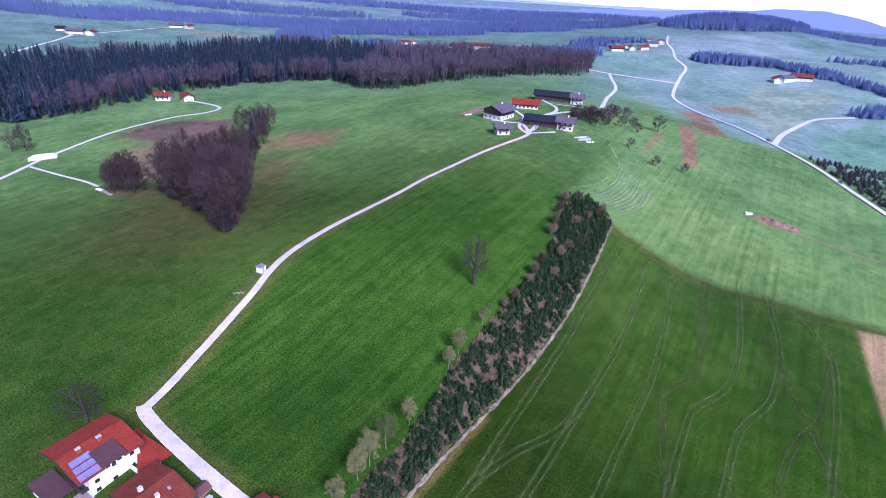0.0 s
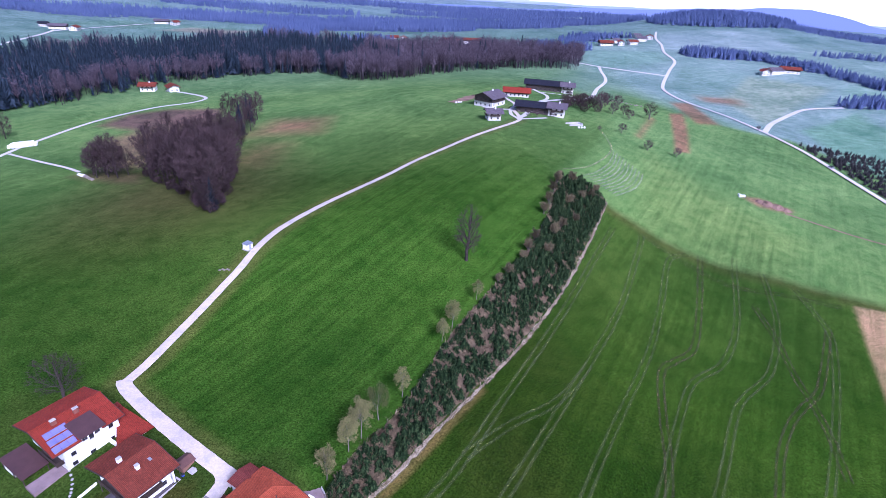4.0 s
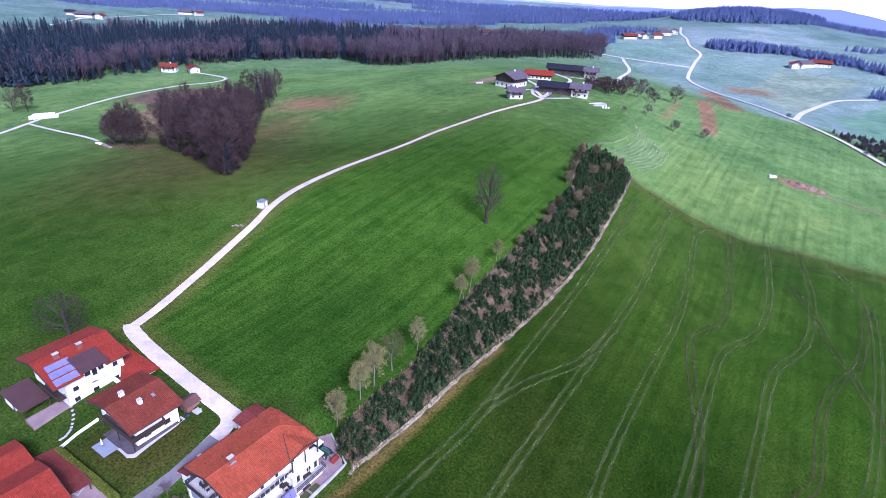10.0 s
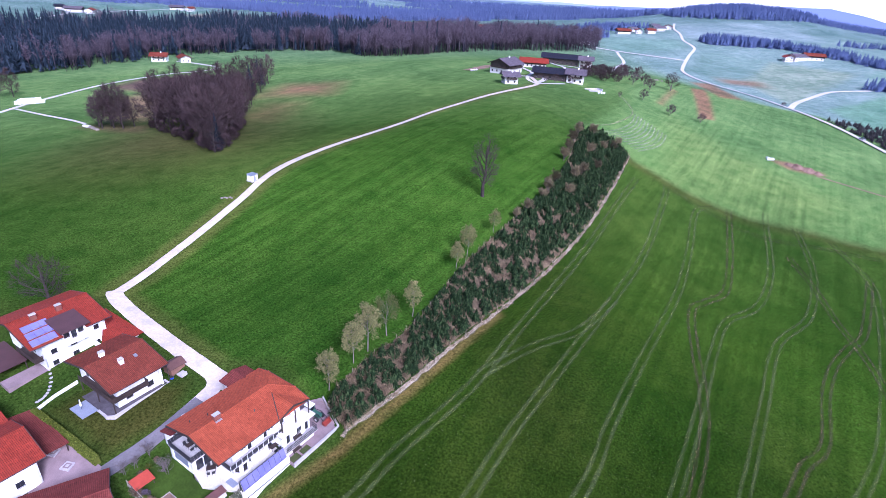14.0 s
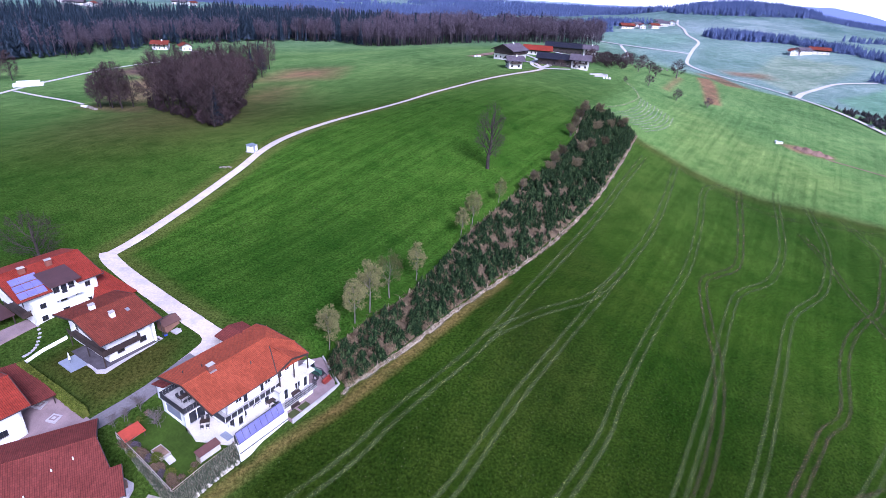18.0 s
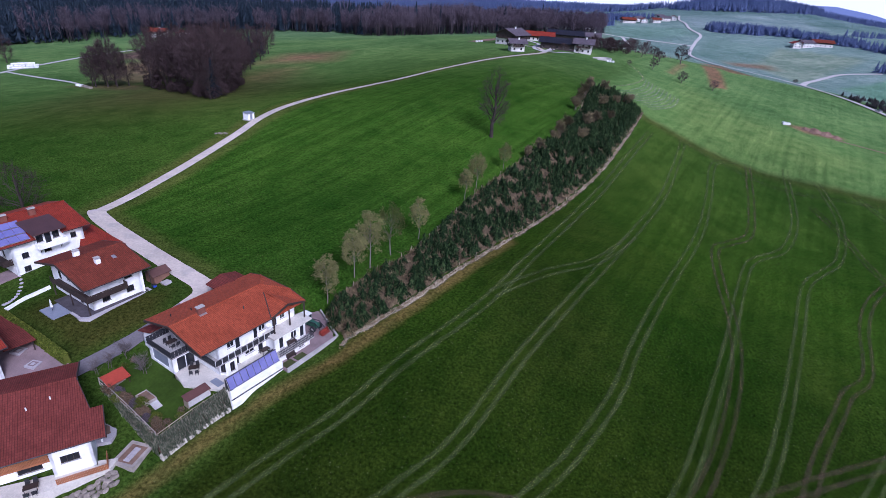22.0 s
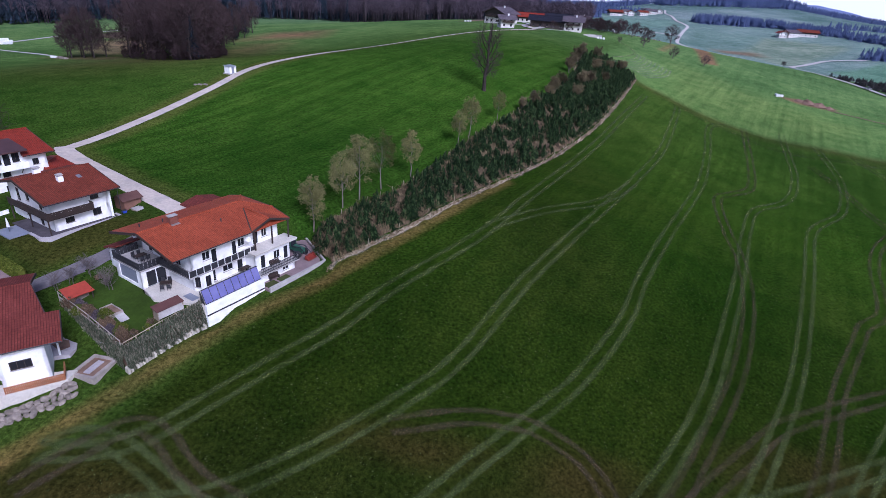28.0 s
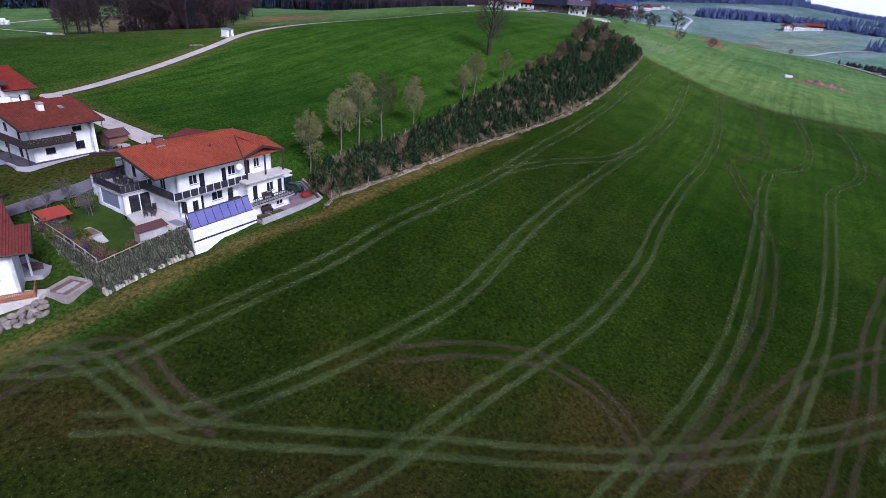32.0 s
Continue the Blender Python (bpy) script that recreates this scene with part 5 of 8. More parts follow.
def verge(parent, pts, material=None):
    """Barge boards along a roof's edge."""
    sh = Shape()
    for p, q in zip(pts, pts[1:]):
        (x0, y0, z0), (x1, y1, z1) = p, q
        dx, dy = y1 - y0, x0 - x1
        n = math.hypot(dx, dy) or 1
        dx, dy = dx / n * 0.05, dy / n * 0.05
        sh.hexa([(x0 - dx, y0 - dy, z0 - 0.30), (x1 - dx, y1 - dy, z1 - 0.30), (x1 + dx, y1 + dy, z1 - 0.30), (x0 + dx, y0 + dy, z0 - 0.30),
                 (x0 - dx, y0 - dy, z0 + 0.05), (x1 - dx, y1 - dy, z1 + 0.05), (x1 + dx, y1 + dy, z1 + 0.05), (x0 + dx, y0 + dy, z0 + 0.05)])
    part("barge_board", sh, material or WOOD, parent)


def chimney(parent, x, y, z, h=1.1, w=0.8, d=0.8, cap=0.15, material=None):
    ob = part("chimney", Shape().box(x - w / 2, y - d / 2, z - 0.8, x + w / 2, y + d / 2, z + h), material or RENDER, parent)
    part("chimney_cap", Shape().box(x - w / 2 - 0.05, y - d / 2 - 0.05, z + h + 0.16, x + w / 2 + 0.05, y + d / 2 + 0.05, z + h + 0.16 + cap)
         .box(x - w / 2, y - 0.06, z + h, x - w / 2 + 0.1, y + 0.06, z + h + 0.16).box(x + w / 2 - 0.1, y - 0.06, z + h, x + w / 2, y + 0.06, z + h + 0.16), CONCRETE, ob)
    return ob


def railing(parent, pts, z, height, material, gap=0.16, board=0.115, name="railing"):
    """Upright boards between rails, from point to point."""
    sh = Shape()
    for (x0, y0), (x1, y1) in zip(pts, pts[1:]):
        ln = math.hypot(x1 - x0, y1 - y0)
        ux, uy = (x1 - x0) / ln, (y1 - y0) / ln
        n = max(1, int(ln / gap))
        for k in range(n):
            s = (k + 0.5) * ln / n
            cx, cy = x0 + ux * s, y0 + uy * s
            hw, t = board / 2, 0.02
            sh.hexa([(cx + ux * a * hw - uy * b * t, cy + uy * a * hw + ux * b * t, zz) for zz in (z + 0.06, z + height) for a, b in ((-1, -1), (1, -1), (1, 1), (-1, 1))])
        for zz in (z + 0.02, z + height * 0.5, z + height):
            sh.hexa([(x + uy * q, y - ux * q, w) for w in (zz, zz + 0.07) for x, y, q in ((x0, y0, 0.05), (x1, y1, 0.05), (x1, y1, -0.05), (x0, y0, -0.05))])
    return part(name, sh, material, parent)


def slope(parent, quad, material, thick=0.22, name="roof", label=""):
    return part(name, Shape().sheet(quad, thick), material, parent, label)


# --- the house with the orange roof, at the edge of the drilled field
A = thing("house", "white two-storey house with a bright orange tiled roof and solar collectors", "house", -30.92, 73.24, 1.3, 56.5, "village houses")
K = 0.246
zr = lambda y: 7.9 - K * abs(y)
F0, B0 = -7.1, 6.7
slope(A, [(-11.0, F0, zr(F0)), (2.0, F0, zr(F0)), (2.0, 0, 7.9), (-11.0, 0, 7.9)], ORANGE)
slope(A, [(2.0, F0, zr(F0)), (8.2, F0, zr(F0)), (8.15, -3.6, zr(3.6)), (2.0, -3.6, zr(3.6))], ORANGE)
part("roof", Shape().add([(2.0, -3.6, zr(3.6)), (8.15, -3.6, zr(3.6)), (4.9, 0, 7.9), (2.0, 0, 7.9), (2.0, -3.6, zr(3.6) - 0.2), (8.15, -3.6, zr(3.6) - 0.2), (4.9, 0, 7.7), (2.0, 0, 7.7)],
                         [(0, 1, 2, 3), (7, 6, 5, 4), (1, 5, 6, 2), (0, 4, 5, 1)]), ORANGE, A)
part("hip_end", Shape().add([(8.15, -3.6, zr(3.6)), (8.15, 3.7, zr(3.7)), (4.9, 0, 7.9), (8.15, -3.6, zr(3.6) - 0.2), (8.15, 3.7, zr(3.7) - 0.2), (4.9, 0, 7.7)],
                            [(0, 1, 2), (5, 4, 3), (0, 3, 4, 1), (1, 4, 5, 2), (2, 5, 3, 0)]), ORANGE, A)
part("roof", Shape().add([(-11.0, 0, 7.9), (4.9, 0, 7.9), (8.15, 3.7, zr(3.7)), (8.2, B0, zr(B0)), (-11.0, B0, zr(B0)), (-11.0, 0, 7.7), (4.9, 0, 7.7), (8.15, 3.7, zr(3.7) - 0.2), (8.2, B0, zr(B0) - 0.2), (-11.0, B0, zr(B0) - 0.2)],
                         [(0, 1, 2, 3, 4), (9, 8, 7, 6, 5), (3, 8, 9, 4), (4, 9, 5, 0)]), ORANGE, A)
ridge_caps(A, (-11.0, 0, 7.92), (4.9, 0, 7.92), ORANGE)
ridge_caps(A, (4.9, 0, 7.92), (8.15, -3.6, zr(3.6) + 0.03), ORANGE, 0.11)
ridge_caps(A, (4.9, 0, 7.92), (8.15, 3.7, zr(3.7) + 0.03), ORANGE, 0.11)
verge(A, [(-11.0, F0, zr(F0)), (-11.0, 0, 7.9), (-11.0, B0, zr(B0))])
verge(A, [(8.2, F0, zr(F0)), (8.16, -3.6, zr(3.6)), (8.16, 3.7, zr(3.7)), (8.2, B0, zr(B0))])
gutter(A, (-11.0, F0 - 0.06, zr(F0) - 0.1), (1.2, F0 - 0.06, zr(F0) - 0.1))
part("soffit_boards", Shape().sheet([(-10.9, F0 + 0.1, zr(F0) - 0.24), (8.1, F0 + 0.1, zr(F0) - 0.24), (8.1, -5.6, zr(5.6) - 0.24), (-10.9, -5.6, zr(5.6) - 0.24)], 0.03)
     .sheet([(-10.9, -5.6, zr(5.6) - 0.24), (-7.6, -5.6, zr(5.6) - 0.24), (-7.6, 0, 7.62), (-10.9, 0, 7.62)], 0.03)
     .sheet([(-10.9, 0, 7.62), (-7.6, 0, 7.62), (-7.6, B0, zr(B0) - 0.24), (-10.9, B0, zr(B0) - 0.24)], 0.03), WOOD, A)
# cross gable over the sun deck
zx = 7.25
part("cross_roof", Shape().sheet([(1.2, F0 - 0.1, zr(F0) + 0.06), (4.4, F0 - 0.1, zx), (4.2, -1.9, zr(1.9) + 0.06), (4.15, -2.0, zr(1.9) + 0.03)], 0.18), ORANGE, A)
part("cross_roof", Shape().sheet([(4.4, F0 - 0.1, zx), (7.9, F0 - 0.1, zr(F0) + 0.06), (4.25, -2.0, zr(1.9) + 0.03), (4.2, -1.9, zr(1.9) + 0.06)], 0.18), ORANGE, A)
ridge_caps(A, (4.4, F0 - 0.1, zx + 0.04), (4.2, -1.9, zr(1.9) + 0.1), ORANGE, 0.11)
verge(A, [(1.2, F0 - 0.12, zr(F0) + 0.06), (4.4, F0 - 0.12, zx), (7.9, F0 - 0.12, zr(F0) + 0.06)])
part("valley_sheet", Shape().sheet([(1.05, F0, zr(F0) + 0.05), (1.3, F0, zr(F0) + 0.07), (4.25, -1.85, zr(1.85) + 0.07), (4.05, -1.85, zr(1.85) + 0.05)], 0.02), WOOD, A)
# low roofs on the far side
slope(A, [(-10.7, 6.4, 4.0), (0.5, 6.4, 4.0), (0.5, 9.9, 2.9), (-10.7, 9.9, 2.9)][::1], DARKRED, 0.2, "low_roof", "dark red lean-to roof")
walled(A, (0.2, 9.3), (-10.3, 9.3), 0.0, 2.85, [(1.5, 0.0, 3.9, 2.1, 1), (6.0, 0.9, 7.2, 2.0, 1)])
walled(A, (-10.3, 9.3), (-10.3, 6.0), 0.0, 2.9)
slope(A, [(1.6, 5.5, 5.7), (4.6, 5.5, 6.4), (4.6, 10.0, 6.4), (1.6, 10.0, 5.7)], DARKRED, 0.18, "rear_roof")
slope(A, [(4.6, 5.5, 6.4), (7.6, 5.5, 5.7), (7.6, 10.0, 5.7), (4.6, 10.0, 6.4)], DARKRED, 0.18, "rear_roof")
walled(A, (7.0, 9.4), (2.2, 9.4), 0.0, 5.5, [(1.2, 0.9, 2.4, 2.2, 1), (1.2, 3.8, 2.4, 5.0, 1)])
walled(A, (2.2, 9.4), (2.2, 5.0), 0.0, 5.6)
walled(A, (7.0, 5.0), (7.0, 9.4), 0.0, 5.6)
# main walls
walled(A, (-7.6, -5.6), (7.0, -5.6), -0.1, zr(5.6) - 0.25, [(2.6, 0.1, 3.5, 2.2, 0), (4.6, 0.9, 6.3, 2.1, 1), (1.7, 3.75, 2.9, 5.0, 1), (3.1, 2.9, 4.0, 5.0, 0), (7.4, 3.75, 8.6, 5.0, 1), (6.4, 2.9, 7.2, 5.0, 0), (7.0, 0.1, 8.0, 2.2, 0), (10.0, 3.2, 11.0, 5.3, 0), (11.6, 3.9, 12.6, 5.2, 1)], frame_mat=WHITEPVC)
walled(A, (-7.6, 5.6), (-7.6, -5.6), -0.1, zr(5.6) - 0.25, [(1.5, 3.0, 2.5, 5.0, 0), (4.2, 3.8, 5.6, 5.0, 1), (7.6, 2.9, 8.8, 5.0, 1)], frame_mat=WHITEPVC)
walled(A, (7.0, -5.6), (7.0, 5.6), -1.9, zr(5.6) - 0.25, [(2.5, 0.8, 3.6, 2.1, 1), (6.5, 0.8, 7.8, 2.1, 1), (4.5, 3.8, 5.7, 5.0, 1)], frame_mat=WHITEPVC)
walled(A, (7.0, 5.6), (-7.6, 5.6), -0.1, zr(5.6) - 0.25)
gable(A, -7.58, -5.6, 5.6, zr(5.6) - 0.26, 0, 7.62, -1, RENDER)
gable(A, 6.98, -5.6, 5.6, zr(5.6) - 0.26, 0, 6.7, 1, RENDER)
# the flat-roofed wing with the roof terrace
walled(A, (-11.4, -0.1), (-7.6, -0.1), -0.2, 2.6, [(0.7, 0.0, 2.0, 2.2, 0), (2.1, 0.0, 3.4, 2.2, 0)], frame_mat=STEEL)
part("wall", Shape().wall((-11.4, 5.9), (-11.4, -0.1), -0.2, 2.6, [(0.9, 0.35, 4.9, 2.3)]), RENDER, A)
part("garage_door", Shape().box(-11.32, 1.0, 0.35, -11.26, 5.0, 2.3), BLUEGREY, A, "blue-grey roller door")
walled(A, (-7.6, 5.9), (-11.4, 5.9), -0.2, 2.6)
part("terrace_floor", Shape().box(-11.6, -0.4, 2.6, -7.6, 6.0, 2.8), CONCRETE, A)
railing(A, [(-7.6, -0.35), (-11.55, -0.35), (-11.55, 5.95), (-8.0, 5.95)], 2.8, 0.95, STEEL, gap=0.5, board=0.46)
# balcony along the front
part("balcony_floor", Shape().box(-8.9, -6.9, 2.62, 0.9, -5.62, 2.8).box(-8.9, -5.62, 2.62, -7.62, -0.4, 2.8), CONCRETE, A)
for k in range(10):
    x = -8.85 + k * 1.08
    part("balustrade_panel", Shape().box(x + 0.06, -6.9, 2.86, x + 1.0, -6.86, 3.72), STEEL, A)
    part("rail_post", Shape().box(x - 0.03, -6.93, 2.8, x + 0.03, -6.85, 3.82), WHITEPVC, A)
railing(A, [(-8.87, -6.85), (-8.87, -0.4)], 2.8, 0.95, STEEL, gap=0.5, board=0.46)
# bay on the ground floor
for a, b in (((-7.6, -5.3), (-6.9, -6.7)), ((-6.9, -6.7), (-5.3, -6.7)), ((-5.3, -6.7), (-4.6, -5.6))):
    ln = math.hypot(b[0] - a[0], b[1] - a[1])
    walled(A, a, b, -0.1, 2.6, [(ln * 0.25, 0.5, ln * 0.75, 2.1, 1)])
# right wing with the sun deck on top
walled(A, (0.9, -7.6), (7.4, -7.6), -0.1, 2.9, [(1.0, 0.1, 1.9, 2.2, 0), (3.4, 0.8, 4.6, 2.1, 1), (5.3, 0.1, 6.2, 2.2, 0)], frame_mat=WHITEPVC)
walled(A, (0.9, -5.6), (0.9, -7.6), -0.1, 2.9)
walled(A, (7.4, -7.6), (7.4, -5.6), -0.1, 2.9)
part("sun_deck", Shape().box(0.4, -8.3, 2.9, 8.3, -5.62, 3.15), SLAB, A)
for x in (1.5, 4.6, 7.7):
    part("post", Shape().box(x - 0.09, -7.3, 3.15, x + 0.09, -7.12, zr(F0) - 0.2), WOOD, A)
part("satellite_dish", Shape().tube((0.9, -6.6, 4.9), (0.85, -6.75, 4.93), 0.5, 0.38, 14), WHITEPVC, A)
part("terrace_floor", Shape().box(0.6, -9.0, -0.25, 8.0, -7.62, -0.05), CONCRETE, A)
railing(A, [(0.7, -8.95), (7.95, -8.95), (7.95, -7.7)], -0.05, 0.9, STEEL, gap=0.3, board=0.03)
walled(A, (0.6, -8.3), (7.6, -8.3), -1.9, -0.25, [(2.0, -1.3, 3.2, -0.6, 1), (4.6, -1.3, 5.8, -0.6, 1)], frame_mat=WHITEPVC)
walled(A, (7.6, -8.3), (7.6, -5.6), -1.9, -0.25)
ch = chimney(A, -5.9, -0.1, 7.9, 0.8, 1.15, 0.75, 0.08, BRICK)
chimney(A, -6.8, 8.4, 3.4, 0.75, 0.6, 0.6)
part("flashing", Shape().sheet([(-6.5, -0.85, zr(0.85) + 0.05), (-5.3, -0.85, zr(0.85) + 0.05), (-5.3, -0.5, zr(0.5) + 0.05), (-6.5, -0.5, zr(0.5) + 0.05)], 0.03), ZINC, ch, "bright zinc flashing")
for x, y in ((-6.0, 2.2), (-0.6, -3.0), (-8.6, 3.4)):
    part("roof_vent", Shape().tube((x, y, zr(y) - 0.1), (x, y, zr(y) + 0.45), 0.09, 0.09, 8), STEEL, A)
for r in range(4):
    y = -1.2 - r * 1.5
    for k in range(15):
        x = -10.4 + k * 0.8
        part("snow_guard", Shape().box(x, y, zr(y), x + 0.05, y + 0.12, zr(y) + 0.07), ORANGE, A)

# terrace, yard and garden of the same house
T = thing("terrace", "pale paved terrace in front of the white house", "terrace", -30.92, 73.24, 1.3, 56.5, kind="structure")
part("paving", Shape().prism([(-9.0, -9.2), (0.5, -9.2), (0.5, -5.5), (-7.5, -5.5), (-7.5, -0.2), (-11.4, -0.2), (-12.2, -3.6)], -2.6, -0.02), SLAB, T)
part("doormat", Shape().box(-9.4, -7.6, 0.0, -8.3, -5.6, 0.02), BLUEGREY, T)
Y = thing("yard", "grey paved yard below the terrace with a low white kerb wall", "yard", -30.92, 73.24, 1.3, 56.5, kind="structure")
YARD = [(0.5, -10.7), (11.7, -10.4), (15.6, -2.5), (15.6, 3.5), (7.2, 3.5), (7.2, -5.5), (0.5, -5.5)]
part("paving", Shape().prism(YARD, -4.6, -1.72), COURT, Y)
part("kerb_wall", Shape().prism([(0.5, -11.0), (11.9, -10.7), (11.7, -10.4), (0.5, -10.7)], -4.4, -1.25).prism([(11.7, -10.4), (11.9, -10.7), (15.9, -2.5), (15.6, -2.5)], -4.2, -1.25), CONCRETE, Y)
for x0, y0, x1, y1 in ((0.9, -10.2, 2.8, -8.9), (3.3, -10.1, 5.2, -9.0)):
    part("flower_bed", Shape().box(x0, y0, -1.72, x1, y1, -1.6), LAWN_DRY, Y)
W = thing("collector_wall", "white retaining wall carrying a row of blue solar collectors", "wall", -30.92, 73.24, 1.3, 56.5)
part("wall", Shape().box(-8.9, -9.75, -4.8, 0.5, -9.35, -0.2), RENDER, W)
# dark strip added on the face to show the wall's dark slit
part("wall_slot", Shape().box(-8.95, -9.80, -1.75, 0.5, -9.75, -1.55), STEEL, W, "dark strip in place of a slit in the wall")
part("side", Shape().add([(-8.9, -9.4, -0.2), (-8.9, -8.6, -0.2), (-8.9, -8.6, 1.6), (-8.8, -9.4, -0.2), (-8.8, -8.6, -0.2), (-8.8, -8.6, 1.6)], [(0, 1, 2), (5, 4, 3), (0, 3, 4, 1), (1, 4, 5, 2), (2, 5, 3, 0)]), STEEL, W)
for k in range(8):
    x0, x1 = -8.7 + k * 1.12, -8.7 + k * 1.12 + 1.07
    o = part("collector", Shape().sheet([(x0, -9.42, -0.18), (x1, -9.42, -0.18), (x1, -8.65, 1.62), (x0, -8.65, 1.62)], 0.08), PV, W)
    part("frame", Shape().sheet([(x0 - 0.03, -9.45, -0.2), (x0 + 0.03, -9.45, -0.2), (x0 + 0.03, -8.64, 1.68), (x0 - 0.03, -8.64, 1.68)], 0.1)
         .sheet([(x0, -9.45, -0.22), (x1 + 0.05, -9.45, -0.22), (x1 + 0.05, -9.40, -0.10), (x0, -9.40, -0.10)], 0.06).sheet([(x0, -8.68, 1.58), (x1 + 0.05, -8.68, 1.58), (x1 + 0.05, -8.62, 1.70), (x0, -8.62, 1.70)], 0.06), STEEL, o)

G = thing("garden_plot", "small raised lawn garden held by a planted wall", "garden", -30.92, 73.24, 1.3, 56.5, kind="structure")
slope_z = lambda x, y: -0.12 - 0.13 * max(0.0, -11.4 - x) - 0.05 * max(0.0, -2 - y)
lawn = Shape()
LX, LY = 12, 18
for i in range(LX + 1):
    for k in range(LY + 1):
        v = k / LY
        y = -8.4 + v * 15.4
        xr = -11.42 if y > -0.2 else (-12.1 + 0.2 if y > -3.6 else -12.2 + 3.2 * min(1, (-3.6 - y) / 4.8))
        x = -19.2 + 1.0 * v + (xr + 19.2 - 1.0 * v) * i / LX
        lawn.v.append((x, y, slope_z(x, y) + 0.04 * math.sin(3 * x + y)))
for i in range(LX):
    for k in range(LY):
        a = i * (LY + 1) + k
        lawn.f.append((a, a + LY + 1, a + LY + 2, a + 1))
part("lawn", lawn, LAWN, G)
part("earth", Shape().prism([(-19.4, -8.7), (-9.0, -9.0), (-9.0, -5.6), (-12.2, -3.6), (-11.5, 6.5), (-18.4, 7.2)], -5.5, lambda x, y: slope_z(x, y) - 0.12), SOIL, G)
rng = random.Random(6)
FOOT = surface("pale_foot_stone", (0.50, 0.46, 0.38), 0.75, 1.1, 0.9, fine=3.0, spread=0.2)
for k in range(30):
    if rng.random() < 0.35:
        continue
    x = -19.9 + k * 0.366
    top = -3.55 + 0.075 * (x + 19.9) + rng.uniform(-0.25, 0.3)
    part("foot_stone", Shape().hexa([(x, -10.0, -5.6), (x + 0.35, -10.0, -5.6), (x + 0.35, -9.3, -5.6), (x, -9.3, -5.6), (x + 0.04, -9.9, top), (x + 0.31, -9.92, top - 0.1), (x + 0.33, -9.3, top + 0.1), (x, -9.3, top)]), FOOT, G)
rng = random.Random(9)
ivy = Shape()
for k in range(8600):
    if k < 6200:
        x, v = rng.uniform(-19.6, -9.0), rng.random()
        p = Vector((x, -8.75 - 0.9 * (1 - v) - rng.uniform(0, 0.25), -3.95 + v * (2.95 + 0.135 * (x + 19.6))))
    else:
        y, v = rng.uniform(-9.0, 6.5), rng.random()
        p = Vector((-19.3 - 0.5 * (1 - v) - rng.uniform(0, 0.25) + 0.06 * (y + 9), y, -3.6 + v * 2.9 + 0.1 * (y + 9) * (1 - v)))
    u = Vector((rng.uniform(-0.4, 0.4), rng.uniform(-0.4, 0.4), -1)).normalized()
    w = u.orthogonal().normalized() * rng.uniform(0.05, 0.13)
    u = u * rng.uniform(0.12, 0.32)
    ivy.add([p - u - w, p + u - w, p + u + w, p - u + w], [(0, 1, 2, 3)])
part("climbers", ivy, IVY, G, "grey-green climbing plants over the wall")


def fence_line(name, label, ox, oy, oz, turn, pts, z, height, material, step=1.6, rails=2):
    f = thing(name, label, "fence", ox, oy, oz, turn)
    for (x0, y0), (x1, y1) in zip(pts, pts[1:]):
        n = max(1, int(math.hypot(x1 - x0, y1 - y0) / step))
        zz = z if callable(z) else (lambda x, y: z)
        for k in range(n + 1):
            x, y = x0 + (x1 - x0) * k / n, y0 + (y1 - y0) * k / n
            part("post", Shape().box(x - 0.05, y - 0.05, zz(x, y) - 0.2, x + 0.05, y + 0.05, zz(x, y) + height), material, f)
        for r in range(rails):
            h = height * (r + 1) / rails - 0.1
            part("rail", Shape().tube((x0, y0, zz(x0, y0) + h), (x1, y1, zz(x1, y1) + h), 0.055, 0.055, 5), material, f)
    return f


fence_line("garden_fence", "weathered pale rail fence on top of the planted wall", -30.92, 73.24, 1.3, 56.5, [(-19.3, -8.5), (-14.2, -8.6), (-9.2, -8.8)], slope_z, 0.85, PALEWOOD)
fence_line("garden_fence", "thin wire fence beside the brown shrubs", -30.92, 73.24, 1.3, 56.5, [(-19.4, -8.4), (-19.0, -1.0), (-18.6, 7.0)], slope_z, 1.3, GREYWOOD, 2.2)


def shrub(name, label, x, y, z, r, h, material, seed, n=420, leaf=0.10):
    """A ragged bush of leaves and twigs on a few stems."""
    rng = random.Random(seed)
    ob = thing(name, label, "bush", x, y, z)
    st, lf = Shape(), Shape()
    for k in range(7):
        a, t = rng.uniform(0, 6.28), rng.uniform(0.3, 0.9)
        st.tube((0, 0, -0.1), (r * t * math.cos(a), r * t * math.sin(a), h * rng.uniform(0.6, 1.0)), 0.03, 0.01, 4)
    for k in range(n):
        a, q, v = rng.uniform(0, 6.28), math.sqrt(rng.random()), rng.random()
        rr = r * q * (0.55 + 0.6 * math.sin(math.pi * min(1, v * 1.1 + 0.08)))
        p = Vector((rr * math.cos(a), rr * math.sin(a), h * (0.08 + 0.95 * v) * (1 - 0.25 * q * q)))
        u = Vector((rng.uniform(-1, 1), rng.uniform(-1, 1), rng.uniform(-0.4, 1.4))).normalized()
        w = u.orthogonal().normalized() * leaf * rng.uniform(0.12, 0.35)
        u = u * leaf * rng.uniform(1.0, 3.2)
        lf.add([p - w, p + u, p + w, p - u * 0.4], [(0, 1, 2, 3)])
    part("stems", st, BARK, ob)
    part("leaves", lf, material, ob)
    return ob


def place_a(x, y):
    c, s = math.cos(radians(56.5)), math.sin(radians(56.5))
    return -30.92 + x * c - y * s, 73.24 + x * s + y * c


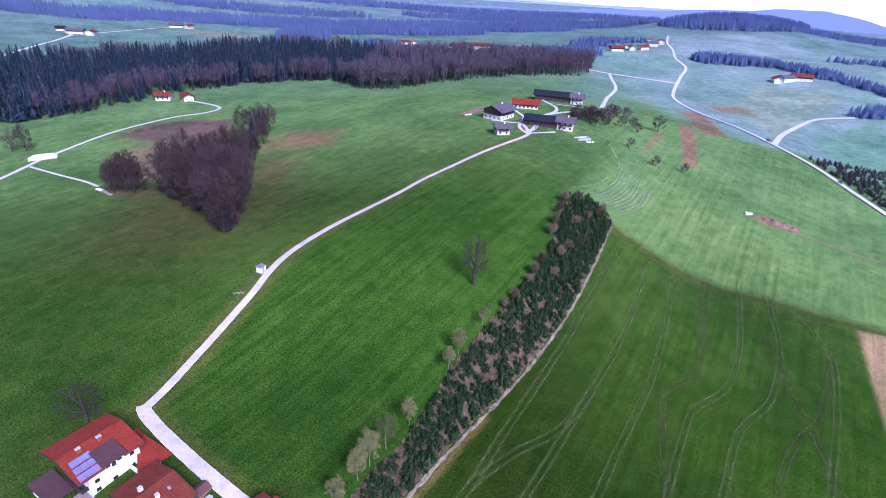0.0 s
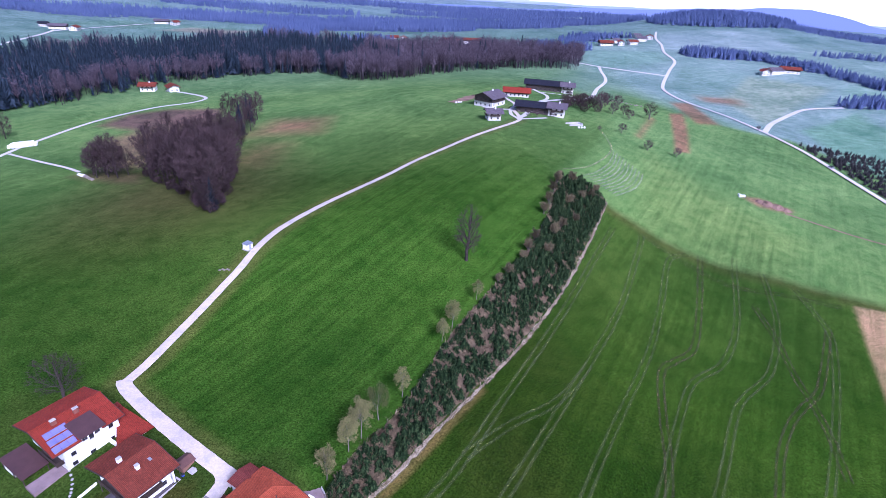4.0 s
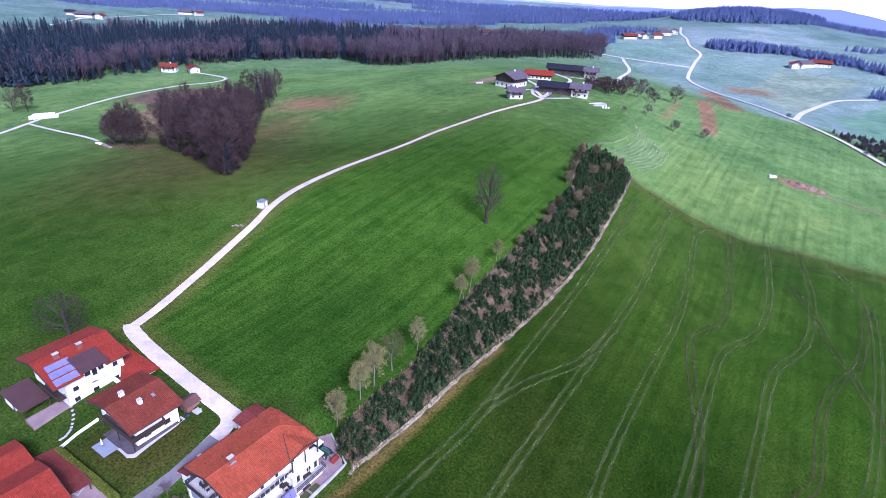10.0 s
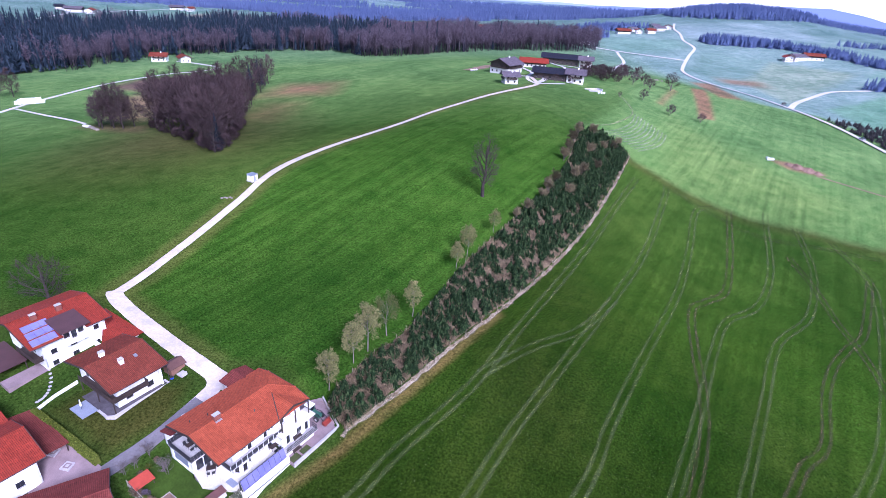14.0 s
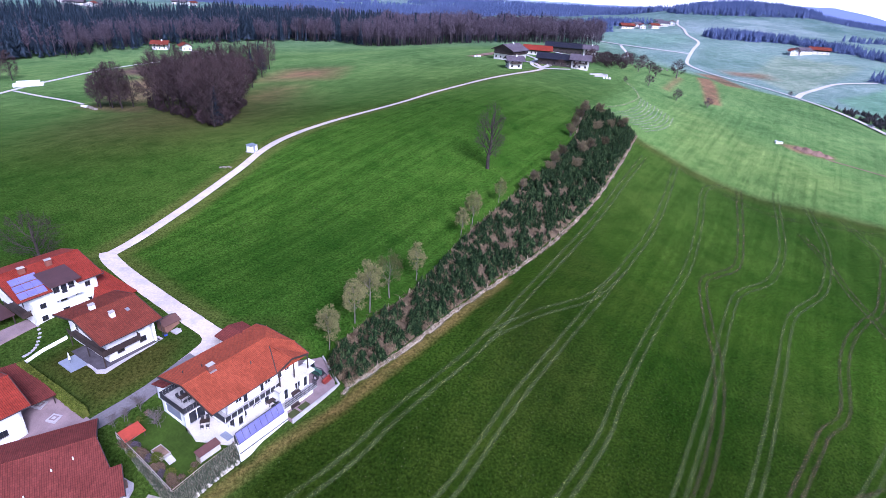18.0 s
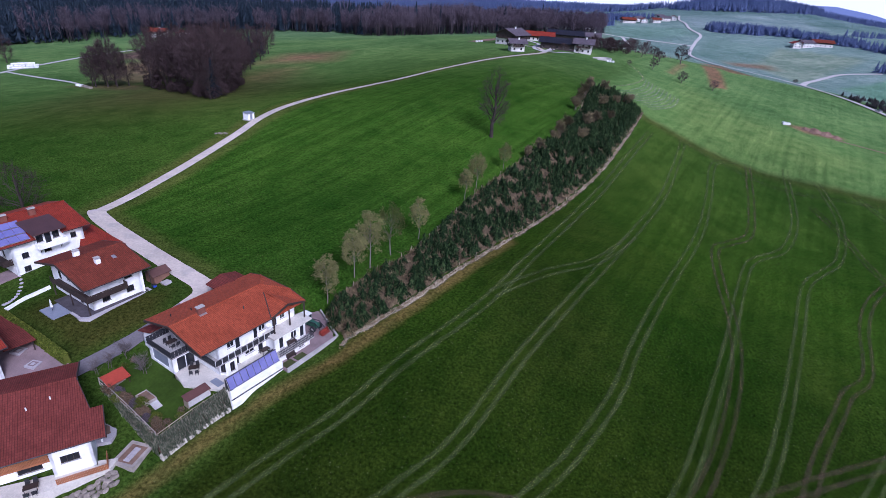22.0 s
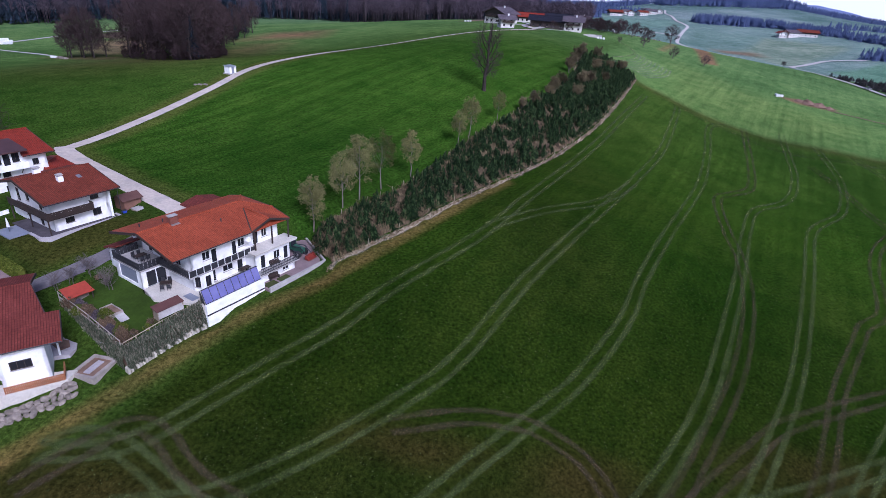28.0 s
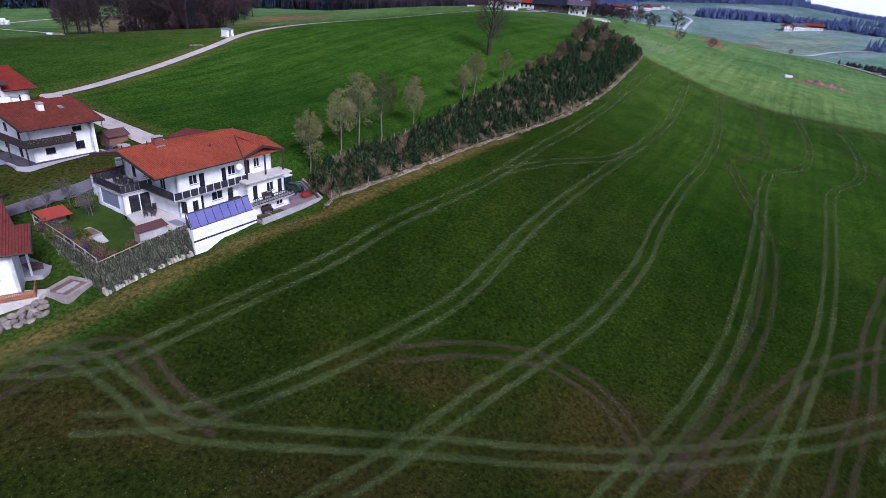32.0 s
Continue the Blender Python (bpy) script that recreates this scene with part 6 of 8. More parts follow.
rng = random.Random(21)
for k in range(15):
    x, y = -18.4 + rng.uniform(-0.4, 0.9), -7.6 + k * 0.95
    wx, wy = place_a(x, y)
    shrub("shrub", "brown leafless garden shrub along the fence", wx, wy, 1.3 + slope_z(x, y), rng.uniform(0.6, 1.0), rng.uniform(0.9, 1.7), (DRYBUSH, DRYBUSH, HEDGE, TWIGS_HAZED)[k % 4], 500 + k, 620, 0.13)
for k, (x, y) in enumerate(((-17.2, -7.4), (-15.6, -7.7), (-14.9, -7.2), (-17.6, 6.0), (-16.3, 7.2), (-14.9, 7.3), (-13.2, 7.6))):
    wx, wy = place_a(x, y)
    shrub("shrub", "low garden shrub on the lawn's edge", wx, wy, 1.3 + slope_z(x, y), 0.6, rng.uniform(0.5, 0.9), (DRYBUSH, HEDGE)[k % 2], 540 + k, 200, 0.11)
plum = bare_tree(3.9, 0.9, 71, stems=2, twig_w=0.010, trunk=0.06, many=0.3)
PLUM = None
for x, y, s in ((-14.0, 3.2, 1.0), (-13.4, 4.6, 0.8), (-16.0, 9.2, 0.9), (-13.0, 9.6, 1.0), (-18.0, 9.0, 0.8)):
    wx, wy = place_a(x, y)
    if PLUM is None:
        PLUM = tree_kind("fruit_tree", "small bare many-stemmed fruit tree on the lawn", "tree", plum, (BARK, TWIGS_PALE, None), wx, wy, 0, s, "fruit trees in the garden")
        PLUM.location.z = 1.3 + slope_z(x, y) - 0.05
    else:
        c = put(PLUM, wx, wy, 100 * x, s)
        c.location.z = 1.3 + slope_z(x, y) - 0.05 if y < 7 else land(wx, wy)

L = thing("log_shelter", "small open shelter with a bright red sheet roof", "shelter", *place_a(-17.3, 4.7), 1.3 - 0.9, 56.5)
part("roof", Shape().sheet([(-1.6, -1.1, 1.35), (1.6, -1.1, 1.35), (1.6, 1.05, 1.95), (-1.6, 1.05, 1.95)], 0.06), surface("red_sheet", (0.36, 0.055, 0.03), 0.85, 1.1, 0.4, fine=2.0), L)
for x in (-1.4, 1.4):
    for y in (-0.8, 0.7):
        part("post", Shape().box(x - 0.05, y - 0.05, -0.3, x + 0.05, y + 0.05, 1.5 + 0.25 * (y > 0)), WOOD, L)
part("log_pile", Shape().box(-1.3, 0.1, 0, 1.3, 0.6, 1.1), GREYWOOD, L)
R = thing("raised_bed", "grey timber raised bed with an open lid beside it", "planter", *place_a(-16.4, -1.2), 1.3 - 0.86, 56.5)
for a in ((-0.8, -1.3, 0.8, -1.2), (-0.8, 1.2, 0.8, 1.3), (-0.8, -1.2, -0.7, 1.2), (0.7, -1.2, 0.8, 1.2)):
    part("board", Shape().box(a[0], a[1], -0.2, a[2], a[3], 0.55), GREYWOOD, R)
part("soil", Shape().box(-0.7, -1.2, -0.1, 0.7, 1.2, 0.42), SOIL, R)
part("lid", Shape().sheet([(-0.5, -2.9, 0.05), (0.6, -2.9, 0.05), (0.6, -1.7, 0.5), (-0.5, -1.7, 0.5)], 0.05), CONCRETE, R)
H = thing("cold_frame", "lean-to cold frame with a glass front and red-brown roof", "cold frame", *place_a(-12.4, -7.0), 1.3 - 0.45, 56.5)
part("back", Shape().box(-1.7, 0.4, -0.4, 1.7, 0.5, 1.35), SHEDWOOD, H)
part("glazing", Shape().sheet([(-1.7, -0.75, 0.1), (1.7, -0.75, 0.1), (1.7, -0.45, 1.05), (-1.7, -0.45, 1.05)], 0.03), CONCRETE, H)
part("roof", Shape().sheet([(-1.85, -0.7, 1.1), (1.85, -0.7, 1.1), (1.85, 0.6, 1.5), (-1.85, 0.6, 1.5)], 0.06), surface("dark_felt", (0.10, 0.04, 0.035), 0.8, 1.2, 0.8), H)
part("side", Shape().box(-1.7, -0.6, -0.4, -1.62, 0.4, 1.1), PALEWOOD, H)
part("side", Shape().box(1.62, -0.6, -0.4, 1.7, 0.4, 1.1), PALEWOOD, H)


def bench(x, y, z, turn, label):
    b = thing("bench", label, "bench", x, y, z, turn)
    part("seat", Shape().box(-0.9, -0.22, 0.42, 0.9, 0.22, 0.48), WOOD, b)
    part("backrest", Shape().hexa([(-0.9, 0.2, 0.5), (0.9, 0.2, 0.5), (0.9, 0.25, 0.5), (-0.9, 0.25, 0.5), (-0.9, 0.3, 0.95), (0.9, 0.3, 0.95), (0.9, 0.35, 0.95), (-0.9, 0.35, 0.95)]), WOOD, b)
    for q in (-0.8, 0.75):
        part("leg", Shape().box(q, -0.2, 0, q + 0.06, 0.24, 0.42), STEEL, b)
    return b


bench(*place_a(-2.6, -5.35), 1.3, 56.5, "dark wooden bench against the white house wall")
bench(*place_a(4.2, -7.9), 1.26, 56.5, "dark wooden bench on the lower deck")
bench(*place_a(3.2, -8.75), 1.3 - 1.72, 56.5, "dark wooden bench in the paved yard")


def table_set(x, y, z, turn, label):
    t = thing("garden_table", label, "table", x, y, z, turn)
    part("tabletop", Shape().box(-0.75, -0.45, 0.70, 0.75, 0.45, 0.75), WOOD, t)
    for a in (-0.65, 0.6):
        for b in (-0.38, 0.33):
            part("leg", Shape().box(a, b, 0, a + 0.05, b + 0.05, 0.7), STEEL, t)
    for k, (cx, cy, ct) in enumerate(((-0.4, 0.95, 0), (0.4, 0.95, 0), (0.4, -0.95, 180), (-0.4, -0.95, 180))):
        c, s = math.cos(radians(turn)), math.sin(radians(turn))
        ch_ = thing("garden_chair", "dark garden chair drawn up to the table", "chair", x + cx * c - cy * s, y + cx * s + cy * c, z, turn + ct, "garden chairs")
        part("seat", Shape().box(-0.24, -0.24, 0.40, 0.24, 0.24, 0.45), STEEL, ch_)
        part("backrest", Shape().box(-0.24, 0.20, 0.45, 0.24, 0.25, 0.95), STEEL, ch_)
        for a in (-0.22, 0.18):
            for b in (-0.22, 0.18):
                part("leg", Shape().box(a, b, 0, a + 0.04, b + 0.04, 0.4), STEEL, ch_)


table_set(*place_a(0.0, -6.4), 1.3, 56.5, "dark garden table on the pale terrace")
table_set(*place_a(-9.6, 2.6), 4.1, 56.5, "dark table on the roof terrace")
table_set(*place_a(-9.3, -1.9), 1.3, 20, "dark garden table by the glass door")

# tractor with front loader in the yard
V = thing("tractor", "dark green tractor with a red-edged front loader in the yard", "tractor", *place_a(11.0, -4.4), 1.3 - 1.72, 56.5 - 86)
part("body", Shape().box(0.2, -0.42, 0.75, 2.2, 0.42, 1.45).hexa([(1.4, -0.38, 1.45), (2.2, -0.38, 1.35), (2.2, 0.38, 1.35), (1.4, 0.38, 1.45), (0.3, -0.38, 1.6), (2.1, -0.32, 1.5), (2.1, 0.32, 1.5), (0.3, 0.38, 1.6)]), TRACTOR_GREEN, V)
part("chassis", Shape().box(-1.3, -0.35, 0.55, 2.1, 0.35, 0.8), STEEL, V)
cabv = part("cab", Shape().box(-1.2, -0.65, 0.85, 0.15, 0.65, 1.35).box(-1.2, -0.68, 1.35, -1.12, -0.6, 2.45).box(-1.2, 0.6, 1.35, -1.12, 0.68, 2.45).box(0.07, -0.68, 1.35, 0.15, -0.6, 2.45).box(0.07, 0.6, 1.35, 0.15, 0.68, 2.45), TRACTOR_GREEN, V)
part("glass", Shape().box(-1.1, -0.62, 1.35, 0.08, 0.62, 2.42), GLASS, cabv)
part("roof", Shape().box(-1.35, -0.75, 2.45, 0.25, 0.75, 2.6), WHITEPVC, cabv, "pale cab roof")
for x, r, w in ((-0.85, 0.82, 0.48), (1.75, 0.55, 0.36)):
    for s in (-1, 1):
        o = part("wheel", Shape().tube((x, s * 0.62, r), (x, s * (0.62 + w), r), r, r, 18), RUBBER, V)
        part("rim", Shape().tube((x, s * (0.62 + w), r), (x, s * (0.64 + w), r), r * 0.55, r * 0.5, 12), CONCRETE, o)
for s in (-0.55, 0.55):
    part("loader_arm", Shape().tube((0.3, s, 1.5), (2.0, s, 1.75), 0.08, 0.08, 5).tube((2.0, s, 1.75), (3.4, s, 0.7), 0.08, 0.07, 5), STEEL, V)
part("bucket", Shape().add([(3.3, -0.95, 0.15), (3.3, 0.95, 0.15), (4.1, 0.95, 0.1), (4.1, -0.95, 0.1), (3.3, -0.95, 0.85), (3.3, 0.95, 0.85), (3.5, -0.95, 0.9), (3.5, 0.95, 0.9)],
                           [(0, 1, 2, 3), (0, 4, 5, 1), (4, 6, 7, 5), (0, 3, 6, 4), (1, 5, 7, 2)]), RED_PAINT, V)

# --- the house with the brown roof behind it
B = thing("house", "white two-storey house with a weathered red-brown roof and dark wooden balcony", "house", -58.6, 82.6, 3.0, 58, "village houses")
zb = lambda y: 7.25 - 0.262 * abs(y)
slope(B, [(-5.6, -8.0, zb(8)), (5.6, -8.0, zb(8)), (5.6, 0, 7.25), (-5.6, 0, 7.25)], BROWN)
slope(B, [(-5.6, 0, 7.25), (5.6, 0, 7.25), (5.6, 7.6, zb(7.6)), (-5.6, 7.6, zb(7.6))], BROWN)
ridge_caps(B, (-5.6, 0, 7.27), (5.6, 0, 7.27), BROWN)
verge(B, [(-5.6, -8.0, zb(8)), (-5.6, 0, 7.25), (-5.6, 7.6, zb(7.6))])
verge(B, [(5.6, -8.0, zb(8)), (5.6, 0, 7.25), (5.6, 7.6, zb(7.6))])
gutter(B, (-5.6, -8.05, zb(8) - 0.1), (5.5, -8.05, zb(8) - 0.1), 0.0)
part("soffit_boards", Shape().sheet([(-5.5, -7.9, zb(7.9) - 0.24), (5.5, -7.9, zb(7.9) - 0.24), (5.5, -6.2, zb(6.2) - 0.24), (-5.5, -6.2, zb(6.2) - 0.24)], 0.03), WOOD, B)
walled(B, (-4.0, -6.2), (4.3, -6.2), -0.1, zb(6.2) - 0.25, [(1.6, 0.9, 2.9, 1.8, 1), (5.7, 0.9, 7.0, 2.1, 1), (5.7, 3.6, 7.0, 4.3, 1)])
walled(B, (4.3, -6.2), (4.3, 6.0), -0.1, zb(6.2) - 0.25, [(2.0, 0.9, 3.0, 2.0, 1), (6.0, 0.9, 7.2, 2.0, 1), (4.0, 3.5, 5.2, 4.7, 1), (8.4, 3.5, 9.6, 4.7, 1)])
walled(B, (4.3, 6.0), (-4.0, 6.0), -0.1, zb(6.2) - 0.25)
walled(B, (-4.0, 6.0), (-4.0, -6.2), -0.1, zb(6.2) - 0.25, [(2.2, 2.8, 3.2, 4.9, 0), (5.0, 3.4, 6.0, 4.7, 1), (8.6, 2.8, 9.5, 4.9, 0), (4.0, 0.8, 5.2, 2.0, 1), (8.0, 0.1, 9.0, 2.1, 0)])
part("wall", Shape().box(4.3, -6.6, -0.1, 4.6, -6.2, zb(6.4) - 0.3).box(1.2, -6.6, -0.1, 4.6, -6.2, 0.0), RENDER, B)
gable(B, -3.98, -6.2, 6.0, zb(6.2) - 0.26, 0, 6.98, -1, RENDER)
gable(B, 4.28, -6.2, 6.0, zb(6.2) - 0.26, 0, 6.98, 1, RENDER)
part("balcony_floor", Shape().box(-5.3, -7.5, 2.45, 1.4, -6.22, 2.62).box(-5.3, -6.22, 2.45, -4.02, 4.0, 2.62), WOOD, B)
railing(B, [(1.4, -6.3), (1.4, -7.5), (-5.3, -7.5), (-5.3, 4.0)], 2.62, 0.95, WOOD, gap=0.17, board=0.15)
for y in (-7.3, -2.0, 3.6):
    part("post", Shape().box(-5.25, y, 0, -5.1, y + 0.15, 2.45), WOOD, B)
chimney(B, -0.4, -2.9, zb(2.9), 0.75, 0.75, 0.75)
chimney(B, -1.6, 1.2, zb(1.2), 0.8, 0.9, 0.7)
part("skylight", Shape().sheet([(2.1, -3.2, zb(3.2) + 0.08), (2.7, -3.2, zb(3.2) + 0.08), (2.7, -2.4, zb(2.4) + 0.08), (2.1, -2.4, zb(2.4) + 0.08)], 0.1), ZINC, B)
PB = thing("house_paving", "dark paved strip with a white kerb round the house", "paving", -58.6, 82.6, 3.0, 58, kind="structure")
part("paving", Shape().prism([(-6.3, -6.6), (-5.6, -7.35), (5.2, -6.95), (5.2, -6.0), (-3.9, -6.0), (-3.9, 2.0), (-6.3, 2.0)], -1.2, 0.06), surface("dark_setts", (0.075, 0.066, 0.075), 0.75, 1.3, 0.85, fine=9.0), PB)
part("kerb", Shape().prism([(-5.7, -7.75), (5.5, -7.35), (5.5, -6.95), (-5.55, -7.35)], -1.2, 0.12).prism([(-6.7, -6.7), (-5.7, -7.75), (-5.55, -7.35), (-6.3, -6.55)], -1.2, 0.12).prism([(-6.7, -6.7), (-6.3, -6.55), (-6.3, -3.8), (-6.7, -3.8)], -1.2, 0.12).prism([(5.1, -6.95), (5.5, -6.95), (5.5, -5.6), (5.1, -5.6)], -1.2, 0.12), COURT_PALE, PB)
part("mat", Shape().box(-9.2, -3.7, -0.3, -6.4, 0.6, 0.09), BLUEGREY, PB)
Q = thing("parasol", "folded pale parasol on the patio", "parasol", *[(-58.6 + -8.0 * math.cos(radians(58)) - -1.2 * math.sin(radians(58))), (82.6 + -8.0 * math.sin(radians(58)) + -1.2 * math.cos(radians(58)))], 3.06, 0)
part("pole", Shape().tube((0, 0, 0), (0, 0, 2.3), 0.03, 0.03, 6), STEEL, Q)
part("canopy", Shape().tube((0, 0, 0.8), (0, 0, 2.25), 0.22, 0.05, 8), WHITEPVC, Q)


def garden_hut(x, y, z, turn, w, d, h, label, roof, wood):
    s = thing("garden_shed", label, "shed", x, y, z, turn)
    for a, b in (((-w / 2, -d / 2), (w / 2, -d / 2)), ((w / 2, -d / 2), (w / 2, d / 2)), ((w / 2, d / 2), (-w / 2, d / 2)), ((-w / 2, d / 2), (-w / 2, -d / 2))):
        part("wall", Shape().wall(a, b, -0.2, h, (), thick=0.06), wood, s)
    gable(s, w / 2, -d / 2, d / 2, h - 0.01, 0, h + 0.62, 1, wood)
    gable(s, -w / 2, -d / 2, d / 2, h - 0.01, 0, h + 0.62, -1, wood)
    for q in (-1, 1):
        pts = [(-w / 2 - 0.3, q * (d / 2 + 0.35), h - 0.15), (w / 2 + 0.3, q * (d / 2 + 0.35), h - 0.15), (w / 2 + 0.3, 0, h + 0.68), (-w / 2 - 0.3, 0, h + 0.68)]
        slope(s, pts if q < 0 else pts[::-1], roof, 0.08)
    part("door", Shape().box(w / 2, -0.45, 0, w / 2 + 0.04, 0.45, 1.8), WOOD, s)
    return s


garden_hut(-50.2, 87.0, 3.0, 58, 3.0, 2.6, 2.0, "brown timber garden shed with a red-brown roof", surface("brown_felt", (0.10, 0.045, 0.036), 0.8, 1.2, 0.8), SHEDWOOD)
D = thing("garden_box", "pale wooden storage box beside the shed", "box", -48.5, 85.4, 2.9, 58)
part("box", Shape().box(-0.3, -1.2, -0.2, 1.6, 0.4, 0.65), PALEWOOD, D)
part("lid", Shape().box(-0.4, -1.3, 0.65, 1.7, 0.5, 0.72), CONCRETE, D)
part("slab", Shape().box(-1.0, -1.6, -0.5, 2.0, 0.6, -0.02), CONCRETE, D)
D = thing("barrel", "blue plastic rain barrel by the shed", "barrel", -49.7, 84.6, 2.9, 0)
part("body", Shape().tube((0, 0, -0.2), (0, 0, 0.55), 0.32, 0.36, 12), surface("blue_plastic", (0.03, 0.06, 0.38), 0.9, 1.1, 0.4), D)
part("lid", Shape().tube((0, 0, 0.55), (0, 0, 0.6), 0.37, 0.34, 12), STEEL, D)

# --- the house with the red roof, solar panels and dormer
BROWN_SHEET = surface("brown_sheet_roof", (0.065, 0.030, 0.030), 0.85, 1.2, 0.6)
C = thing("house", "tall white house with red roof, brown dormer and solar panels", "house", -75.6, 93.2, 3.0, 58, "village houses")
RY, RZ = 2.0, 9.0
zc = lambda y: RZ - 0.285 * abs(y - RY)
slope(C, [(-8.4, -6.6, zc(-6.6)), (-2.4, -6.6, zc(-6.6)), (-2.4, RY, RZ), (-8.4, RY, RZ)], RED)
slope(C, [(-2.4, -1.9, zc(-1.9)), (2.0, -1.9, zc(-1.9)), (2.0, RY, RZ), (-2.4, RY, RZ)], RED)
slope(C, [(2.0, -6.6, zc(-6.6)), (7.0, -6.6, zc(-6.6)), (7.0, RY, RZ), (2.0, RY, RZ)], RED)
slope(C, [(-8.4, RY, RZ), (7.0, RY, RZ), (7.0, 9.6, zc(9.6)), (-8.4, 9.6, zc(9.6))], RED)
ridge_caps(C, (-8.4, RY, RZ + 0.02), (7.0, RY, RZ + 0.02), RED)
verge(C, [(-8.4, -6.6, zc(-6.6)), (-8.4, RY, RZ), (-8.4, 9.6, zc(9.6))])
verge(C, [(7.0, -6.6, zc(-6.6)), (7.0, RY, RZ), (7.0, 9.6, zc(9.6))])
gutter(C, (-8.4, -6.65, zc(-6.6) - 0.1), (-2.5, -6.65, zc(-6.6) - 0.1))
gutter(C, (2.1, -6.65, zc(-6.6) - 0.1), (7.0, -6.65, zc(-6.6) - 0.1))
part("soffit_boards", Shape().sheet([(-8.3, -6.5, zc(-6.5) - 0.24), (-2.4, -6.5, zc(-6.5) - 0.24), (-2.4, -5.6, zc(-5.6) - 0.24), (-8.3, -5.6, zc(-5.6) - 0.24)], 0.03)
     .sheet([(2.0, -6.5, zc(-6.5) - 0.24), (6.9, -6.5, zc(-6.5) - 0.24), (6.9, -5.6, zc(-5.6) - 0.24), (2.0, -5.6, zc(-5.6) - 0.24)], 0.03), WOOD, C)
ec = zc(-5.6) - 0.25
walled(C, (-6.2, -5.6), (5.9, -5.6), -0.3, ec, [(1.2, 0.6, 2.3, 1.7, 1), (5.0, 0.6, 6.2, 1.7, 1), (1.4, 3.2, 2.5, 4.3, 1), (5.0, 3.2, 6.2, 4.3, 1), (9.8, 4.4, 10.8, 5.5, 1), (9.4, 0.8, 10.5, 1.9, 1)])
walled(C, (5.9, -5.6), (5.9, 8.6), -0.3, ec, [(2.0, 4.4, 3.2, 5.6, 1), (6.5, 4.4, 7.7, 5.6, 1)])
walled(C, (5.9, 8.6), (-6.2, 8.6), -0.3, ec)
walled(C, (-6.2, 8.6), (-6.2, -5.6), -0.3, ec, [(4.0, 3.4, 5.2, 4.6, 1), (10.0, 3.0, 11.0, 5.0, 0), (4.0, 0.6, 5.2, 1.8, 1)])
gable(C, -6.18, -5.6, 8.6, ec - 0.01, RY, RZ - 0.28, -1, RENDER)
gable(C, 5.88, -5.6, 8.6, ec - 0.01, RY, RZ - 0.28, 1, RENDER)
part("dormer_roof", Shape().sheet([(-3.0, -7.3, 7.7), (2.6, -7.3, 7.7), (2.6, -1.4, 8.55), (-3.0, -1.4, 8.55)], 0.2), BROWN_SHEET, C, "dark brown sheet roof")
walled(C, (-2.4, -5.85), (2.0, -5.85), 4.76, 7.62, [(0.3, 5.5, 1.4, 7.2, 1), (1.7, 4.9, 2.7, 7.2, 0), (3.0, 5.5, 4.1, 7.2, 1)])
part("dormer_cheek", Shape().box(-2.4, -5.5, 6.2, -2.2, -1.6, 7.75).box(1.8, -5.5, 6.2, 2.0, -1.6, 7.75), RENDER, C)
part("balcony_floor", Shape().box(-2.6, -7.2, 4.55, 2.4, -5.86, 4.75), RENDER, C)
part("parapet", Shape().box(-2.6, -7.2, 4.75, 2.4, -7.08, 5.55).box(-2.6, -7.08, 4.75, -2.48, -5.86, 5.55).box(2.28, -7.08, 4.75, 2.4, -5.86, 5.55), RENDER, C)
for x in (-1.8, 1.6):
    part("strut", Shape().tube((x, -5.62, 3.4), (x, -6.8, 4.6), 0.07, 0.07, 5), WOOD, C)
for r in range(3):
    for k in range(3):
        x0, y0 = -7.6 + k * 1.55 + r * 0.25, -6.1 + r * 2.0
        x1, y1 = x0 + 1.5, y0 + 1.25
        o = part("solar_panel", Shape().sheet([(x0, y0, zc(y0) + 0.14), (x1, y0, zc(y0) + 0.14), (x1, y1, zc(y1) + 0.50), (x0, y1, zc(y1) + 0.50)], 0.07), PV, C)
        part("panel_frame", Shape().sheet([(x0, y0 - 0.05, zc(y0) + 0.14), (x1, y0 - 0.05, zc(y0) + 0.14), (x1, y0, zc(y0) + 0.16), (x0, y0, zc(y0) + 0.16)], 0.1)
             .box(x0 + 0.1, y1 - 0.1, zc(y1) - 0.1, x0 + 0.16, y1 - 0.04, zc(y1) + 0.42).box(x1 - 0.16, y1 - 0.1, zc(y1) - 0.1, x1 - 0.1, y1 - 0.04, zc(y1) + 0.42), ZINC, o)
chimney(C, -4.0, 0.6, zc(0.6), 0.9, 1.1, 0.7, 0.16, BRICK)
chimney(C, 0.6, 0.4, zc(0.4), 1.0, 1.1, 0.7, 0.16, BRICK)
slope(C, [(1.8, -10.6, 2.3), (10.6, -11.0, 2.3), (9.6, -1.4, 4.0), (5.9, -4.4, 4.0)], RED, 0.18, "garage_roof")
slope(C, [(5.9, -4.5, 4.0), (9.6, -1.4, 4.0), (10.4, 3.0, 2.9), (5.9, 3.0, 2.9)], RED, 0.18, "garage_roof")
walled(C, (2.8, -10.0), (9.9, -10.2), -0.5, 2.2)
walled(C, (9.9, -10.2), (9.8, 2.4), -0.5, 2.3, [(1.5, -0.1, 4.0, 1.9, 0), (5.0, -0.1, 7.5, 1.9, 0)])
walled(C, (2.8, -5.6), (2.8, -10.0), -0.5, 2.3)
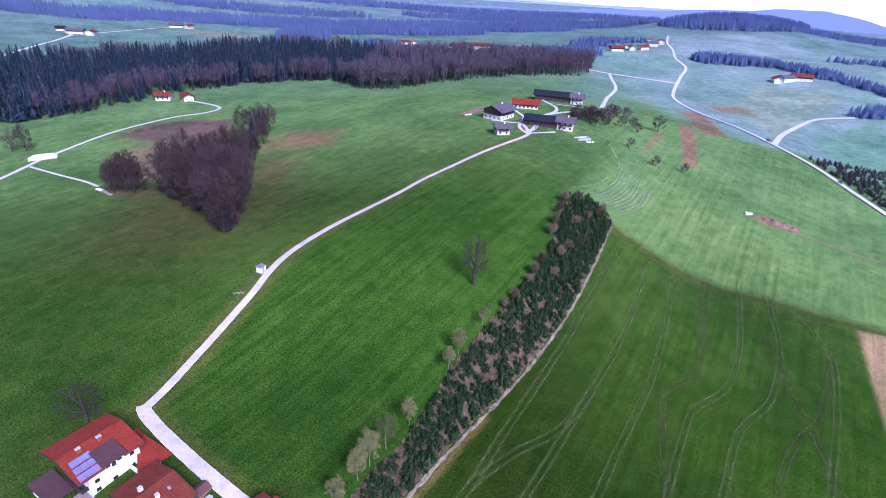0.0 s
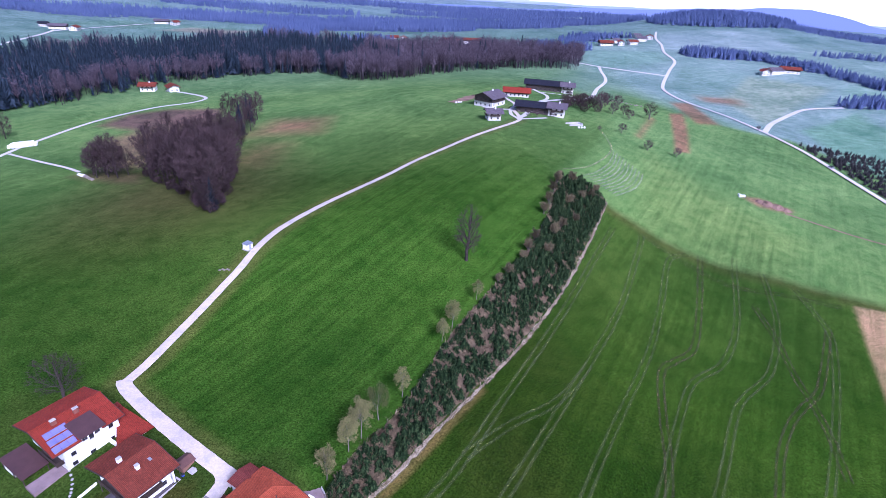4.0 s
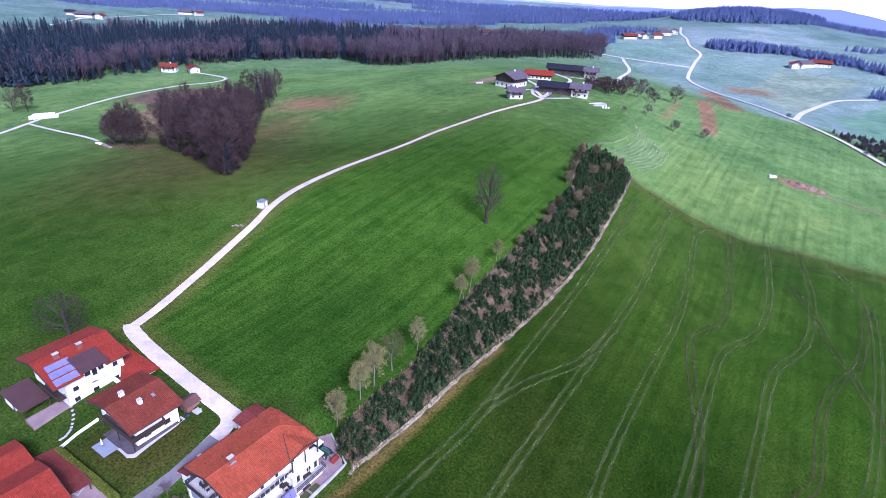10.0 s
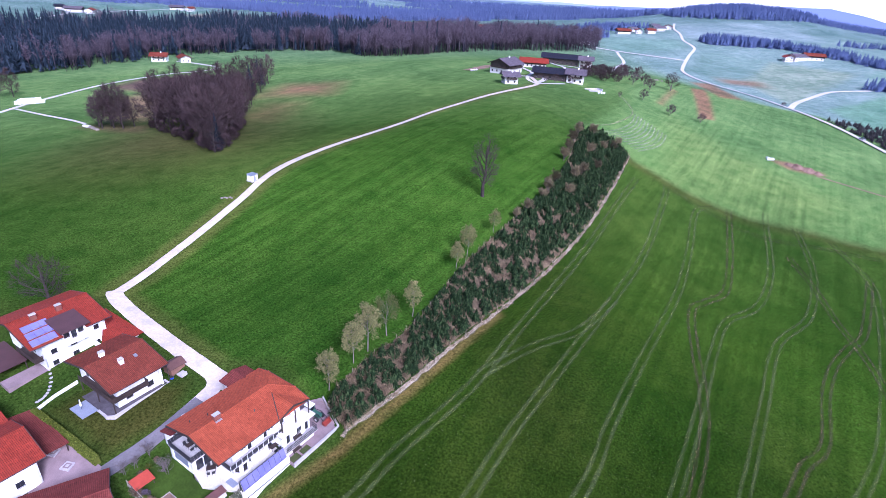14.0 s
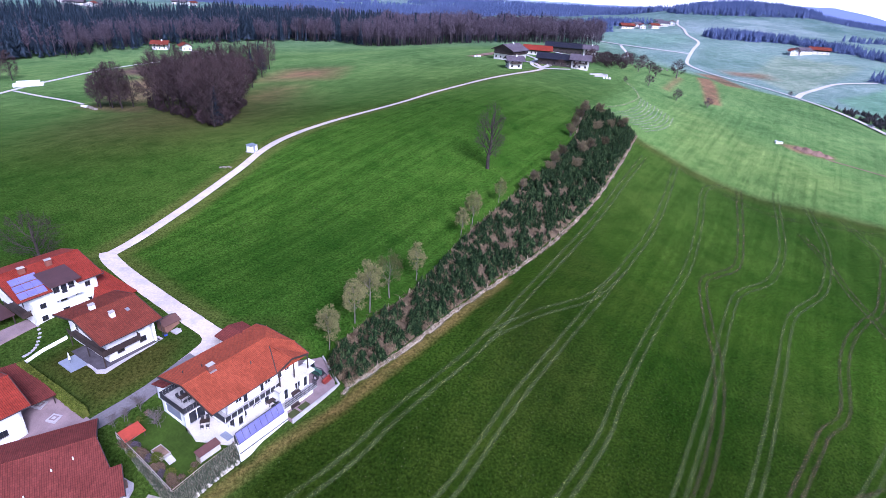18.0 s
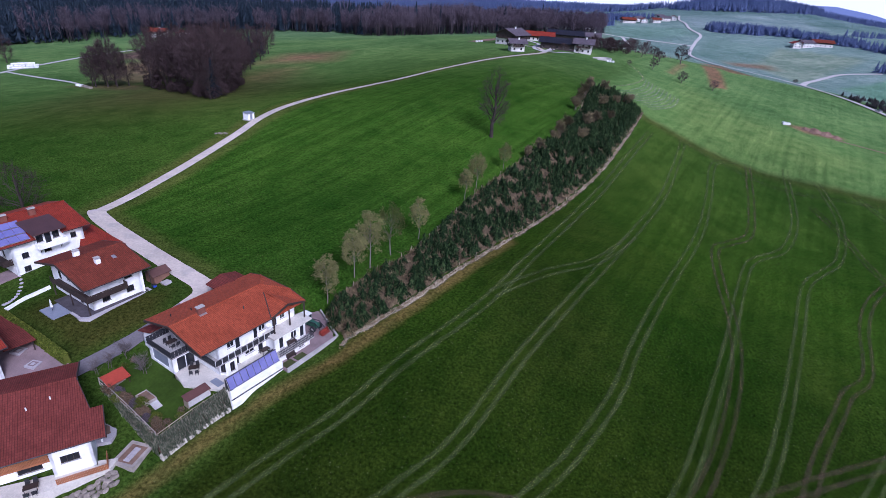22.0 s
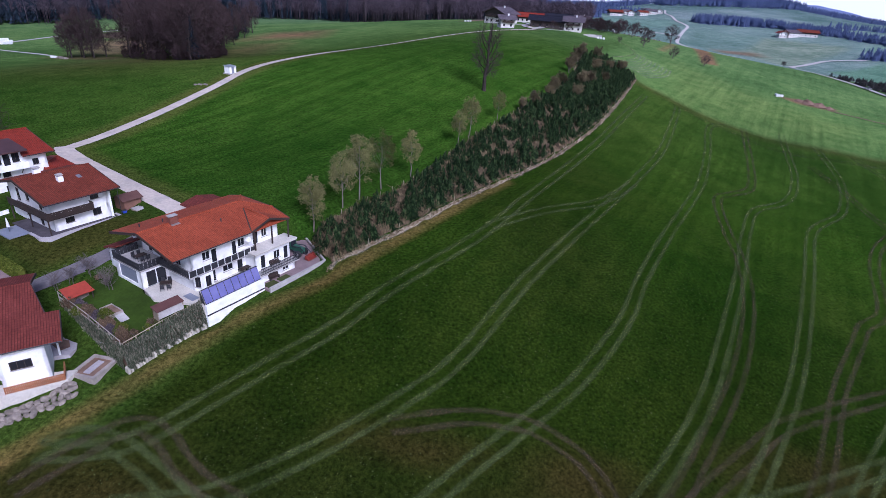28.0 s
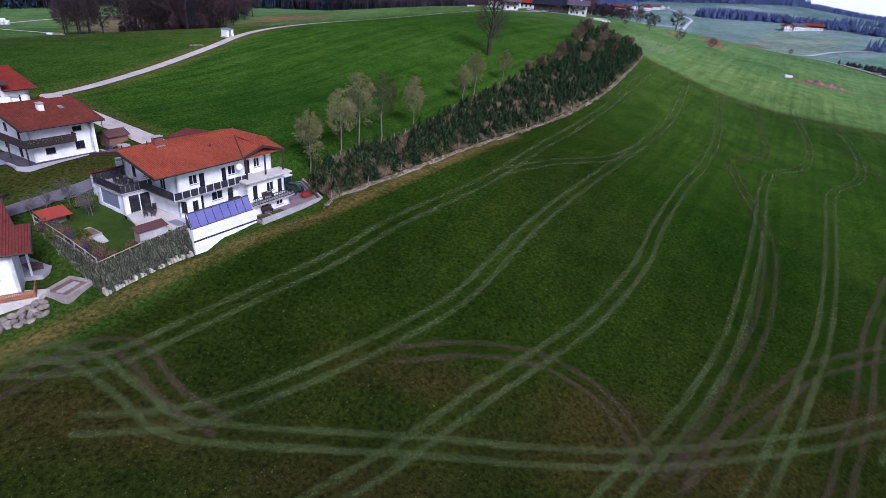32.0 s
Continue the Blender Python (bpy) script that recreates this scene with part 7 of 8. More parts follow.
slope(C, [(-13.4, -2.7, 2.45), (-7.9, -2.3, 2.45), (-7.9, 6.9, 2.85), (-13.4, 6.8, 2.85)], BROWN_SHEET, 0.18, "carport_roof", "dark brown flat sheet roof")
for x, y in ((-13.1, -2.3), (-8.2, -2.0), (-13.1, 6.4), (-8.2, 6.4), (-13.1, 2.0)):
    part("post", Shape().box(x - 0.08, y - 0.08, -0.6, x + 0.08, y + 0.08, 2.35), WOOD, C)
walled(C, (-8.2, 6.2), (-13.0, 6.2), -0.6, 2.5)
walled(C, (-13.0, 6.0), (-13.0, 2.2), -0.6, 2.4)
part("balcony_floor", Shape().box(-7.8, -5.4, 2.5, -6.22, 2.0, 2.7), WOOD, C)
railing(C, [(-6.3, -5.4), (-7.8, -5.4), (-7.8, 2.0)], 2.7, 0.95, WOOD, gap=0.17, board=0.15)

# patio and stepping stones in the garden of the red-roofed house
PC = thing("house_paving", "mauve-grey patio paving beside the red-roofed house", "paving", -75.6, 93.2, 3.0, 58, kind="structure")
part("slab", Shape().prism([(-13.2, -6.0), (-6.3, -5.8), (-6.3, -2.2), (-13.2, -2.6)], -1.2, 0.42), COURT, PC)
for p in spine([(-74.0, 85.0), (-72.2, 82.9), (-71.1, 80.7), (-70.6, 79.1), (-70.7, 77.8), (-71.2, 77.0)], 0.95):
    o = thing("stepping_stone", "pale flat stepping stone in the garden lawn", "stone", p[0], p[1], land(p[0], p[1]), 40 * p[1], "stepping stones")
    part("slab", Shape().prism([(0.36 * math.cos(q), 0.29 * math.sin(q)) for q in (0.3, 1.2, 2.2, 3.0, 4.1, 5.3)], -0.15, 0.08), COURT_PALE, o)

# boundary wall and hedge between the gardens
M = thing("boundary_wall", "low white garden wall between two plots", "wall", 0, 0, 0)
p0, p1 = Vector((-70.4, 74.2)), Vector((-66.6, 82.0))
n_ = Vector((p1.y - p0.y, p0.x - p1.x)).normalized() * 0.12
for k in range(4):
    a, b = p0.lerp(p1, k / 4), p0.lerp(p1, (k + 1) / 4)
    z0, z1 = land(a.x, a.y), land(b.x, b.y)
    part("section", Shape().hexa([(a.x + n_.x, a.y + n_.y, z0 - 0.6), (b.x + n_.x, b.y + n_.y, z1 - 0.6), (b.x - n_.x, b.y - n_.y, z1 - 0.6), (a.x - n_.x, a.y - n_.y, z0 - 0.6),
                                  (a.x + n_.x, a.y + n_.y, z0 + 0.6), (b.x + n_.x, b.y + n_.y, z1 + 0.6), (b.x - n_.x, b.y - n_.y, z1 + 0.6), (a.x - n_.x, a.y - n_.y, z0 + 0.6)]), RENDER, M)
rng = random.Random(31)
HG = thing("hedge", "clipped yellow-green hedge along the paved court", "hedge", 0, 0, 0)
core, lf = Shape(), Shape()
p0, p1 = Vector((-69.6, 74.0)), Vector((-53.6, 65.0))
d_ = (p1 - p0).normalized()
s_ = Vector((d_.y, -d_.x))
for k in range(24):
    a, b = p0.lerp(p1, k / 24), p0.lerp(p1, (k + 1) / 24)
    z0, z1 = land(a.x, a.y), land(b.x, b.y)
    w = 0.45
    core.hexa([(a.x + s_.x * w, a.y + s_.y * w, z0 - 0.2), (b.x + s_.x * w, b.y + s_.y * w, z1 - 0.2), (b.x - s_.x * w, b.y - s_.y * w, z1 - 0.2), (a.x - s_.x * w, a.y - s_.y * w, z0 - 0.2),
               (a.x + s_.x * w * 0.8, a.y + s_.y * w * 0.8, z0 + 1.5), (b.x + s_.x * w * 0.8, b.y + s_.y * w * 0.8, z1 + 1.5), (b.x - s_.x * w * 0.8, b.y - s_.y * w * 0.8, z1 + 1.5), (a.x - s_.x * w * 0.8, a.y - s_.y * w * 0.8, z0 + 1.5)])
hedge_foot = [land(*p0.lerp(p1, (k + 0.5) / 41)) for k in range(41)]
for k in range(5200):
    t, side = rng.random(), rng.random()
    c = p0.lerp(p1, t)
    q = rng.uniform(-0.5, 0.5) if side < 0.4 else (0.48 if side < 0.7 else -0.48)
    z = hedge_foot[int(t * 40)] + (1.5 + rng.uniform(-0.05, 0.16) if side < 0.4 else rng.uniform(0.0, 1.55))
    p = Vector((c.x + s_.x * q, c.y + s_.y * q, z))
    u = Vector((rng.uniform(-1, 1), rng.uniform(-1, 1), rng.uniform(-0.3, 1))).normalized()
    w = u.orthogonal().normalized() * 0.07
    u = u * rng.uniform(0.08, 0.16)
    lf.add([p - u - w, p + u - w, p + u + w, p - u + w], [(0, 1, 2, 3)])
part("stems", core, HEDGE, HG)
part("leaves", lf, HEDGE, HG)
CT = thing("court", "mauve-grey paved court with two pale diamond patterns", "court", 0, 0, 0, kind="structure")
def on_land(poly, lift):
    return Shape().prism(poly, -2.5, lambda x, y: land(x, y) + lift)
part("paving", Shape().prism([(-56.0, 54.0), (-52.5, 62.8), (-52.8, 64.6), (-61.5, 69.3), (-66.0, 66.0), (-62.5, 61.0), (-59.8, 55.0)], -2.5, lambda x, y: land(x, y) + 0.16), COURT, CT)
for cx, cy in ((-58.3, 64.4), (-62.0, 66.8)):
    for r, m in ((1.15, COURT_PALE), (0.75, COURT), (0.4, COURT_PALE)):
        part("diamond", Shape().prism([(cx + r * c, cy + r * s) for c, s in ((math.cos(q), math.sin(q)) for q in (0.6, 2.17, 3.74, 5.31))], -1.0, lambda x, y, r=r: land(cx, cy) + 0.30 + (1.2 - r) * 0.02), m, CT)

# --- the house at the field's corner
E5 = thing("house", "white house with a broad dark red roof and timber balcony", "house", -39.1, 49.9, -1.9, 31, "village houses")
EZ, RG = 4.9, 7.6
ze = lambda y: EZ + (RG - EZ) * (y + 0.5) / 9.9
slope(E5, [(-19.0, -0.5, ze(-0.5)), (0.0, -0.5, ze(-0.5)), (0.0, 4.1, ze(4.1)), (-19.0, 4.1, ze(4.1))], DARKRED)
slope(E5, [(-19.0, 4.1, ze(4.1)), (-1.4, 4.1, ze(4.1)), (-2.6, 9.4, RG), (-19.0, 9.4, RG)], DARKRED)
slope(E5, [(-19.0, 9.4, RG), (-2.6, 9.4, RG), (-2.6, 15.5, RG - 1.7), (-19.0, 15.5, RG - 1.7)], DARKRED)
ridge_caps(E5, (-19.0, 9.4, RG + 0.02), (-2.6, 9.4, RG + 0.02), DARKRED)
verge(E5, [(0.0, -0.5, ze(-0.5)), (0.0, 4.1, ze(4.1))])
verge(E5, [(-1.4, 4.1, ze(4.1)), (-2.6, 9.4, RG), (-2.6, 15.5, RG - 1.7)])
gutter(E5, (-19.0, -0.56, EZ - 0.1), (-0.1, -0.56, EZ - 0.1))
walled(E5, (-6.2, 0.4), (-1.8, 0.4), -0.5, 4.8, [(1.0, 1.9, 3.0, 3.0, 2)])
walled(E5, (-1.8, 0.4), (-1.8, 4.6), -0.5, 4.9)
walled(E5, (-1.8, 4.6), (-3.2, 9.0), -0.5, 6.2, [(0.8, 0.2, 2.2, 2.2, 1)])
walled(E5, (-3.2, 9.0), (-3.2, 14.6), -0.5, 5.9)
walled(E5, (-3.2, 14.6), (-18.0, 14.6), -0.5, 5.8)
walled(E5, (-6.2, 2.6), (-6.2, 0.4), -0.5, 4.8)
walled(E5, (-18.0, 2.6), (-6.2, 2.6), -0.5, 2.5, [(2.0, 0.1, 4.5, 2.1, 1), (8.0, 0.1, 10.5, 2.1, 1)])
part("upper_boards", Shape().box(-18.0, 2.6, 2.5, -6.2, 2.9, 5.3), PINE, E5, "orange-brown timber cladding")
part("soffit_boards", Shape().sheet([(-18.9, -0.4, ze(-0.4) - 0.24), (-0.1, -0.4, ze(-0.4) - 0.24), (-0.1, 2.6, ze(2.6) - 0.24), (-18.9, 2.6, ze(2.6) - 0.24)], 0.03), PINE, E5)
part("balcony_floor", Shape().box(-18.0, 0.9, 2.3, -6.3, 2.6, 2.5), PINE, E5)
railing(E5, [(-6.4, 0.95), (-18.0, 0.95)], 2.5, 0.95, PINE, gap=0.14, board=0.11)
railing(E5, [(-6.0, -1.0), (-0.6, -1.0), (-0.6, 1.4)], 0.1, 0.75, PINE, gap=0.16, board=0.12)
part("post", Shape().box(-1.2, 4.2, 0, -1.0, 4.4, 5.6), WHITEPVC, E5)
for x, y in ((-8.0, 6.2), (-11.0, 3.6), (-5.5, 7.0)):
    part("roof_vent", Shape().tube((x, y, ze(y) - 0.1), (x, y, ze(y) + 0.4), 0.10, 0.08, 8), WHITEPVC, E5)
T5 = thing("house_paving", "pale concrete terraces round the white corner house", "paving", -39.1, 49.9, -1.9, 31, kind="structure")
part("slab", Shape().prism([(-19.0, -1.7), (-6.6, -1.4), (-5.8, -1.1), (-0.4, -1.1), (0.5, 0.4), (-1.7, 1.0), (-1.7, 0.3), (-19.0, 2.7)], -1.4, 0.08), SLAB, T5)
part("slab", Shape().prism([(-1.9, 4.2), (-0.2, 3.9), (0.5, 5.0), (0.7, 6.4), (0.3, 7.7), (-0.5, 8.8), (-1.6, 9.8), (-2.9, 10.3), (-3.2, 9.2)], -1.2, 0.10), COURT_PALE, T5)
part("bed", Shape().prism([(-1.2, 5.2), (-0.1, 5.5), (-0.2, 7.0), (-1.5, 8.0), (-2.2, 7.4)], -0.5, 0.16), SOIL, T5)
FR = thing("sunken_planter", "grey framed rectangular bed with a pale slab inside", "planter", -37.56, 51.43, -2.28, 78)
for a in ((-1.95, -1.6, 1.95, -1.2), (-1.95, 1.2, 1.95, 1.6), (-1.95, -1.2, -1.55, 1.2), (1.55, -1.2, 1.95, 1.2)):
    part("kerb", Shape().box(a[0], a[1], -0.5, a[2], a[3], 0.32), GREYWOOD, FR)
part("soil", Shape().box(-1.55, -1.2, -0.5, 1.55, 1.2, 0.16), SOIL, FR)
for k in range(4):
    part("slab", Shape().box(-1.2 + k * 0.6, -0.4, 0.16, -0.68 + k * 0.6, 0.4, 0.26), COURT_PALE, FR)
ZA = thing("clothes_dryer", "thin metal rotary clothes dryer on the grass", "clothes dryer", -37.4, 54.6, -2.3, 15)
part("pole", Shape().tube((0, 0, -0.3), (0, 0, 1.6), 0.025, 0.025, 6), ZINC, ZA)
for k in range(4):
    q = k * math.pi / 2
    part("arm", Shape().tube((0, 0, 1.1), (1.3 * math.cos(q), 1.3 * math.sin(q), 1.75), 0.02, 0.015, 5), ZINC, ZA)
table_set(*[-39.1 + -8.5 * math.cos(radians(31)) + 0.6 * math.sin(radians(31)), 49.9 - 8.5 * math.sin(radians(31)) - 0.6 * math.cos(radians(31))], -1.82, 31, "dark garden table on the terrace of the corner house")

# boulders holding the bank
rng = random.Random(14)
WALLB = thing("boulder_bank", "dry-laid bank of pale grey boulders", "stone wall", 0, 0, 0)
boulders = []
for k in range(4):
    bm = bmesh.new()
    bmesh.ops.create_icosphere(bm, subdivisions=2, radius=0.5)
    for v in bm.verts:
        v.co *= 0.75 + 0.5 * noise.noise(v.co * 1.7 + Vector((k * 9, 0, 0)))
        v.co.x = max(-0.42, min(0.42, v.co.x * 1.25))
        v.co.z = max(-0.3, min(0.3, v.co.z))
    me = bpy.data.meshes.new("boulder")
    bm.to_mesh(me)
    bm.free()
    me.materials.append(ROCK)
    boulders.append(me)
bank = spine([(-50.5, 38.5), (-47, 41.2), (-43.9, 43.7), (-40.6, 46.0), (-38.2, 48.2)], 0.62)
for p in bank:
    for r in range(3):
        o = new("boulder", boulders[rng.randrange(4)])
        o.parent = WALLB
        x, y = p[0] + 0.35 - r * 0.32 + rng.uniform(-0.15, 0.15), p[1] - 0.4 + r * 0.36 + rng.uniform(-0.15, 0.15)
        o.matrix_basis = pose(x, y, land(x, y) + 0.05 + r * 0.16, rng.uniform(-20, 20), rng.uniform(-20, 20), rng.uniform(0, 360)) @ Matrix.Diagonal((rng.uniform(0.8, 1.35), rng.uniform(0.7, 1.05), rng.uniform(0.7, 1.1), 1))

# --- the house with the court
F4 = thing("house", "white house with a patchy orange-red tiled roof beside the court", "house", -64.5, 65.5, 0.6, 56, "village houses")
zf = lambda y: 7.4 - 0.35 * abs(y)
slope(F4, [(-16.0, -6.5, zf(6.5)), (0.2, -6.5, zf(6.5)), (0.2, 0, 7.4), (-16.0, 0, 7.4)], RED)
slope(F4, [(-16.0, 0, 7.4), (0.2, 0, 7.4), (0.2, 6.0, zf(6)), (-16.0, 6.0, zf(6))], RED)
ridge_caps(F4, (-16.0, 0, 7.42), (0.2, 0, 7.42), RED)
verge(F4, [(0.2, -6.5, zf(6.5)), (0.2, 0, 7.4), (0.2, 6.0, zf(6))])
gutter(F4, (-16.0, -6.56, zf(6.5) - 0.1), (0.2, -6.56, zf(6.5) - 0.1))
walled(F4, (-15.0, -5.4), (-1.0, -5.4), -0.6, zf(5.4) - 0.25, [(10.6, 1.0, 11.8, 2.2, 1), (7.0, 1.0, 8.2, 2.2, 1), (7.0, 3.6, 8.2, 4.8, 1)])
walled(F4, (-1.0, -5.4), (-1.0, 5.2), -0.6, zf(5.4) - 0.25, [(2.0, 3.5, 3.2, 4.7, 1), (6.5, 3.5, 7.7, 4.7, 1)])
walled(F4, (-1.0, 5.2), (-15.0, 5.2), -0.6, zf(5.4) - 0.25)
walled(F4, (-15.0, 5.2), (-15.0, -5.4), -0.6, zf(5.4) - 0.25)
gable(F4, -1.02, -5.4, 5.2, zf(5.4) - 0.26, 0, 7.1, 1, RENDER)
slope(F4, [(0.25, -3.4, 2.9), (4.4, -3.4, 2.7), (4.4, 9.6, 2.7), (0.25, 9.6, 3.3)], DARKRED, 0.2, "carport_roof")
for y in (-3.0, 2.5, 9.0):
    part("post", Shape().box(4.0, y, -0.6, 4.16, y + 0.16, 2.6), WOOD, F4)
slope(F4, [(-12.0, 6.2, 4.6), (0.0, 6.2, 4.6), (0.0, 11.0, 5.8), (-12.0, 11.0, 5.8)], RED, 0.2, "wing_roof")
slope(F4, [(-12.0, 11.0, 5.8), (0.0, 11.0, 5.8), (0.0, 15.5, 4.4), (-12.0, 15.5, 4.4)], RED, 0.2, "wing_roof")
walled(F4, (-0.8, 6.0), (-0.8, 14.6), -0.6, 4.4, [(2.0, 0.0, 4.4, 2.2, 1)])
walled(F4, (-0.8, 14.6), (-11.5, 14.6), -0.6, 4.3)
for r in range(6):
    part("snow_guard", Shape().box(-15.0, -5.9 + r * 1.0, zf(5.9 - r), -0.2, -5.86 + r * 1.0, zf(5.86 - r) + 0.06), RED, F4)

# ---------------------------------------------------------------- the farm on the hill and houses far off
def farm_house(x, y, turn, ln, dp, eave, pitch, roof, low, high, label, wins, base=None, group="farm buildings", over=1.7, dish=False, name="farmhouse", category="house"):
    """A broad gabled building: masonry below, boards above, with rows of windows."""
    z = land(x, y) if base is None else base
    h = thing(name, label, category, x, y, z, turn, group)
    x0, x1, y0, y1 = -ln / 2, ln / 2, -dp / 2, dp / 2
    rz = eave + pitch * (dp / 2)
    split = eave * 0.55
    sides = (((x0, y0), (x1, y0)), ((x1, y0), (x1, y1)), ((x1, y1), (x0, y1)), ((x0, y1), (x0, y0)))
    for i, (a, b) in enumerate(sides):
        n = wins[i]
        l_ = math.hypot(b[0] - a[0], b[1] - a[1])
        lowers = [(l_ * (k + 0.5) / n - 0.6, 0.9, l_ * (k + 0.5) / n + 0.6, 2.2, 1) for k in range(n)]
        uppers = [(l_ * (k + 0.5) / n - 0.6, split + 0.6, l_ * (k + 0.5) / n + 0.6, split + 1.8, 1) for k in range(n)] if eave - split > 2.1 else []
        walled(h, a, b, -2.0, split, lowers, low)
        walled(h, a, b, split, eave, uppers, high)
    gable(h, x0, y0, y1, eave, 0, rz - 0.05, -1, high)
    gable(h, x1, y0, y1, eave, 0, rz - 0.05, 1, high)
    q, ez = dp / 2 + over, eave - pitch * over
    slope(h, [(x0 - over, -q, ez + 0.2), (x1 + over, -q, ez + 0.2), (x1 + over, 0, rz + 0.2), (x0 - over, 0, rz + 0.2)], roof)
    slope(h, [(x0 - over, 0, rz + 0.2), (x1 + over, 0, rz + 0.2), (x1 + over, q, ez + 0.2), (x0 - over, q, ez + 0.2)], roof)
    ridge_caps(h, (x0 - over, 0, rz + 0.22), (x1 + over, 0, rz + 0.22), roof, 0.16)
    verge(h, [(x0 - over, -q, ez + 0.2), (x0 - over, 0, rz + 0.2), (x0 - over, q, ez + 0.2)])
    verge(h, [(x1 + over, -q, ez + 0.2), (x1 + over, 0, rz + 0.2), (x1 + over, q, ez + 0.2)])
    if dish:
        chimney(h, ln * 0.12, -0.4, rz, 0.9)
        part("balcony_floor", Shape().box(x0 - 1.1, y0 + 1, split, x0 - 0.02, y1 - 1, split + 0.15), WOOD, h)
        railing(h, [(x0 - 1.1, y0 + 1), (x0 - 1.1, y1 - 1)], split + 0.15, 0.95, WOOD, 0.3, 0.26)
        part("balcony_floor", Shape().box(x0 + 0.8, y0 - 1.1, split, x1 - 0.8, y0 - 0.02, split + 0.15), WOOD, h)
        railing(h, [(x0 + 0.8, y0 - 1.1), (x1 - 0.8, y0 - 1.1)], split + 0.15, 0.95, WOOD, 0.3, 0.26)
    return h


FARM = [
    (46, 402, 52, 18, 15, 6.6, 0.42, GREYROOF, FARMWALL, BARN, "old farmhouse with white ground floor, dark boards and grey roof", (3, 3, 2, 4), True),
    (44, 357, 8, 8.5, 8, 5.2, 0.40, GREYROOF, FARMWALL, CREAM, "small white farm cottage with a grey-brown roof", (2, 2, 2, 2), True),
    (71, 440, -6, 19, 10, 4.2, 0.42, RED, FARMWALL, BARN, "cow barn with a bright red tiled roof", (6, 2, 3, 2), False),
    (101, 486, -12, 30, 12, 5.6, 0.42, DARKROOF, BARN, BARN, "long dark-roofed barn at the back of the farm", (8, 2, 4, 2), False),
    (121, 480, -12, 10, 11, 6.4, 0.40, GREYROOF, FARMWALL, CREAM, "white farm dwelling at the end of the long barn", (3, 3, 2, 2), True),
    (75, 386, -14, 22, 11, 4.6, 0.42, DARKROOF, BARN, BARN, "dark-roofed stable beside the lane", (5, 2, 3, 2), False),
    (91, 381, -16, 11, 11, 6.2, 0.42, GREYROOF, FARMWALL, FARMWALL, "white farmhouse with wooden balcony and grey roof", (3, 3, 2, 2), True),
]
for x, y, turn, ln, dp, eave, pitch, roof, low, high, label, wins, dish in FARM:
    farm_house(x, y, turn, ln, dp, eave, pitch, roof, low, high, label, wins, dish=dish, name="farmhouse" if dish else "barn", category="house" if dish else "barn")
farm_house(-247.5, 503, 10, 12, 9, 5.2, 0.42, BROWN, RENDER, RENDER, "white house with a red-brown roof at the forest edge", (3, 2, 2, 2), group="houses at the forest edge", dish=True)
farm_house(-227, 505, -55, 11, 8, 4.2, 0.45, BROWN, RENDER, RENDER, "small white house with a red roof at the forest edge", (2, 2, 2, 2), group="houses at the forest edge")
for x, y, turn, ln, roof, high in [(-575, 922, 12, 24, GREYROOF, BARN), (-548, 918, 100, 15, BROWN, RENDER), (-605, 935, 15, 11, DARKROOF, BARN), (-480, 1068, 10, 22, GREYROOF, BARN), (-455, 1064, 70, 14, BROWN, RENDER),
                                   (36, 915, -4, 24, RED, RENDER), (68, 918, 6, 26, BROWN, BARN), (20, 925, 80, 12, DARKROOF, BARN), (-60, 960, 8, 18, BROWN, RENDER), (-42, 955, 90, 12, RED, RENDER),
                                   (275, 896, 6, 20, BROWN, BARN), (302, 905, 80, 14, RED, RENDER), (322, 912, 15, 14, BROWN, RENDER), (352, 960, 5, 16, GREYROOF, RENDER), (378, 990, 70, 15, BROWN, RENDER), (362, 1010, 20, 14, GREYROOF, RENDER), (300, 930, 30, 12, GREYROOF, RENDER),
                                   (440, 712, 20, 20, GREYROOF, RENDER), (462, 716, -15, 22, BROWN, BARN), (425, 706, 80, 10, RED, RENDER), (188, 770, 5, 12, GREYROOF, RENDER)]:
    farm_house(x, y, turn, ln, 11 if ln > 14 else 9, 5.4, 0.42, roof, FARMWALL, high, "distant farm building with a broad gabled roof", (4, 2, 3, 2), group="distant farms", name="farmhouse")


def bale(x, y, z, turn, group, label="round bale wrapped in white film"):
    b = thing("wrapped_bale", label, "bale", x, y, z, turn, group)
    sh = Shape().tube((-0.6, 0, 0.62), (0.6, 0, 0.62), 0.62, 0.62, 12)
    part("film", sh, WRAP, b)
    return b


rng = random.Random(3)
for k in range(16):
    for r in range(3 if k % 8 not in (0, 7) else 2):
        x, y = -257 + (k % 8) * 1.7 + rng.uniform(-0.2, 0.2) + r * 0.2, 334.5 + (k // 8) * 1.6 + (k % 8) * 0.9
        bale(x, y, land(x, y) + r * 1.15 - 0.05, 25 + rng.uniform(-6, 6), "wrapped bales by the lane")
for k, (x, y) in enumerate(((177.0, 282.3), (178.6, 283.0), (180.2, 283.4), (177.6, 284.0))):
    bale(x, y, land(x, y) - 0.05, 70 + k * 8, "wrapped bales by the soil heap")
for k in range(3):
    x, y = 101 + k * 2.0, 354.5 + 0.8 * k
    bale(x, y, land(x, y) - 0.05, 80, "wrapped bales below the farm")
for k in range(3):
    x, y = 22 + k * 1.8, 407 + (k % 3)
    bale(x, y, land(x, y) - 0.05, 40 + k * 13, "wrapped bales beside the farm")
rng = random.Random(8)
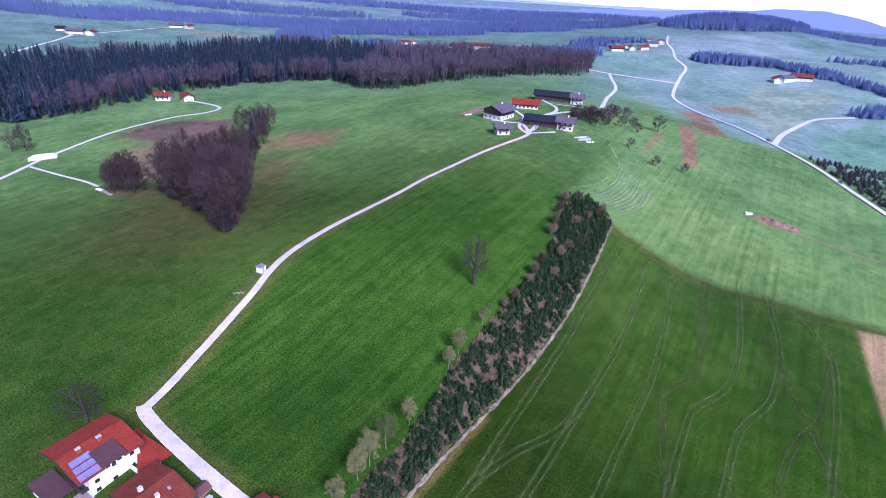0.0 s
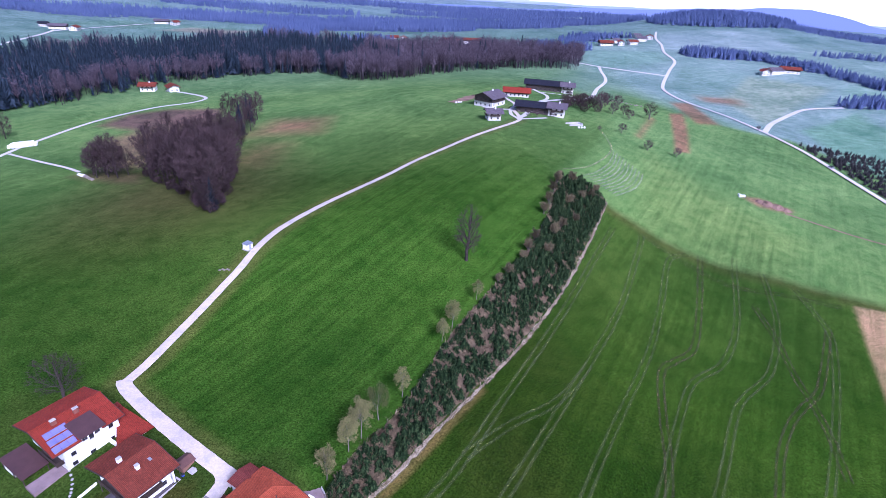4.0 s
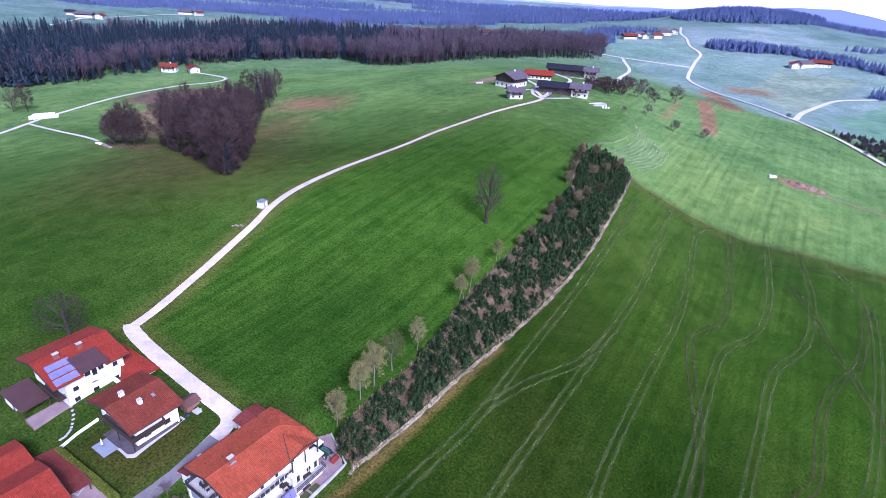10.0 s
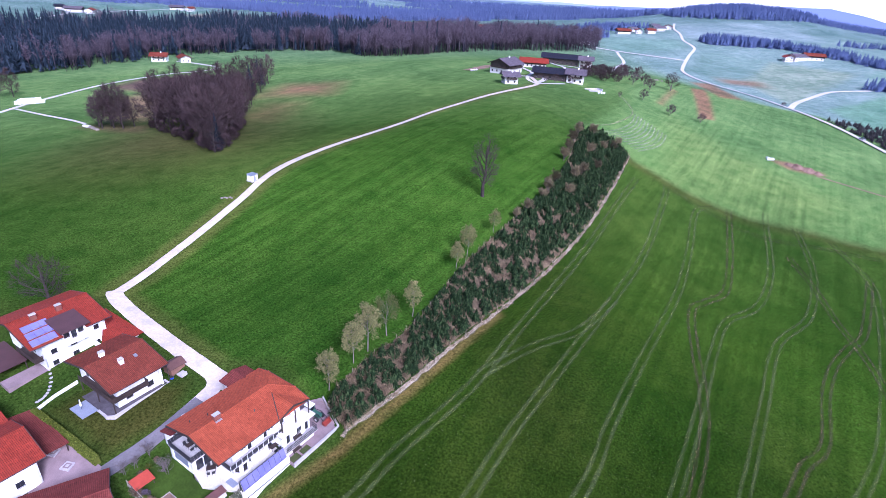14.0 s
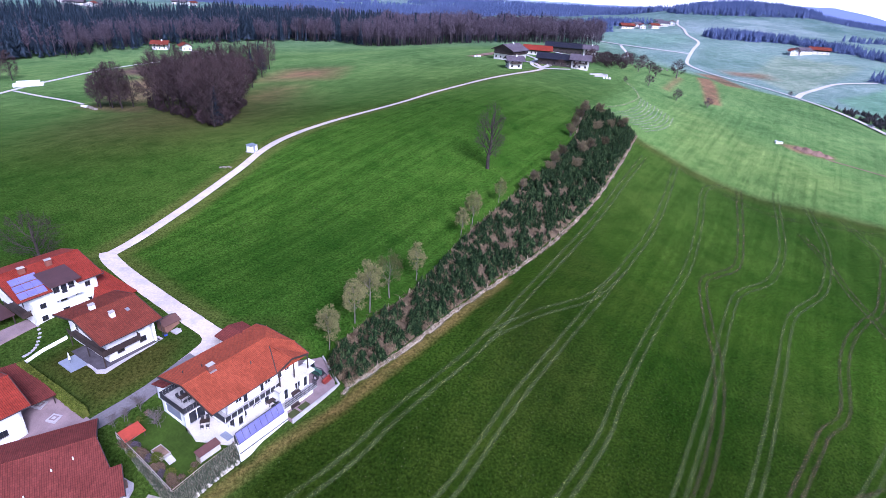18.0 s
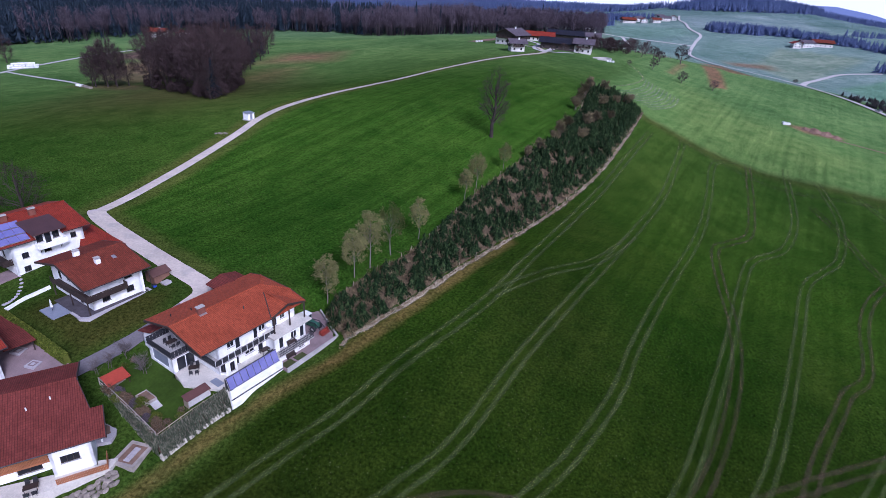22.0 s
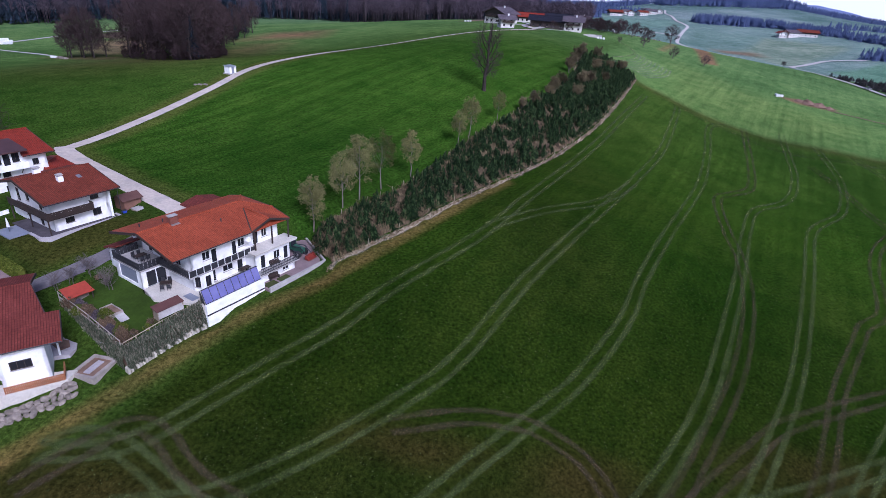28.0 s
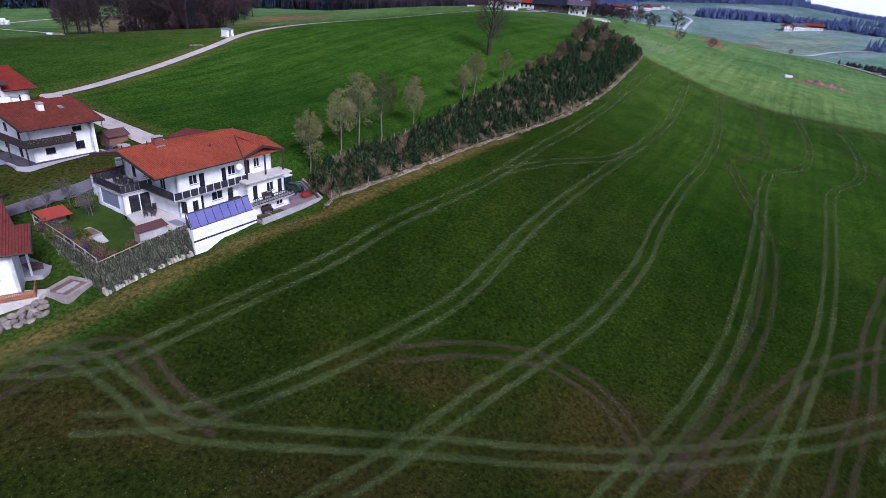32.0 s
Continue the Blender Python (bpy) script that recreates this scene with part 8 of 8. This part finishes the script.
for k in range(9):
    x, y = -186 + k * 1.6, 285 - k * 1.2
    s = thing("rubble_heap", "heap of pale rubble beside the round trees", "rubble", x, y, land(x, y), 37 * k, "rubble by the copse")
    part("stones", Shape().box(-0.8, -0.7, -0.3, 0.8, 0.6, 0.5).box(-0.3, -1.0, -0.3, 0.9, 0.2, 0.8), ROCK if k > 2 else WRAP, s)
for k in range(10):
    x, y = 154 + k * 3.1, 468 - 1.6 * (k % 4) - 0.3 * k
    s = thing("stone", "pale stone lying on the slope below the farm", "stone", x, y, land(x, y), 37 * k, "stones below the farm")
    part("rock", Shape().box(-0.8, -0.6, -0.3, 0.9, 0.6, 0.5).box(-0.3, -0.9, -0.3, 0.6, 0.2, 0.8), ROCK, s)
TW = thing("silage_clamp", "low pale concrete silage clamp below the farmhouse", "silage clamp", 99, 361, land(99, 361), 24)
part("floor_slab", Shape().box(-5.0, -2.4, -2.0, 5.0, 2.4, 0.18), CONCRETE, TW)
part("side_wall", Shape().box(-5.0, 2.4, -2.0, 5.0, 2.7, 1.1), CONCRETE, TW)
part("side_wall", Shape().box(-5.0, -2.7, -2.0, 3.0, -2.4, 0.7), CONCRETE, TW)
part("end_wall", Shape().box(5.0, -2.7, -2.0, 5.3, 2.7, 1.1), FARMWALL, TW)
# soil heaps
for x, y, r, h in ((190, 277, 4.0, 2.1), (194.5, 274.0, 3.8, 1.9), (187, 279, 3.0, 1.3), (198, 271.5, 2.8, 1.2)):
    bm = bmesh.new()
    bmesh.ops.create_grid(bm, x_segments=16, y_segments=16, size=r)
    for v in bm.verts:
        q = math.hypot(v.co.x, v.co.y) / r
        v.co.z = h * max(0, 1 - q) ** 0.7 * (1 + 0.5 * noise.noise(v.co * 0.7)) - 0.1
    me = bpy.data.meshes.new("earth_mound")
    bm.to_mesh(me)
    bm.free()
    me.materials.append(SOIL)
    o = tagged(new("earth_mound", me), "heap of reddish-brown bare soil in the pasture", "soil heap", group="soil heaps")
    o.matrix_world = pose(x, y, land(x, y), 0, 0, 20 * x)
# pump house by the lane
P = thing("pump_house", "small white cabin beside the gravel lane", "cabin", -61.9, 176.0, land(-61.9, 176.0), 60)
part("walls", Shape().box(-1.3, -1.1, -0.3, 1.3, 1.1, 2.1), RENDER, P)
part("door", Shape().box(-0.45, -1.15, 0.0, 0.45, -1.1, 1.85), BLUEGREY, P)
part("roof", Shape().sheet([(-1.5, -1.3, 2.1), (1.5, -1.3, 2.1), (1.5, 1.3, 2.3), (-1.5, 1.3, 2.3)], 0.12), ZINC, P)
part("plinth", Shape().box(-1.6, -1.6, -0.4, 1.6, 1.4, 0.06), CONCRETE, P)
for k in range(5):
    s = thing("stone", "pale field stone lying in the meadow", "stone", -67.6 + k * 0.8, 162.6 + (k % 2) * 0.5, land(-67.6 + k * 0.8, 162.8) - 0.05, 50 * k, "stones by the lane")
    part("rock", Shape().box(-0.35, -0.25, -0.1, 0.35, 0.25, 0.28).box(-0.15, -0.35, -0.1, 0.25, 0.2, 0.36), ROCK, s)
# car on the valley road
U = thing("car", "small silver car on the valley road", "car", 277.6, 352, land(277.6, 352) + 0.62, 92)
part("body", Shape().box(-2.1, -0.85, 0.35, 2.1, 0.85, 0.95), ZINC, U)
part("cabin", Shape().hexa([(-1.5, -0.8, 0.95), (1.0, -0.8, 0.95), (1.0, 0.8, 0.95), (-1.5, 0.8, 0.95), (-1.1, -0.65, 1.45), (0.4, -0.65, 1.45), (0.4, 0.65, 1.45), (-1.1, 0.65, 1.45)]), GLASS, U)
for x in (-1.35, 1.35):
    for s in (-1, 1):
        part("wheel", Shape().tube((x, s * 0.7, 0.33), (x, s * 0.9, 0.33), 0.33, 0.33, 12), RUBBER, U)

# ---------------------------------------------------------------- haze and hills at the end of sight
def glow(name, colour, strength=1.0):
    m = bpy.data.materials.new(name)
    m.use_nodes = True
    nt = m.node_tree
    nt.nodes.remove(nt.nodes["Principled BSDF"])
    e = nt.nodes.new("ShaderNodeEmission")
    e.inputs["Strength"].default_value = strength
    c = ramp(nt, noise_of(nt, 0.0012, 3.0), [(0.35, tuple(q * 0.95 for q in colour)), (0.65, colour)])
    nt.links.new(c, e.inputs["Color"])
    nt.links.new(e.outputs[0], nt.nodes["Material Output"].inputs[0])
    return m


# unlit ridge sheets that glow in the colour of the haze before them
def far_ridge(radius, low, crest, colour, seed, name, label, rough=14.0, span=(-90, 90)):
    sh = Shape()
    n = 240
    for i in range(n + 1):
        az = radians(span[0] + (span[1] - span[0]) * i / n)
        x, y = radius * math.sin(az), radius * math.cos(az)
        t = crest(math.degrees(az)) + rough * noise.fractal(Vector((az * 9, seed, 0)), 1.0, 2.0, 5)
        sh.v += [(x, y, low), (x, y, t), (x * 1.02, y * 1.02, low)]
    for i in range(n):
        a = 3 * i
        sh.f += [(a, a + 1, a + 4, a + 3), (a + 1, a + 2, a + 5, a + 4)]
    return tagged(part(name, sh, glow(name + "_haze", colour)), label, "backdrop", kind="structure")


def skyline(table):
    """A crest line from (bearing, height) pairs."""
    az, hz = [a for a, _ in table], [q for _, q in table]
    return lambda a: float(np.interp(a, az, hz))


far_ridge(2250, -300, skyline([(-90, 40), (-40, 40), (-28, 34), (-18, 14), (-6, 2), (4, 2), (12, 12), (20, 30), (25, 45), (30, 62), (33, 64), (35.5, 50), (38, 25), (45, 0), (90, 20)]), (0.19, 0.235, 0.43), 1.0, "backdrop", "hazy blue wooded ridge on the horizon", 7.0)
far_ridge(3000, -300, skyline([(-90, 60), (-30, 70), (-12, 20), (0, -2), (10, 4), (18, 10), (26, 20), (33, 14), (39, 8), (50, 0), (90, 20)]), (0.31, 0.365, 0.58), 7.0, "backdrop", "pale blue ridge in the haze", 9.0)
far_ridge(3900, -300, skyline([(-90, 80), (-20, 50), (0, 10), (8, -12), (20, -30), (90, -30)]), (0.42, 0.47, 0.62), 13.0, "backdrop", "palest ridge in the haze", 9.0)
# added glowing ring stands in for the pale sky low over the horizon
sky_band = Shape()
for i in range(97):
    az = 2 * math.pi * i / 96
    for r, z in ((4800, -600), (4800, 20), (4700, 420)):
        sky_band.v.append((r * math.sin(az), r * math.cos(az), z))
for i in range(96):
    for k in range(2):
        a = 3 * i + k
        sky_band.f.append((a, a + 1, a + 4, a + 3))
tagged(part("backdrop", sky_band, glow("white_haze", (0.93, 0.95, 1.0), 1.0)), "white haze of an overcast sky at the horizon", "backdrop", kind="structure")
